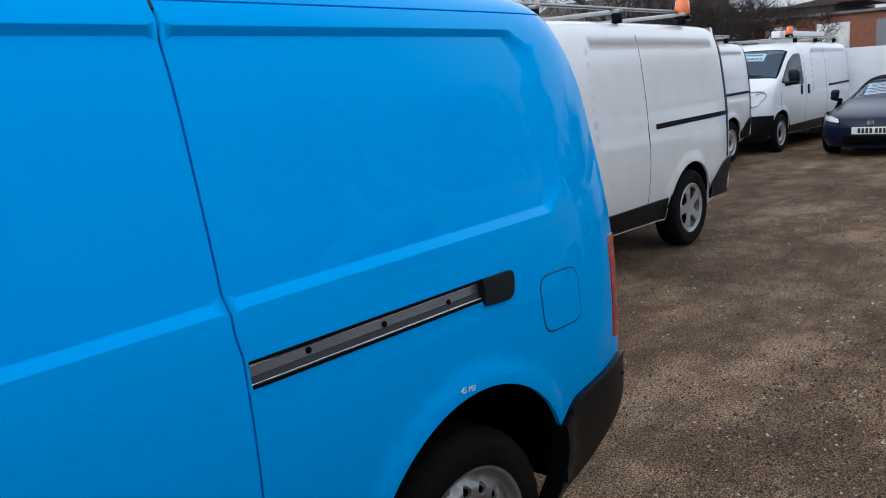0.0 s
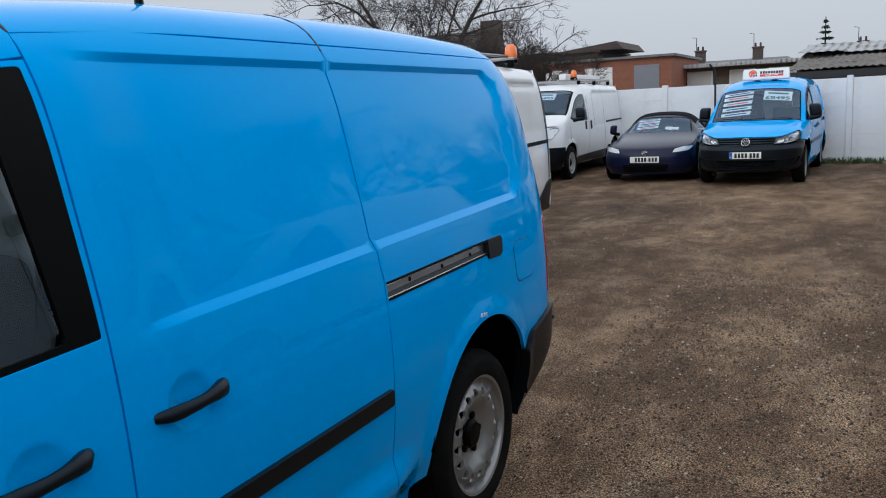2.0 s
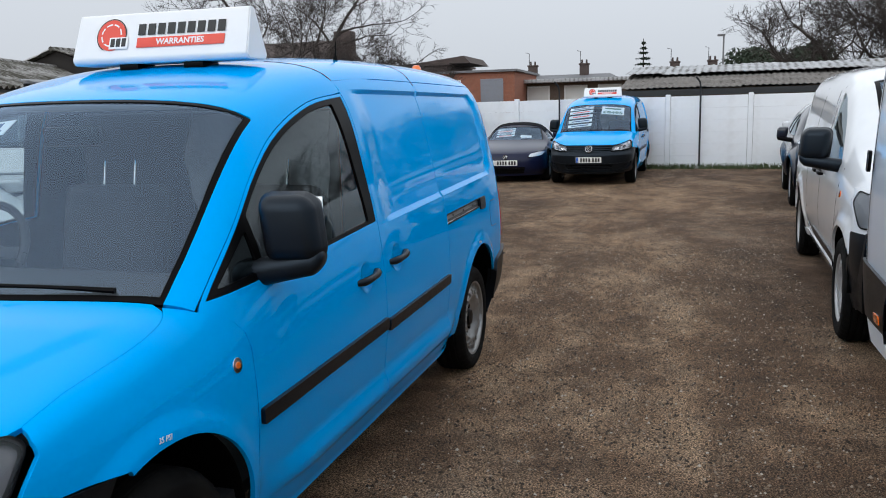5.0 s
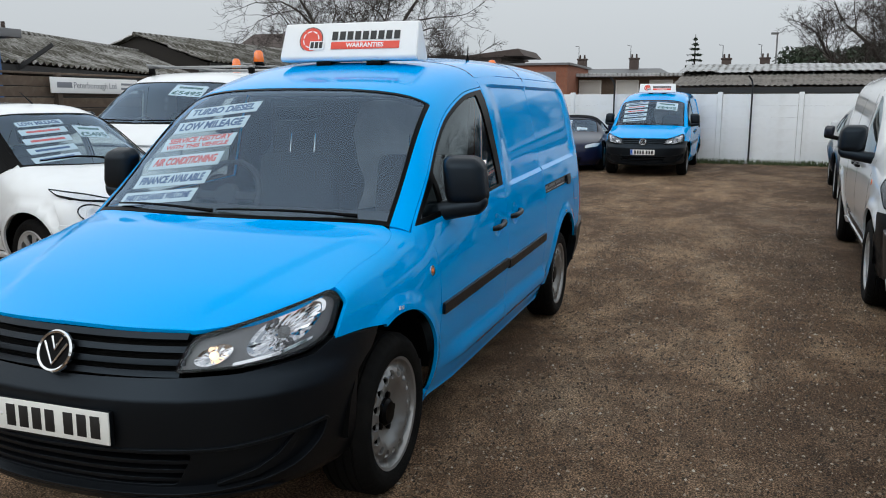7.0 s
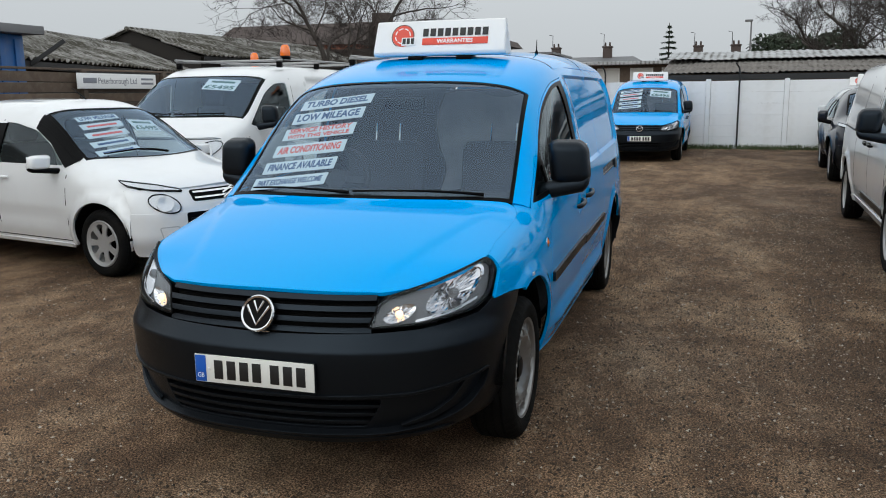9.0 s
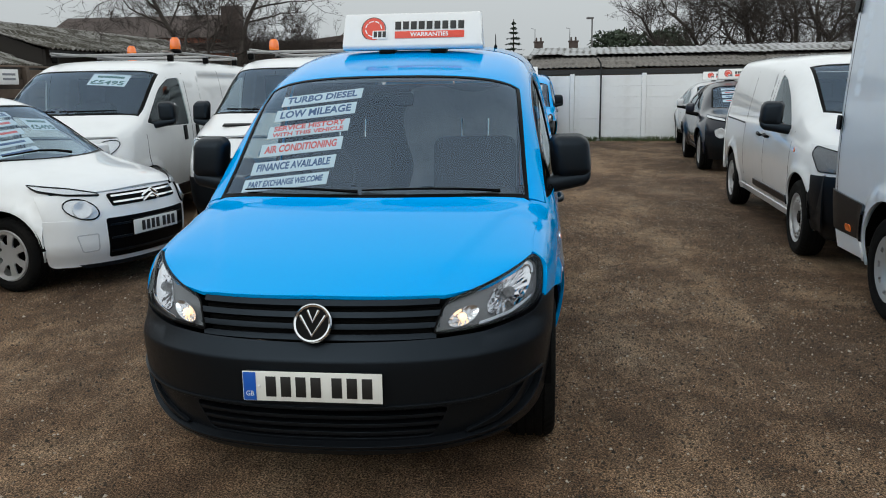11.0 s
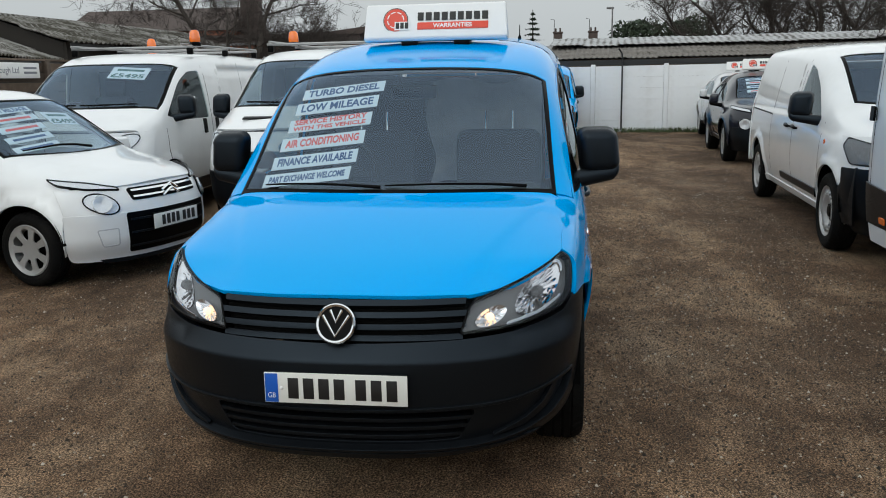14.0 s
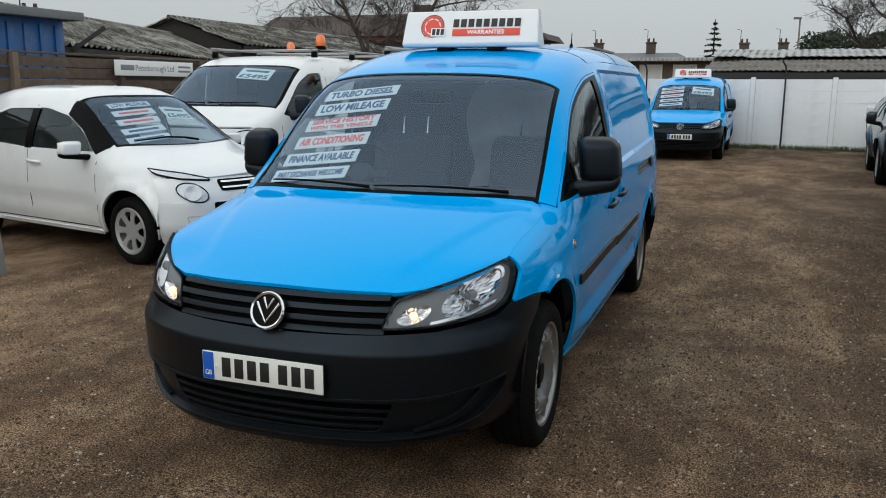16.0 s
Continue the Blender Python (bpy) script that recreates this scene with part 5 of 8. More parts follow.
VAN_BODY = Body(
    zb=((-2.4, 0.24), (2.4, 0.24)),
    zw=((-2.5, 0.66), (-2.3, 0.70), (-1.34, 0.84), (-0.7, 0.95), (2.4, 0.98)),
    zr=((-2.5, 0.73), (-2.3, 0.80), (-2.0, 0.895), (-1.6, 0.985), (-1.45, 1.013), (-1.33, 1.085), (-0.76, 1.485), (-0.45, 1.595), (0.0, 1.68), (0.6, 1.72), (1.2, 1.73), (2.2, 1.705), (2.42, 1.64)),
    zt=((-2.5, 0.73), (-2.3, 0.805), (-2.0, 0.905), (-1.6, 1.012), (-1.45, 1.043), (-1.33, 1.13), (-0.76, 1.59), (-0.45, 1.675), (0.0, 1.76), (0.6, 1.802), (1.2, 1.81), (2.2, 1.78), (2.42, 1.70)),
    wb=((-2.4, 0.80), (2.4, 0.80)),
    ww=((-2.5, 0.72), (-2.25, 0.772), (-2.0, 0.834), (-1.75, 0.871), (-1.4, 0.889), (-0.9, 0.895), (1.9, 0.895), (2.2, 0.885), (2.36, 0.85), (2.42, 0.80)),
    wr=((-2.5, 0.72), (-2.25, 0.76), (-2.0, 0.80), (-1.34, 0.81), (-0.76, 0.74), (0.0, 0.735), (2.1, 0.73), (2.42, 0.68)),
    bow=((-2.5, 0.22), (-2.3, 0.20), (-2.0, 0.13), (-1.34, 0.17), (-0.76, 0.12), (-0.2, 0.0), (2.4, 0.0)),
    crown=0.72, lean=0.55, relief=van_relief, hood=van_hood)
VAN_NOSE = Nose(width=((0.2, 0.72), (0.3, 0.80), (0.42, 0.830), (0.55, 0.838), (0.74, 0.846), (0.95, 0.842)),
                yf=((0.2, -2.33), (0.3, -2.385), (0.45, -2.402), (0.597, -2.408), (0.61, -2.402), (0.665, -2.352), (0.72, -2.335), (0.82, -2.27), (0.95, -2.1)), deep=0.66, power=2.45)


WS_TOP, WS_LOW, WS_SAG = (0.665, -0.655), (0.728, -1.30), 0.13
_corner = float(VAN_BODY._top(np.array([WS_TOP]))[0, 2])
roof_edge = curve((-0.655, _corner + 0.004), (-0.4, _corner + 0.085), (0.0, 1.66), (0.5, 1.68), (2.4, 1.68))




def screen_edge(n=12, out=0.0):
    """The windscreen's side edge in plan, from the bottom corner to the top one."""
    return [(WS_LOW[0] + (WS_TOP[0] - WS_LOW[0]) * f + out, WS_LOW[1] + (WS_TOP[1] - WS_LOW[1]) * f) for f in np.linspace(0, 1, n)]


def screen_outline(inset=0.0):
    right = [(x - inset, y + inset * (0.8 if y < -1.0 else -0.8)) for x, y in screen_edge(12)]
    right[0] = (right[0][0], WS_LOW[1] + inset)
    top = [(x, WS_TOP[1] - 0.10 * (1 - (x / WS_TOP[0]) ** 2) - inset) for x in np.linspace(right[-1][0], -right[-1][0], 15)[1:-1]]
    left = [(-x, y) for x, y in reversed(right)]
    low = [(x, WS_LOW[1] - WS_SAG * (1 - (x / WS_LOW[0]) ** 2) + inset) for x in np.linspace(-right[0][0], right[0][0], 15)[1:-1]]
    return right + top + left + low


def hood_split(B):
    """The shut line between bonnet and wing on the skin, from the screen's corner to the lamp."""
    c = B.unroll_top([(0.738, -1.312)])[0]
    q = B.unroll_side([(-1.46, 0.972), (-1.58, 0.952), (-1.72, 0.926), (-1.85, 0.893)])
    k = (c[0] - 0.05, q[0][1] - 0.012)
    bend = [tuple((1 - f) ** 2 * np.array(c) + 2 * f * (1 - f) * np.array(k) + f * f * np.array(q[0])) for f in np.linspace(0, 1, 9)]
    return bend + run(q, 0.03)[1:]


def blue_van(at, label, plate_shift=0.0, cards=True):
    van = thing("panel_van", at, label, "van", "parked vans")
    B, N = VAN_BODY, VAN_NOSE
    R, AZ = VAN_ARCH, VAN_ARCH_Z
    fa, ra = VAN_AXLES
    g = 0.0035
    ws = screen_edge(14, 0.006)
    ws3 = B.top(np.array(ws))[0]
    ws_side = [(p[1], p[2]) for p in ws3]
    door_edge = [(-1.098, 0.285), (-1.098, 0.86), (-1.115, 0.91), (-1.16, 0.955), (-1.262, 1.0)]
    top_line = curve((-1.262, 1.003), (-1.0, 1.195), (-0.80, 1.352), (-0.62, 1.463), (-0.42, 1.541), (-0.25, 1.583), (-0.004 - g, 1.61))
    door_top = [(y, float(top_line(y))) for y in np.linspace(-1.262, -0.004 - g, 26)]
    dlo = rounded([(-1.222, 1.018)] + [(y, float(top_line(y)) - 0.013) for y in np.linspace(-1.18, -0.03, 18)] + [(-0.016, 1.594), (-0.012, 1.085)], 0.008, 2)
    pane_main = rounded([(-0.925, 1.049)] + [(y, float(top_line(y)) - 0.032) for y in np.linspace(-0.925, -0.125, 12)] + [(-0.085, 1.095)], 0.012, 2)
    pane_small = rounded([(-1.165, 1.043), (-0.955, 1.182), (-0.955, 1.057)], 0.015, 4)
    for side in (1, -1):
        shell = [(-1.13, 0.26), (1.9, 0.26), (2.02, 0.42), (2.33, 0.55), (2.37, 1.0), (2.33, 1.65), (0, 1.65)] + [(y, float(roof_edge(y)) - 0.01) for y in np.linspace(-0.1, -0.64, 8)] + [(y, z - 0.02) for y, z in reversed(ws_side[2:-1])] + [(-1.13, 0.93)]
        arches = [arc(c, AZ, R + 0.004, 0, 354, 59) for c in (fa, ra)]
        low = [(c + math.cos(a) * (R + 0.004), AZ + math.sin(a) * (R + 0.004)) for c in (fa, ra) for a in (0,)]
        # near-black sheet behind the panels: shade in the shut lines as colour
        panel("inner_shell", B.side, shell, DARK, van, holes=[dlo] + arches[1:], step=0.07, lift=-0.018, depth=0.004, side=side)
        hood_edge = hood_split(B)
        fender = B.unroll_side(run([(y - g, z) for y, z in door_edge], 0.04)) + hood_edge + B.unroll_side([(-1.862, 0.87), (-1.865, 0.84), (-1.925, 0.77), (-1.945, 0.738), (-1.66, 0.722)] + arc(fa, AZ, R, 110, -8, 26))
        panel("front_wing", B.skin, fender, BLUE, van, step=0.035, side=side)
        door = panel("front_door", B.side, [(-1.098 + g, 0.285), (-g, 0.285), (-g, 1.61 - g)] + [(y, z - g) for y, z in reversed(door_top[1:-1])] + [(y + g, z - g) for y, z in reversed(door_edge[1:])], BLUE, van, holes=[dlo], step=0.045, side=side, lines=[arc(-0.19, 0.885, r, 0, 345, 23) for r in (0.068, 0.055, 0.03)] + [[(-1.06, z), (-0.03, z), (-0.03, z + 0.009), (-1.06, z + 0.009)] for z in (0.330, 0.356)])
        panel("window_frame", B.side, dlo, TRIM, door, holes=[pane_main, pane_small], step=0.05, lift=-0.002, depth=0.012, side=side, label="satin black window surround")
        pane = panel("side_window", B.side, pane_main, SIDE_GLASS, door, step=0.08, lift=-0.008, depth=0, side=side, label="clear side window")
        panel("quarter_light", B.side, pane_small, SIDE_GLASS, door, step=0.08, lift=-0.008, depth=0, side=side)
        for ob in (pane,):
            ob.visible_shadow = False
        roof_run = [(y, float(roof_edge(y))) for y in np.linspace(0.0, -0.645, 14)]
        pillar = B.unroll_side(run([(y, z + 0.0005) for y, z in door_top[:-1]] + [(-g, 1.61 + g)], 0.04) + roof_run) + B.unroll_top(list(reversed(ws)))
        panel("screen_pillar", B.skin, pillar, BLUE, van, step=0.04, side=side)
        seam = 0.96
        cargo = [rounded([(0.05 + o, 1.0735 + o), (2.06 - o, 1.134 + o), (2.06 - o, 1.618 - o), (0.05 + o, 1.618 - o)], 0.07 - o, 6) for o in (-0.0112, -0.0082, 0.0082, 0.0112)]

        def clip(loop, lo, hi):
            q = [(min(max(y, lo), hi), z) for y, z in resample(loop, 0.025)]
            return [p for i, p in enumerate(q) if p != q[i - 1]]
        sd = [(g, 0.285), (seam - g, 0.285), (seam - g, 1.0), (seam - 0.012, 1.045), (seam - 0.014, 1.675), (g, 1.675)]
        sliding = panel("sliding_door" if side > 0 else "side_panel", B.side, sd, BLUE, van, step=0.04, side=side, lines=[clip(l, g + 0.012, seam - 0.035) for l in cargo] + [arc(0.17, 0.905, r, 0, 345, 23) for r in (0.068, 0.055, 0.03)] + [[(0.03, z), (0.93, z), (0.93, z + 0.009), (0.03, z + 0.009)] for z in (0.330, 0.356)])
        quarter = [(seam + g, 0.285)] + arc(ra, AZ, R, 188, 26, 34) + [(2.03, 0.548), (2.36, 0.625), (2.365, 1.0), (2.33, 1.45), (2.27, 1.675), (seam - 0.006, 1.675), (seam - 0.005, 1.045), (seam + g, 1.0)]
        panel("rear_quarter", B.side, quarter, BLUE, van, holes=[rounded([(0.968, 0.938), (1.72, 0.953), (1.72, 1.0), (0.968, 0.99)], 0.004, 2)] if side > 0 else (), step=0.04, side=side, lines=[clip(l, seam + 0.02, 2.2) for l in cargo])
        panel("sill", B.side, [(-1.14, 0.225), (1.135, 0.225), (1.135, 0.278), (-1.14, 0.278)], BLUE, van, step=0.05, side=side, lift=-0.004)
        for y in (0.0, seam - 0.01):
            v0 = B.unroll_side([(y, 1.66)])[0][1]
            panel("roof_seam", B.skin, [(y - 0.0022, v0), (y + 0.0022, v0), (y + 0.0022, v0 - 0.3), (y - 0.0022, v0 - 0.3)], NAVY, van, step=0.03, lift=0.0012, depth=0.001, side=side)
        # trims
        for y0, y1, owner in ((-1.085, -0.012, door), (0.012, 0.935, sliding)):
            panel("rubbing_strip", B.side, rounded([(y0, 0.618), (y1, 0.633), (y1, 0.68), (y0, 0.665)], 0.008, 3), PLASTIC, owner, step=0.06, lift=0.014, depth=0.014, side=side, label="black plastic rubbing strip")
        for y, z, owner in ((-0.19, 0.885, door), (0.17, 0.905, sliding)):
            pull_handle(owner, B.side, y, z, side)
        if side > 0:
            rail = panel("door_rail", B.side, [(0.972, 0.94), (1.70, 0.955), (1.70, 0.995), (0.945, 0.985)], GALV, van, step=0.05, lift=-0.012, depth=0.004, label="bare metal sliding door rail")
            # chrome strips draw the lips' highlights, the dark strip the groove's shade
            for nm, z0, z1, mat, out in (("rail_lip", 0.937, 0.942, TRIM, 0.003), ("rail_lip", 0.985, 0.990, TRIM, 0.003), ("rail_edge", 0.942, 0.9455, CHROME, 0.001), ("rail_edge", 0.9815, 0.985, CHROME, -0.003), ("rail_channel", 0.9455, 0.957, DASH, -0.010)):
                panel(nm, B.side, [(0.970, z0), (1.70, z0 + 0.014), (1.70, z1 + 0.014), (0.970, z1)], mat, rail, step=0.06, lift=out, depth=0.010 if out > -0.01 else 0.002)
            for y in (1.12, 1.335, 1.55):
                panel("rail_rivet", B.side, arc(y, 0.972, 0.006, 0, 330, 11), TRIM, rail, step=0.02, lift=-0.009, depth=0.003)
            panel("rail_end_cap", B.side, rounded([(1.665, 0.937), (1.78, 0.932), (1.79, 1.005), (1.665, 1.003)], [0.008, 0.03, 0.02, 0.008], 4), PLASTIC, rail, step=0.03, lift=0.010, depth=0.02)
            flap = rounded([(1.915, 0.80), (2.095, 0.80), (2.085, 0.955), (1.905, 0.955)], 0.04, 5)
            panel("flap_groove", B.side, rounded([(1.911, 0.796), (2.099, 0.796), (2.089, 0.959), (1.901, 0.959)], 0.043, 5), NAVY, van, step=0.04, lift=0.0008, depth=0.001)
            panel("fuel_flap", B.side, flap, BLUE, van, step=0.04, lift=0.002, depth=0.002)
        marker = panel("side_marker", B.side, arc(-1.185, 0.83, 0.021, 0, 340, 17), CHROME, van, step=0.02, lift=0.004, depth=0.006, side=side, label="round clear side indicator")
        panel("marker_lens", B.side, arc(-1.185, 0.83, 0.009, 0, 330, 11), AMBER, marker, step=0.02, lift=0.007, depth=0.003, side=side)
        panel("tail_lamp", B.side, rounded([(2.30, 0.68), (2.385, 0.68), (2.38, 1.0), (2.31, 1.0)], 0.02, 4), RED_LENS, van, step=0.05, lift=0.004, depth=0.02, side=side, label="tall red tail lamp")
        panel("rear_bumper_corner", B.side, arc(ra, AZ, R + 0.004, -17, 26, 14) + rounded([(2.02, 0.53), (2.05, 0.565), (2.35, 0.622), (2.40, 0.605), (2.40, 0.52), (2.33, 0.43), (2.16, 0.31), (2.03, 0.235)], 0.025, 3), PLASTIC, van, step=0.05, lift=0.020, depth=0.06, side=side)
        for c in (fa, ra):
            arch_liner(van, c, AZ, R + 0.008, 0.872 if c > 0 else 0.835, side, low=-4 if c > 0 else 7)
            wheel(van, side * 0.748, c, 0.318, 0.2, 0.216, "steel", side, label="silver steel road wheel", drop=0.042 if c > 0 else 0.0)
        # lamp
        lamp(van, N, side)
        door_mirror(van, pose(side * 0.935, -0.90, 1.172, 0, 0, side * 8), side, 1.0)
    # roof, bonnet, screen
    ys = np.linspace(-0.645, 2.28, 40)
    front = [(x, WS_TOP[1] + 0.008 - 0.10 * (1 - (x / WS_TOP[0]) ** 2)) for x in np.linspace(-WS_TOP[0], WS_TOP[0], 17)]
    edge_run = B.unroll_side([(y, float(roof_edge(y))) for y in ys])
    panel("roof", B.skin, [(y, -v) for y, v in reversed(edge_run)] + B.unroll_top(front) + edge_run, BLUE, van, step=0.07)
    lip = [(N.sx(0.45), 0.785), (N.sx(0.60), 0.822), (N.sx(0.70), 0.855), (N.at(-1.90, 0.893), 0.893)]
    lip = [(p[0], p[1] + 0.006) for p in N.place(np.array(lip))]
    mid = [(p[0], p[1]) for p in N.place(np.array([(q, 0.80) for q in np.linspace(0, N.sx(0.40), 7)]))]
    nose_half = mid + lip
    rear_edge = [(x, WS_LOW[1] - 0.01 - WS_SAG * (1 - (x / WS_LOW[0]) ** 2)) for x in np.linspace(0.71, -0.71, 17)]
    half = B.unroll_top(nose_half) + [(y, v - 0.007) for y, v in reversed(hood_edge[1:])] + B.unroll_top([q for q in rear_edge if q[0] > 1e-6])
    panel("bonnet", B.skin, half + [(half[-1][0], 0.0)] + [(y, -v) for y, v in reversed(half[1:])], BLUE, van, step=0.024)
    panel("screen_surround", B.top, screen_outline(-0.004), TRIM, van, holes=[screen_outline(0.012)], step=0.06, lift=-0.001, depth=0.01, label="black windscreen border")
    screen = panel("windscreen", B.top, screen_outline(0.015), GLASS, van, step=0.09, lift=-0.004, depth=0, label="clear windscreen")
    screen.visible_shadow = False
    # nose
    zl = 0.665

    def nose_loop(pts):
        """A loop given as (x or None, distance back, z) for one half, mirrored."""
        half = [(N.sx(p[0]) if p[0] is not None else N.sy(p[1]), p[2]) for p in pts]
        return half
    arch_front = [(N.sy(2.40 - (1.52 + math.cos(radians(a)) * (R + 0.004))), AZ + math.sin(radians(a)) * (R + 0.004)) for a in (70, 52, 40)] + [(N.sy(2.40 - (1.52 + (R + 0.004) * 0.79)), z) for z in (0.50, 0.38, 0.30)]
    half = [(0, 0.238), (N.sx(0.45), 0.236), (N.sx(0.66), 0.248), (N.sy(0.3), 0.262), (N.sy(0.50), 0.276)] + list(reversed(arch_front)) + [(N.at(-1.945, 0.74), 0.742), (N.sx(0.77), 0.70), (N.sx(0.60), 0.670), (N.sx(0.42), 0.662), (0, 0.655)]
    loop = half + [(-s, z) for s, z in reversed(half[1:-1])]
    duct = rounded([(-0.45, 0.296), (0.45, 0.296), (0.50, 0.413), (-0.50, 0.413)], 0.025, 4)
    right = [(0.0, 0.280), (0.5, 0.283), (0.70, 0.300), (0.86, 0.345), (0.945, 0.42), (0.965, 0.476), (0.90, 0.468), (0.62, 0.436), (0.0, 0.426)]
    mouth = rounded(right + [(-x, z) for x, z in reversed(right[1:-1])], [0, 0.05, 0.08, 0.08, 0.04, 0.012, 0.05, 0.05, 0, 0.05, 0.05, 0.012, 0.04, 0.08, 0.08, 0.05], 4)
    bumper = panel("front_bumper", N.front, loop, PLASTIC, van, holes=[mouth], lines=[[(-0.95, 0.594), (0.95, 0.594), (0.95, 0.611), (-0.95, 0.611)]], step=0.045, depth=0.035, label="textured black plastic front bumper")
    panel("mouth_panel", N.front, inset(mouth, -0.006), PLASTIC, bumper, holes=[duct], step=0.05, lift=-0.022, depth=0.02)
    panel("air_intake", N.front, [(-0.49, 0.275), (0.49, 0.275), (0.53, 0.425), (-0.53, 0.425)], DARK, bumper, step=0.08, lift=-0.07, depth=0)
    for z, w in ((0.316, 0.462), (0.349, 0.475), (0.382, 0.488)):
        panel("intake_slat", N.front, [(-w, z - 0.006), (w, z - 0.006), (w, z + 0.006), (-w, z + 0.006)], PLASTIC, bumper, step=0.06, lift=-0.024, depth=0.03)
    for s in (1, -1):
        fin = rounded([(s * x, z) for x, z in ((0.585, 0.298), (0.72, 0.318), (0.81, 0.362), (0.865, 0.452), (0.842, 0.450), (0.785, 0.388), (0.71, 0.345), (0.585, 0.306))], 0.006, 2)
        panel("bumper_fin", N.front, fin, PLASTIC, bumper, step=0.03, lift=-0.007, depth=0.015)
    panel("mouth_lip", N.front, inset(mouth, -0.009), PLASTIC, bumper, holes=[mouth], step=0.05, lift=0.008, depth=0.010)
    panel("lower_lip", N.front, [(-0.80, 0.254), (-0.4, 0.240), (0.4, 0.240), (0.80, 0.254), (0.82, 0.272), (0.4, 0.262), (-0.4, 0.262), (-0.82, 0.272)], PLASTIC, bumper, step=0.05, lift=0.005, depth=0.012)
    grille = panel("grille", N.front, [(-0.43, 0.665), (0.43, 0.665), (0.455, 0.775), (0.3, 0.80), (-0.3, 0.80), (-0.455, 0.775)], DARK, van, step=0.06, lift=-0.035, depth=0, label="slatted black grille")
    for z, w in ((0.674, 0.435), (0.710, 0.445), (0.748, 0.455), (0.785, 0.44)):
        panel("grille_slat", N.front, [(-w, z - 0.0085), (w, z - 0.0085), (w, z + 0.0085), (-w, z + 0.0085)], PLASTIC, grille, step=0.05, lift=0.002 if z > 0.68 else -0.004, depth=0.03)
    emblem(van, pose(0, -2.352, 0.724, -22, 0, 0), 0.070)
    number_plate(van, pose(0.006, -2.421, 0.515, 0, 0, 0), 0.498, 0.108)
    for y, z in ((ra - 0.05, 0.752), (fa - 0.02, 0.752)):
        (q,), _ = B.side(np.array([(y, z)]))
        put_text(van, "45 PSI" if y > 0 else "35 PSI", SIGN_WHITE, pose(q[0] + 0.0025, y, z, 0, 0, 90) @ pose(0, 0, 0, 0, 8, 0), 0.022, name="pressure_lettering")
    part("plate_holder", box_bm(0.49, 0.02, 0.116, 0.004), PLASTIC, van, m=pose(0.006, -2.405, 0.508))
    # tail
    tail = Nose(width=((0.2, 0.82), (0.9, 0.86), (1.3, 0.80), (1.75, 0.70)), yf=((0.2, -2.42), (0.9, -2.41), (1.3, -2.385), (1.75, -2.3)), deep=0.12, power=3.2)

    def back(p):
        q, n = tail.front(p)
        return q * (1, -1, 1), n * (1, -1, 1)
    for s in (1, -1):
        dr = panel("rear_door", back, [(s * x, z) for x, z in ((0.004, 0.5), (0.80, 0.5), (0.78, 1.3), (0.66, 1.70), (0.004, 1.73))], BLUE, van, step=0.1)
    panel("rear_bumper", back, [(-0.80, 0.46), (0.80, 0.46), (0.88, 0.56), (-0.88, 0.56)], PLASTIC, van, step=0.08, lift=0.04, depth=0.05)
    part("underbody", box_bm(1.16, 3.9, 0.1, 0.03), DARK, van, m=pose(0, 0.1, 0.27))
    part("aerial", tube_bm([(0.475, 0.52, 1.735), (0.475, 0.52, 1.785), (0.475, 0.523, 1.80), (0.475, 0.53, 1.865)], [0.014, 0.011, 0.004, 0.002], 8), TRIM, van)
    # cabin
    part("dashboard", box_bm(1.36, 0.46, 0.3, 0.08, seg=3), DASH, van, m=pose(0, -1.06, 0.88))
    part("cowl", box_bm(1.1, 0.2, 0.02, 0.005), TRIM, van, m=pose(0, -1.28, 0.985))
    for x in (-0.38, 0.38):
        seat(van, x, -0.35, bare=True)
    steering_wheel(van, -0.38, -0.80, 1.06)
    u, w = np.meshgrid(np.linspace(0, 1, 33), np.linspace(0, 1, 33))
    hang = 0.012 * np.sin(9 * u + 5 * w) + 0.010 * np.sin(17 * w * u + 3) + 0.008 * np.sin(6 * u - 19 * w) + 0.012 * np.abs(np.sin(4 * u + 7 * w))
    fold = np.stack([-0.03 + 0.66 * u + (0.03 * np.sin(7 * w) - 0.02 * (1 - w)) * (1 - u), 0.045 + hang, 0.90 + 0.02 * np.sin(8 * u) + 0.62 * w], -1).reshape(-1, 3)
    i = np.arange(len(fold)).reshape(u.shape)
    me = bpy.data.meshes.new("bulkhead_sheet")
    me.from_pydata(fold.tolist(), [], np.stack([i[:-1, :-1], i[:-1, 1:], i[1:, 1:], i[1:, :-1]], -1).reshape(-1, 4).tolist())
    me.shade_smooth()
    part("bulkhead_sheet", me, PALE_SHEET, van, "crumpled pale plastic sheet behind the seats")
    part("bulkhead", box_bm(1.3, 0.03, 1.2, 0.01), SHEET_GREY, van, m=pose(0, 0.12, 0.95))
    part("cabin_floor", box_bm(1.6, 1.5, 0.04), DASH, van, m=pose(0, -0.6, 0.40))
    part("headlining", box_bm(1.15, 0.5, 0.02), LINING, van, m=pose(0, -0.18, 1.575))
    part("rear_view_mirror", box_bm(0.24, 0.03, 0.07, 0.012), TRIM, van, m=pose(0, -0.72, 1.47))
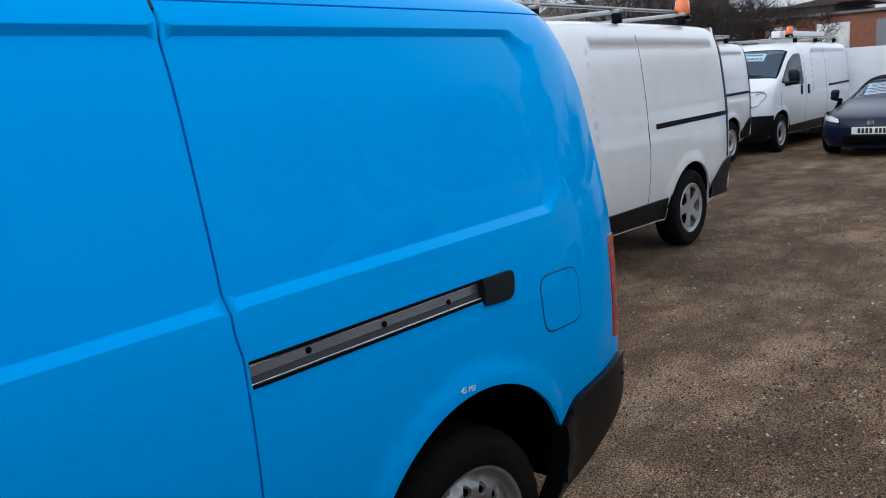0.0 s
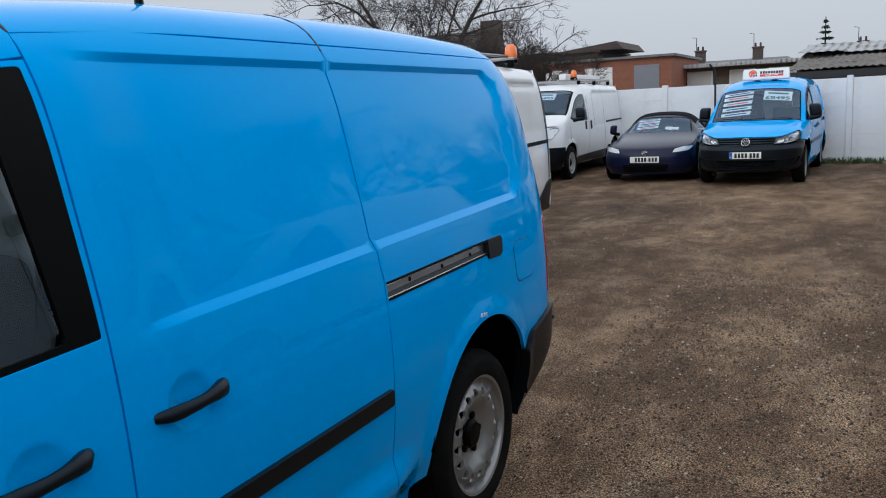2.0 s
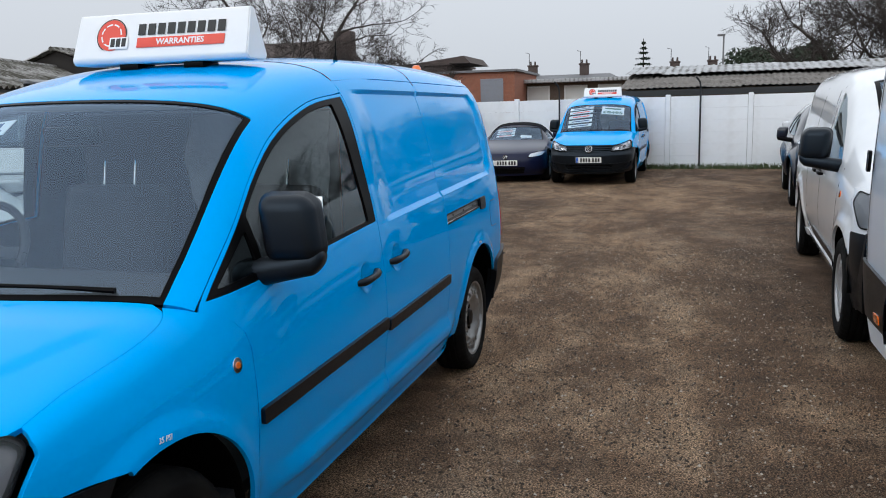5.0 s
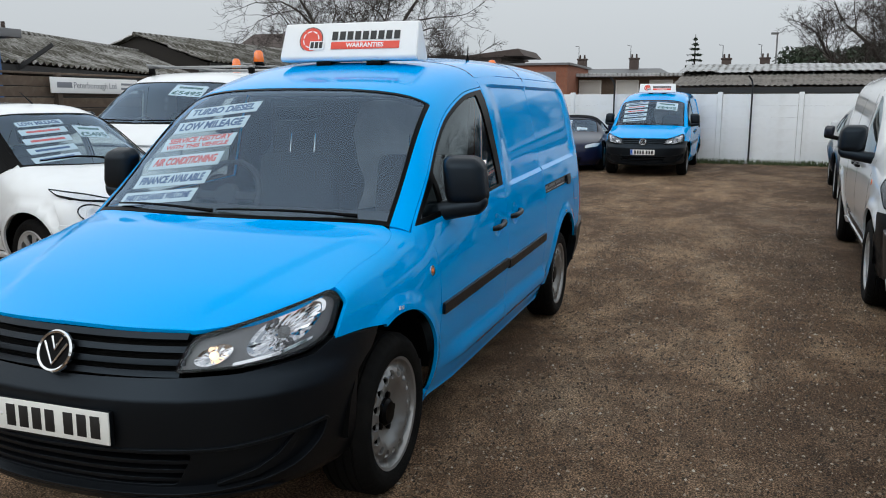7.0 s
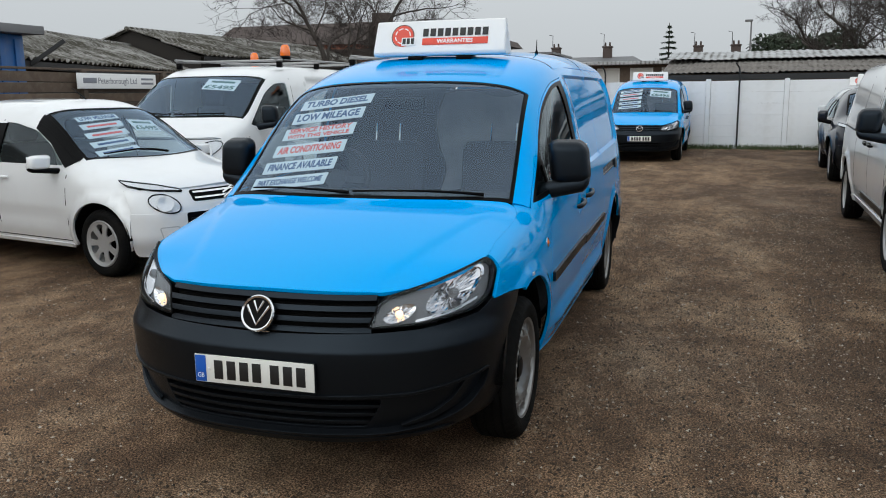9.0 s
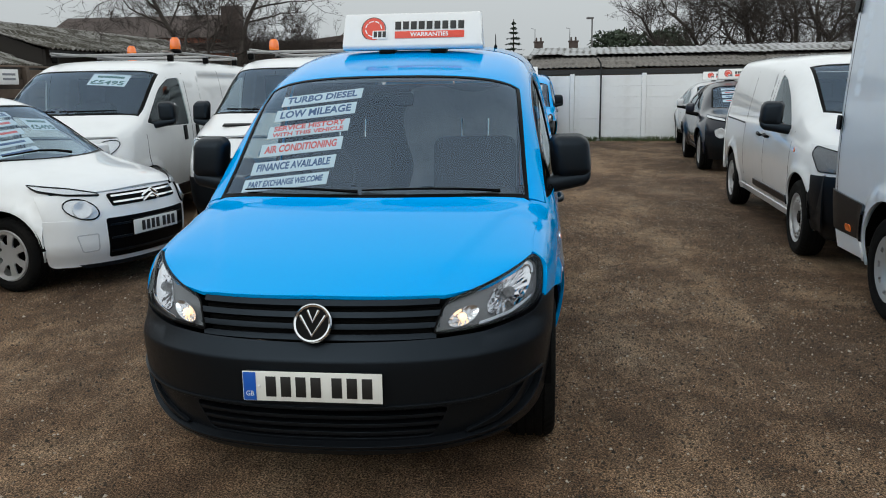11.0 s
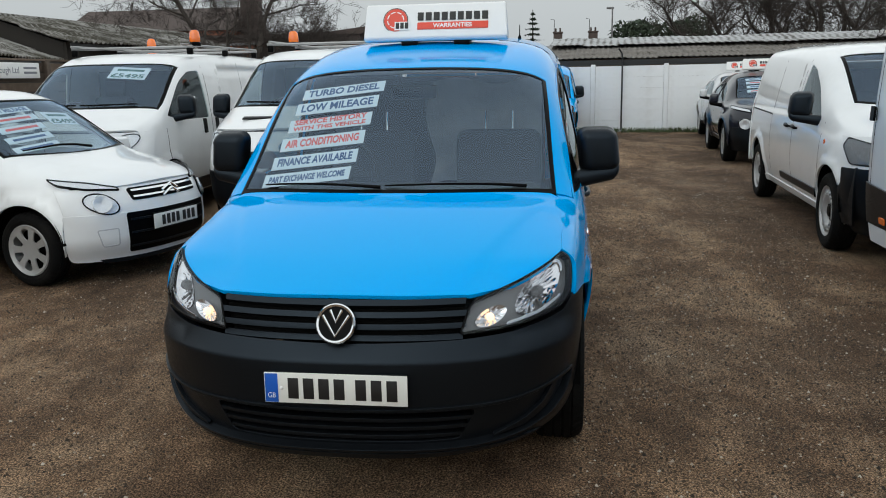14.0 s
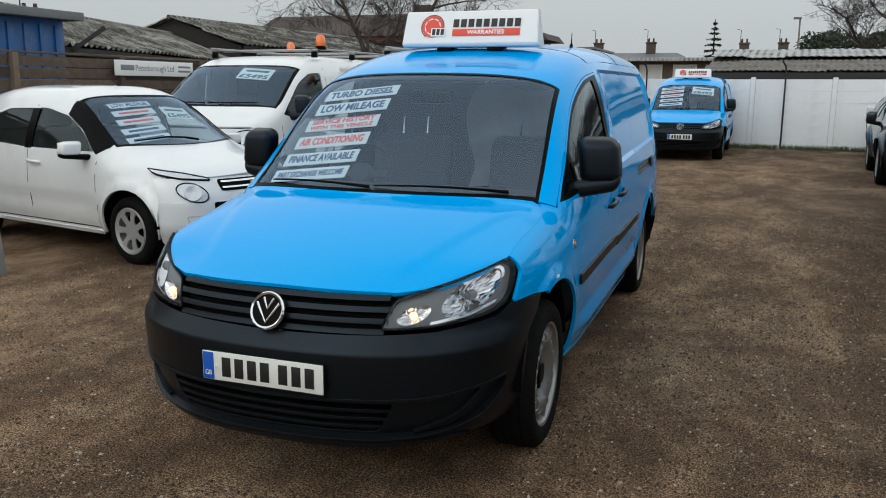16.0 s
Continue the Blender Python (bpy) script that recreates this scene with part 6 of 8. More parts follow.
    for x0, x1 in ((0.60, -0.02), (-0.04, -0.60)):
        pts = [(x, WS_LOW[1] - WS_SAG * (1 - (x / WS_LOW[0]) ** 2) + 0.022 + 0.012 * abs(x - x0)) for x in np.linspace(x0, x1, 7)]
        q, n = B.top(np.array(pts))
        part("wiper", tube_bm([tuple(a + b * (0.006 + 0.012 * math.sin(math.pi * k / 6))) for k, (a, b) in enumerate(zip(q, n))], [0.009, 0.007, 0.006, 0.006, 0.005, 0.005, 0.004], 6), TRIM, van)
    return van


def lamp(van, N, side):
    """A swept-back headlamp: housing, reflectors, lit sidelight and clear lens."""
    pts = ((N.sx(0.415), 0.678), (N.sx(0.452), 0.784), (N.sx(0.60), 0.828), (N.at(-1.90, 0.882), 0.890), (N.at(-1.868, 0.86), 0.862), (N.at(-1.94, 0.765), 0.762), (N.sx(0.76), 0.718), (N.sx(0.60), 0.688))
    loop = rounded([(side * a, b) for a, b in pts], [0.02, 0.03, 0.06, 0.02, 0.03, 0.05, 0.05, 0.05], 4)
    c = np.mean(np.array(loop), 0)
    small = inset(loop, 0.006)
    house = panel("headlamp", N.front, loop, TRIM, van, holes=[small], step=0.04, lift=0.004, depth=0.05, label="clear swept-back headlamp with sidelight lit")

    def oval(cs, cz, a, b, tilt, f=1.0, n=36):
        return [(side * (cs + a * f * math.cos(q)), cz + b * f * math.sin(q) + tilt * a * f * math.cos(q)) for q in np.linspace(0, 2 * math.pi, n, endpoint=False)]

    def bowl(name, shape, lift, deep, rings, flute, seed, label=""):
        """A dished mirror of many small facets."""
        rng = random.Random(seed)
        n = 36
        v, f = [], []
        for i in range(rings + 1):
            g = 1 - 0.9 * i / rings
            p, nn = N.front(np.array(oval(*shape, g, n)))
            for k in range(n):
                low = math.sin(2 * math.pi * k / n) < 0.1
                d = lift + deep * (1 - g * g) + (rng.uniform(-flute, flute) + (flute * 1.6 * (k % 2) if low else flute * (i % 2))) * (0 < i < rings)
                v.append(tuple(p[k] - nn[k] * d))
        for i in range(rings):
            f += [(i * n + k, i * n + (k + 1) % n, (i + 1) * n + (k + 1) % n, (i + 1) * n + k) for k in range(n)]
        f.append(tuple(rings * n + k for k in range(n)))
        me = bpy.data.meshes.new(name)
        me.from_pydata(v, [], f)
        return part(name, me, REFLECTOR, house, label)
    main, little = (0.752, 0.793, 0.118, 0.066, 0.33), (0.535, 0.730, 0.058, 0.030, 0.25)
    panel("lamp_back", N.front, small, LAMP_BACK, house, holes=[oval(*main)], step=0.05, lift=-0.022, depth=0)
    bowl("reflector", main, 0.018, 0.045, 6, 0.0026, 3, "fluted mirror reflector")
    outer, inner = oval(*main, 1.06), oval(*main, 0.97)
    bow = [0, 1, 2, 3, 4, 5, 6, 7, 8, 9]
    panel("reflector_rim", N.front, [outer[k] for k in bow] + [inner[k] for k in reversed(bow)], CHROME, house, step=0.03, lift=-0.012, depth=0.012)
    bowl("side_reflector", little, 0.004, 0.016, 3, 0.002, 8)
    for shape, r, mat, name, out in ((main, 0.020, LAMP_BACK, "bulb_shield", 0.030), (little, 0.014, BULB, "sidelight", 0.010)):
        (p,), (n,) = N.front(np.array([(side * shape[0], shape[1])]))
        at = Matrix.Translation(Vector(p) - Vector(n) * out) @ Vector(n).to_track_quat("-Y", "Z").to_matrix().to_4x4()
        part(name, lathe_bm([(0.001, -r * 0.8), (r * 0.7, -r * 0.6), (r, 0), (r, r), (0.001, r * 1.2)], 14, "Y"), mat, house, m=at)
    ledge = rounded([(side * a, b) for a, b in ((0.60, 0.694), (0.74, 0.716), (0.86, 0.752), (0.86, 0.760), (0.74, 0.727), (0.60, 0.704))], 0.003, 2)
    panel("lamp_ledge", N.front, ledge, REFLECTOR, house, step=0.03, lift=-0.010, depth=0.01)
    lens = panel("lamp_lens", N.front, [tuple(c + (np.array(p) - c) * 0.985) for p in loop], LENS, house, step=0.05, lift=0.005, depth=0)
    lens.visible_shadow = False


HERO = blue_van(pose(-2.189, -0.09, 0, 0, 0, -0.72), "sky blue long panel van with black bumper and roof sign")
roof_sign(HERO.matrix_world @ pose(0.04, -0.17, 1.728))

# ---- the other vehicles ----
def tail_surface(nose):
    def surf(p):
        q, n = nose.front(p)
        return q * (1, -1, 1), n * (1, -1, 1)
    return surf


def vehicle(at, name, label, category, group, body, nose, tail, paint, axles, wheel_r, arch_r, track, rim, style, screen, edge, windows,
            bumper, hood_z, seams=(), lamps=None, grille=None, skirts=(), plate_z=0.5, face=HUBCAP, roof_paint=None, rear_screen=None, tyre_w=0.2,
            bumper_mat=None, tail_z=(0.3, 1.6), interior=True, sill=0.24, plate_w=0.52, glass_mat=None, lamp_mat=None):
    """A parked vehicle out of its skin, nose and tail. screen: (half width low, y low, half width top, y top, sag low, sag top).
    edge: (y, z) of the line where flank and top meet. windows: outlines in y, z. bumper: (z low, z top)."""
    car = thing(name, at, label, category, group)
    gm = glass_mat or GLASS
    fa, ra = axles
    ez = curve(*edge)
    y0, y1 = edge[0][0], edge[-1][0]
    ys = np.linspace(y0, y1, 44)
    line = [(y, float(ez(y))) for y in ys]
    arches = [arc(c, wheel_r + 0.015, arch_r, 0, 354, 59) for c in axles]
    for side in (1, -1):
        low = [(y0, sill + 0.12)] + arc(fa, wheel_r + 0.015, arch_r, 190, -10, 24) + arc(ra, wheel_r + 0.015, arch_r, 190, -10, 24) + [(y1, sill + 0.12)]
        flank = panel("body_side", body.side, low + list(reversed(line)), paint, car, holes=windows, step=0.06, side=side, depth=0.02)
        for w in windows:
            g = panel("side_window", body.side, w, glass_mat or SIDE_GLASS, car, step=0.12, lift=-0.008, depth=0, side=side)
            g.visible_shadow = False
        for a, b, c, d in seams:
            L = math.hypot(c - a, d - b)
            nx, nz = -(d - b) / L * 0.003, (c - a) / L * 0.003
            panel("door_gap", body.side, [(a - nx, b - nz), (c - nx, d - nz), (c + nx, d + nz), (a + nx, b + nz)], DARK, flank, step=0.12, lift=0.0012, depth=0.001, side=side)
        for outline, mat, lift, nm in skirts:
            panel(nm, body.side, outline, mat, car, step=0.07, lift=lift, depth=0.015, side=side)
        for c in axles:
            arch_liner(car, c, wheel_r + 0.015, arch_r + 0.01, track + tyre_w / 2, side, 0.28)
            wheel(car, side * track, c, wheel_r, tyre_w, rim, style, side, face)
    top = [(x, y) for x, y, _ in body._side(np.array(line))]
    wl, yl, wt, yt, sl, st = screen
    hole = [(wl + (wt - wl) * f, yl + (yt - yl) * f) for f in np.linspace(0, 1, 10)]
    hole += [(x, yt - st * (1 - (x / wt) ** 2)) for x in np.linspace(wt, -wt, 13)[1:-1]]
    hole += [(-(wt + (wl - wt) * f), yt + (yl - yt) * f) for f in np.linspace(0, 1, 10)]
    hole += [(x, yl - sl * (1 - (x / wl) ** 2)) for x in np.linspace(-wl, wl, 13)[1:-1]]
    front = [(p[0], p[1]) for p in nose.place(np.array([(q, hood_z) for q in np.linspace(-nose.sx(abs(top[0][0]) * 0.9), nose.sx(abs(top[0][0]) * 0.9), 17)]))]
    front = [(x, max(y, nose.y0 + 0.02)) for x, y in front]
    holes = [hole] + ([rear_screen] if rear_screen else [])
    run = body.unroll_side(line)
    panel("body_top", body.skin, [(y, -v) for y, v in reversed(run)] + body.unroll_top(front) + run, roof_paint or paint, car, holes=[body.unroll_top(resample(h, 0.05)) for h in holes], step=0.07, depth=0.02)
    pane = panel("windscreen", body.top, hole, gm, car, step=0.12, lift=-0.006, depth=0)
    pane.visible_shadow = False
    c = np.mean(np.array(hole), 0)
    panel("screen_surround", body.top, hole, TRIM, car, holes=[[tuple(c + (np.array(p) - c) * (0.955, 0.93)) for p in hole]], step=0.08, lift=-0.003, depth=0.004)
    if rear_screen:
        panel("rear_window", body.top, rear_screen, gm, car, step=0.12, lift=-0.006, depth=0).visible_shadow = False
    # nose
    s_end = nose.sy((fa - arch_r) - nose.y0) if (fa - arch_r) - nose.y0 < nose.deep else nose.s[-1]
    zb0, zb1 = bumper
    wide = min(s_end, nose.s[-1] * 0.995)
    loop = [(-wide * 0.97, zb0), (wide * 0.97, zb0), (wide, zb0 + 0.12), (wide, zb1), (-wide, zb1), (-wide, zb0 + 0.12)]
    fb = panel("front_bumper", nose.front, rounded(loop, [0.05, 0.05, 0.05, 0.02, 0.02, 0.05], 4), bumper_mat or paint, car, step=0.06, lift=0.006, depth=0.04)
    panel("front_panel", nose.front, [(-wide * 0.99, zb1 - 0.02), (wide * 0.99, zb1 - 0.02), (wide * 0.98, hood_z + 0.01), (-wide * 0.98, hood_z + 0.01)], paint, car, step=0.06, depth=0.02)
    if grille:
        for x, z0, z1, mat, bars, *bar in grille:
            gr = panel("grille", nose.front, rounded([(-nose.sx(x), z0), (nose.sx(x), z0), (nose.sx(x * 1.03), z1), (-nose.sx(x * 1.03), z1)], 0.02, 3), mat, car, step=0.07, lift=0.010, depth=0.02)
            for k in range(bars):
                z = z0 + (z1 - z0) * (k + 0.5) / bars
                panel("grille_bar", nose.front, [(-nose.sx(x) * 0.97, z - 0.006), (nose.sx(x) * 0.97, z - 0.006), (nose.sx(x) * 0.97, z + 0.006), (-nose.sx(x) * 0.97, z + 0.006)], bar[0] if bar else (TRIM if mat is not TRIM else PLASTIC), gr, step=0.08, lift=0.018, depth=0.012)
    for side in (1, -1):
        for poly in lamps or ():
            pts = [(side * (nose.sx(x) if back is None else nose.sy(back)), z) for x, back, z in poly]
            pts = rounded(pts, 0.03, 4)
            cc = np.mean(np.array(pts), 0)
            hl = panel("headlamp", nose.front, pts, TRIM, car, holes=[inset(pts, 0.007)], step=0.05, lift=0.012, depth=0.03)
            facet(panel("lamp_back", nose.front, pts, lamp_mat or LAMP_CLEAR, hl, step=0.03, lift=0.0085, depth=0), 0.002)
            (p,), (nn,) = nose.front(np.array([cc]))
            r = 0.5 * min(np.ptp(np.array(pts)[:, 0]), np.ptp(np.array(pts)[:, 1]))
            if np.ptp(np.array(pts)[:, 0]) < 2.4 * np.ptp(np.array(pts)[:, 1]):
                part("reflector", lathe_bm([(0.001, 0.0), (r * 0.5, -0.004), (r * 0.8, -0.012), (r * 0.86, -0.012), (r * 0.9, 0.0)], 24, "Y", caps=False), LAMP_CLEAR, hl, m=Matrix.Translation(Vector(p) + Vector(nn) * 0.01) @ Vector(nn).to_track_quat("-Y", "Z").to_matrix().to_4x4())
            panel("lamp_lens", nose.front, pts, LENS, hl, step=0.06, lift=0.026, depth=0).visible_shadow = False
    if plate_z:
        number_plate(car, pose(0, nose.y0 - 0.018, plate_z), plate_w, band=False)
        part("plate_holder", box_bm(0.5, 0.03, 0.125, 0.006), TRIM, car, m=pose(0, nose.y0 - 0.0, plate_z))
    back = tail_surface(tail)
    tw = tail.s[-1] * 0.98
    panel("tail_panel", back, [(-tw, tail_z[0]), (tw, tail_z[0]), (tw * 0.90, tail_z[1]), (-tw * 0.90, tail_z[1])], paint, car, step=0.1, depth=0.02)
    part("underbody", box_bm(track * 1.7, y1 - y0 - 0.3, 0.1, 0.03), DARK, car, m=pose(0, (y0 + y1) / 2, sill + 0.06))
    if interior:
        zc = float(body.f[3](yl - sl)) - 0.16
        part("dashboard", box_bm(wl * 1.85, 0.5, 0.26, 0.07, seg=3), DASH, car, m=pose(0, yl + 0.12, zc))
        ys0 = yt + 0.35
        for x in (-wt * 0.55, wt * 0.55):
            seat(car, x, ys0, zc - 0.42)
        steering_wheel(car, -wt * 0.55, yl + 0.42, zc + 0.06)
        part("cabin_floor", box_bm(track * 1.8, 2.2, 0.04), DASH, car, m=pose(0, ys0, sill + 0.2))
    return car


def bulkhead(car, y, w, z0, z1):
    return part("bulkhead", box_bm(w, 0.03, z1 - z0, 0.01), DASH, car, m=pose(0, y, (z0 + z1) / 2))


# mid-size white vans
def trafic_relief(y, z):
    d = rounded_box_gap(y, z, 0.05, 2.2, 0.98, 1.72, 0.08)
    out = -0.008 * smooth_step(0.008, -0.008, d)
    for c in (-1.55, 1.55):
        g = np.hypot(y - c, z - 0.345) - 0.38
        out = out + 0.02 * smooth_step(0.09, 0.01, g)
    return out


MID_BODY = Body(
    zb=((-2.4, 0.26), (2.4, 0.26)),
    zw=((-2.5, 0.76), (-1.8, 1.0), (-0.9, 1.05), (2.4, 1.05)),
    zr=((-2.5, 0.94), (-2.25, 1.08), (-1.75, 1.24), (-0.9, 1.74), (-0.5, 1.84), (0.2, 1.87), (2.3, 1.85), (2.44, 1.8)),
    zt=((-2.5, 0.95), (-2.25, 1.09), (-1.75, 1.265), (-0.9, 1.79), (-0.5, 1.89), (0.2, 1.92), (2.3, 1.90), (2.44, 1.85)),
    wb=((-2.4, 0.86), (2.4, 0.86)),
    ww=((-2.5, 0.84), (-2.0, 0.92), (-1.5, 0.955), (2.1, 0.955), (2.36, 0.93), (2.44, 0.88)),
    wr=((-2.5, 0.78), (-1.75, 0.87), (-0.9, 0.82), (0.0, 0.84), (2.2, 0.84), (2.44, 0.79)),
    bow=((-2.5, 0.26), (-2.25, 0.22), (-1.75, 0.22), (-0.9, 0.14), (-0.3, 0.0), (2.4, 0.0)), crown=0.8, lean=0.5, relief=trafic_relief)
MID_NOSE = Nose(width=((0.22, 0.84), (0.4, 0.93), (0.7, 0.95), (1.1, 0.93)), yf=((0.22, -2.36), (0.4, -2.39), (0.65, -2.39), (0.85, -2.35), (1.0, -2.28), (1.2, -2.12)), deep=0.6, power=2.6)
MID_TAIL = Nose(width=((0.25, 0.93), (1.0, 0.95), (1.6, 0.88), (1.9, 0.83)), yf=((0.25, -2.40), (1.0, -2.40), (1.9, -2.36)), deep=0.08, power=4)
MID_WINDOW = rounded([(-1.47, 1.19), (-0.98, 1.565), (-0.72, 1.672), (-0.47, 1.685), (-0.42, 1.13), (-1.2, 1.13)], [0.03, 0.1, 0.06, 0.05, 0.03, 0.05], 5)


def white_van(at, label, plate_z=0.0, wheels="five"):
    van = vehicle(at, "panel_van", label, "van", "parked vans", MID_BODY, MID_NOSE, MID_TAIL, WHITE, (-1.55, 1.55), 0.33, 0.385, 0.845, 0.205, wheels,
                  screen=(0.835, -1.52, 0.765, -0.82, 0.20, 0.13),
                  edge=((-2.02, 1.06), (-1.75, 1.15), (-1.5, 1.27), (-0.8, 1.66), (-0.45, 1.76), (0.2, 1.79), (2.3, 1.77)),
                  windows=[MID_WINDOW], bumper=(0.22, 0.66), hood_z=1.04, bumper_mat=PLASTIC,
                  seams=((-0.36, 0.34, -0.36, 1.74), (-1.56, 0.62, -1.56, 1.06), (0.82, 0.34, 0.82, 1.78)),
                  lamps=[[(0.695 + 0.165 * math.cos(a), None, 0.915 + 0.095 * math.sin(a) + 0.075 * math.cos(a)) for a in np.linspace(0, 6.283, 14, endpoint=False)]],
                  grille=[(0.34, 0.36, 0.52, DARK, 3), (0.42, 0.70, 0.86, PLASTIC, 3)],
                  skirts=[([(-1.14, 0.30), (1.14, 0.30), (1.14, 0.47), (-1.14, 0.43)], PLASTIC, 0.012, "side_moulding"),
                          ([(0.95, 1.045), (2.36, 1.08), (2.36, 1.115), (0.95, 1.085)], TRIM, 0.006, "door_rail"),
                          (rounded([(-0.62, 0.95), (-0.54, 0.95), (-0.54, 1.12), (-0.62, 1.12)], 0.02, 3), TRIM, 0.012, "door_handle"),
                          (rounded([(-0.26, 0.95), (-0.18, 0.95), (-0.18, 1.12), (-0.26, 1.12)], 0.02, 3), TRIM, 0.012, "door_handle"),
                          ([(1.96, 0.36), (2.38, 0.36), (2.38, 0.70), (2.2, 0.66), (1.97, 0.48)], PLASTIC, 0.02, "rear_bumper"),
                          ([(2.30, 0.70), (2.375, 0.70), (2.36, 1.80), (2.29, 1.78)], TRIM, 0.004, "rear_pillar_trim")],
                  plate_z=plate_z, tail_z=(0.4, 1.86), sill=0.26)
    bulkhead(van, 0.1, 1.5, 0.4, 1.7)
    part("bonnet_vent", box_bm(0.42, 0.07, 0.012, 0.004), TRIM, van, m=pose(-0.33, -1.98, 1.175, 18, 0, 0))
    emblem(van, pose(0, -2.38, 0.90, -12, 0, 0), 0.05)
    for side in (1, -1):
        door_mirror(van, pose(side * 1.05, -1.28, 1.29, 0, 0, side * 8), side, 1.0)
    for x0, x1 in ((0.6, 0.0), (-0.05, -0.65)):
        q, n = MID_BODY.top(np.array([(x, -1.52 - 0.20 * (1 - (x / 0.8) ** 2) + 0.06) for x in np.linspace(x0, x1, 6)]))
        part("wiper", tube_bm([tuple(a + b * 0.012) for a, b in zip(q, n)], 0.009, 6), TRIM, van)
    return van


def roof_bars(at, label, ladder=False):
    rack = thing("roof_rack", at, label, "roof rack", "roof racks")
    for y in (-0.6, 0.5, 1.6):
        part("crossbar", box_bm(1.56, 0.05, 0.03, 0.006, at=(0, y, 0.07)), GALV, rack)
        for s in (-1, 1):
            part("foot", box_bm(0.07, 0.06, 0.08, 0.012, at=(s * 0.74, y, 0.02)), TRIM, rack)
    for s in (-1, 1):
        part("side_rail", tube_bm([(s * 0.7, -0.75, 0.095), (s * 0.7, 1.8, 0.095)], 0.014, 8), GALV, rack)
    if ladder:
        part("pipe_tube", box_bm(0.16, 2.5, 0.12, 0.02, at=(0.42, 0.55, 0.15)), SIGN_WHITE, rack)
    return rack


def beacon(at):
    b = thing("beacon", at, "amber rotating beacon with black base", "beacon", "beacons")
    part("base", lathe_bm([(0.001, 0), (0.07, 0), (0.075, 0.03), (0.06, 0.05), (0.001, 0.05)], 24, "Z"), TRIM, b)
    part("dome", lathe_bm([(0.062, 0.05), (0.066, 0.09), (0.058, 0.16), (0.035, 0.19), (0.001, 0.195)], 24, "Z"), AMBER, b)
    return b


def windscreen_card(at, lines, w, h, label, colour=CARD_BLUE, back=CARD_PALE):
    card = thing("price_card", at, label, "card", "windscreen cards")
    part("sheet", box_bm(w, 0.003, h, 0.0008), back, card)
    n = len(lines)
    for k, (txt, size) in enumerate(lines):
        z = h * (0.5 - (k + 0.5) / n)
        if txt:
            put_text(card, txt, colour, pose(0, -0.0022, z), size, w * 0.88, bold=size * 0.026)
        else:
            part("print_bar", box_bm(w * 0.72, 0.0012, h / n * 0.34, 0.0003), colour, card, m=pose(0, -0.0018, z))
    return card


def on_screen(car, body, x, y, inward=0.025):
    """The pose of a card that lies against a windscreen from within."""
    (p,), (n,) = body.top(np.array([(x, y)]))
    (q,), _ = body.top(np.array([(x, y + 0.05)]))
    p, n, up = Vector(p), Vector(n), (Vector(q) - Vector(p)).normalized()
    right = up.cross(n).normalized()
    m = Matrix((right, -n, up)).transposed().to_4x4()
    return car.matrix_world @ Matrix.Translation(p - n * inward) @ m


TR1 = white_van(pose(-6.58, 5.12, 0, 0, 0, 0), "white panel van with price card and roof rack near the fence", 0.0)
TR2 = white_van(pose(-4.10, 5.15, 0, 0, 0, 0), "white panel van with roof bars parked behind the blue van", 0.0)
TR3 = white_van(pose(-6.35, 11.35, 0, 0, 0, 0), "white panel van parked nose to tail in the row", 0.0, "steel")
TR4 = white_van(pose(-6.25, 16.35, 0, 0, 0, 0), "white panel van with ladder rack beside the far wall", 0.0, "steel")
for v, ladder in ((TR1, False), (TR2, False), (TR3, False), (TR4, True)):
    roof_bars(v.matrix_world @ pose(0, 0.2, 1.895), "aluminium roof bars on black feet", ladder)
for x, y, z in ((-5.86, 4.93, 1.98), (-7.25, 6.6, 1.98), (-4.85, 5.7, 1.98), (-3.38, 7.0, 1.92), (-5.6, 15.9, 1.98)):
    beacon(pose(x, y, z))
windscreen_card(on_screen(TR1, MID_BODY, 0.3, -1.10), [("", 0.05), ("£5495", 0.11)], 0.44, 0.24, "pale price card in the windscreen", CARD_GREEN)
windscreen_card(on_screen(TR4, MID_BODY, 0.25, -1.12), [("", 0.05), ("£6495", 0.11)], 0.44, 0.24, "pale price card in the windscreen", CARD_GREEN)

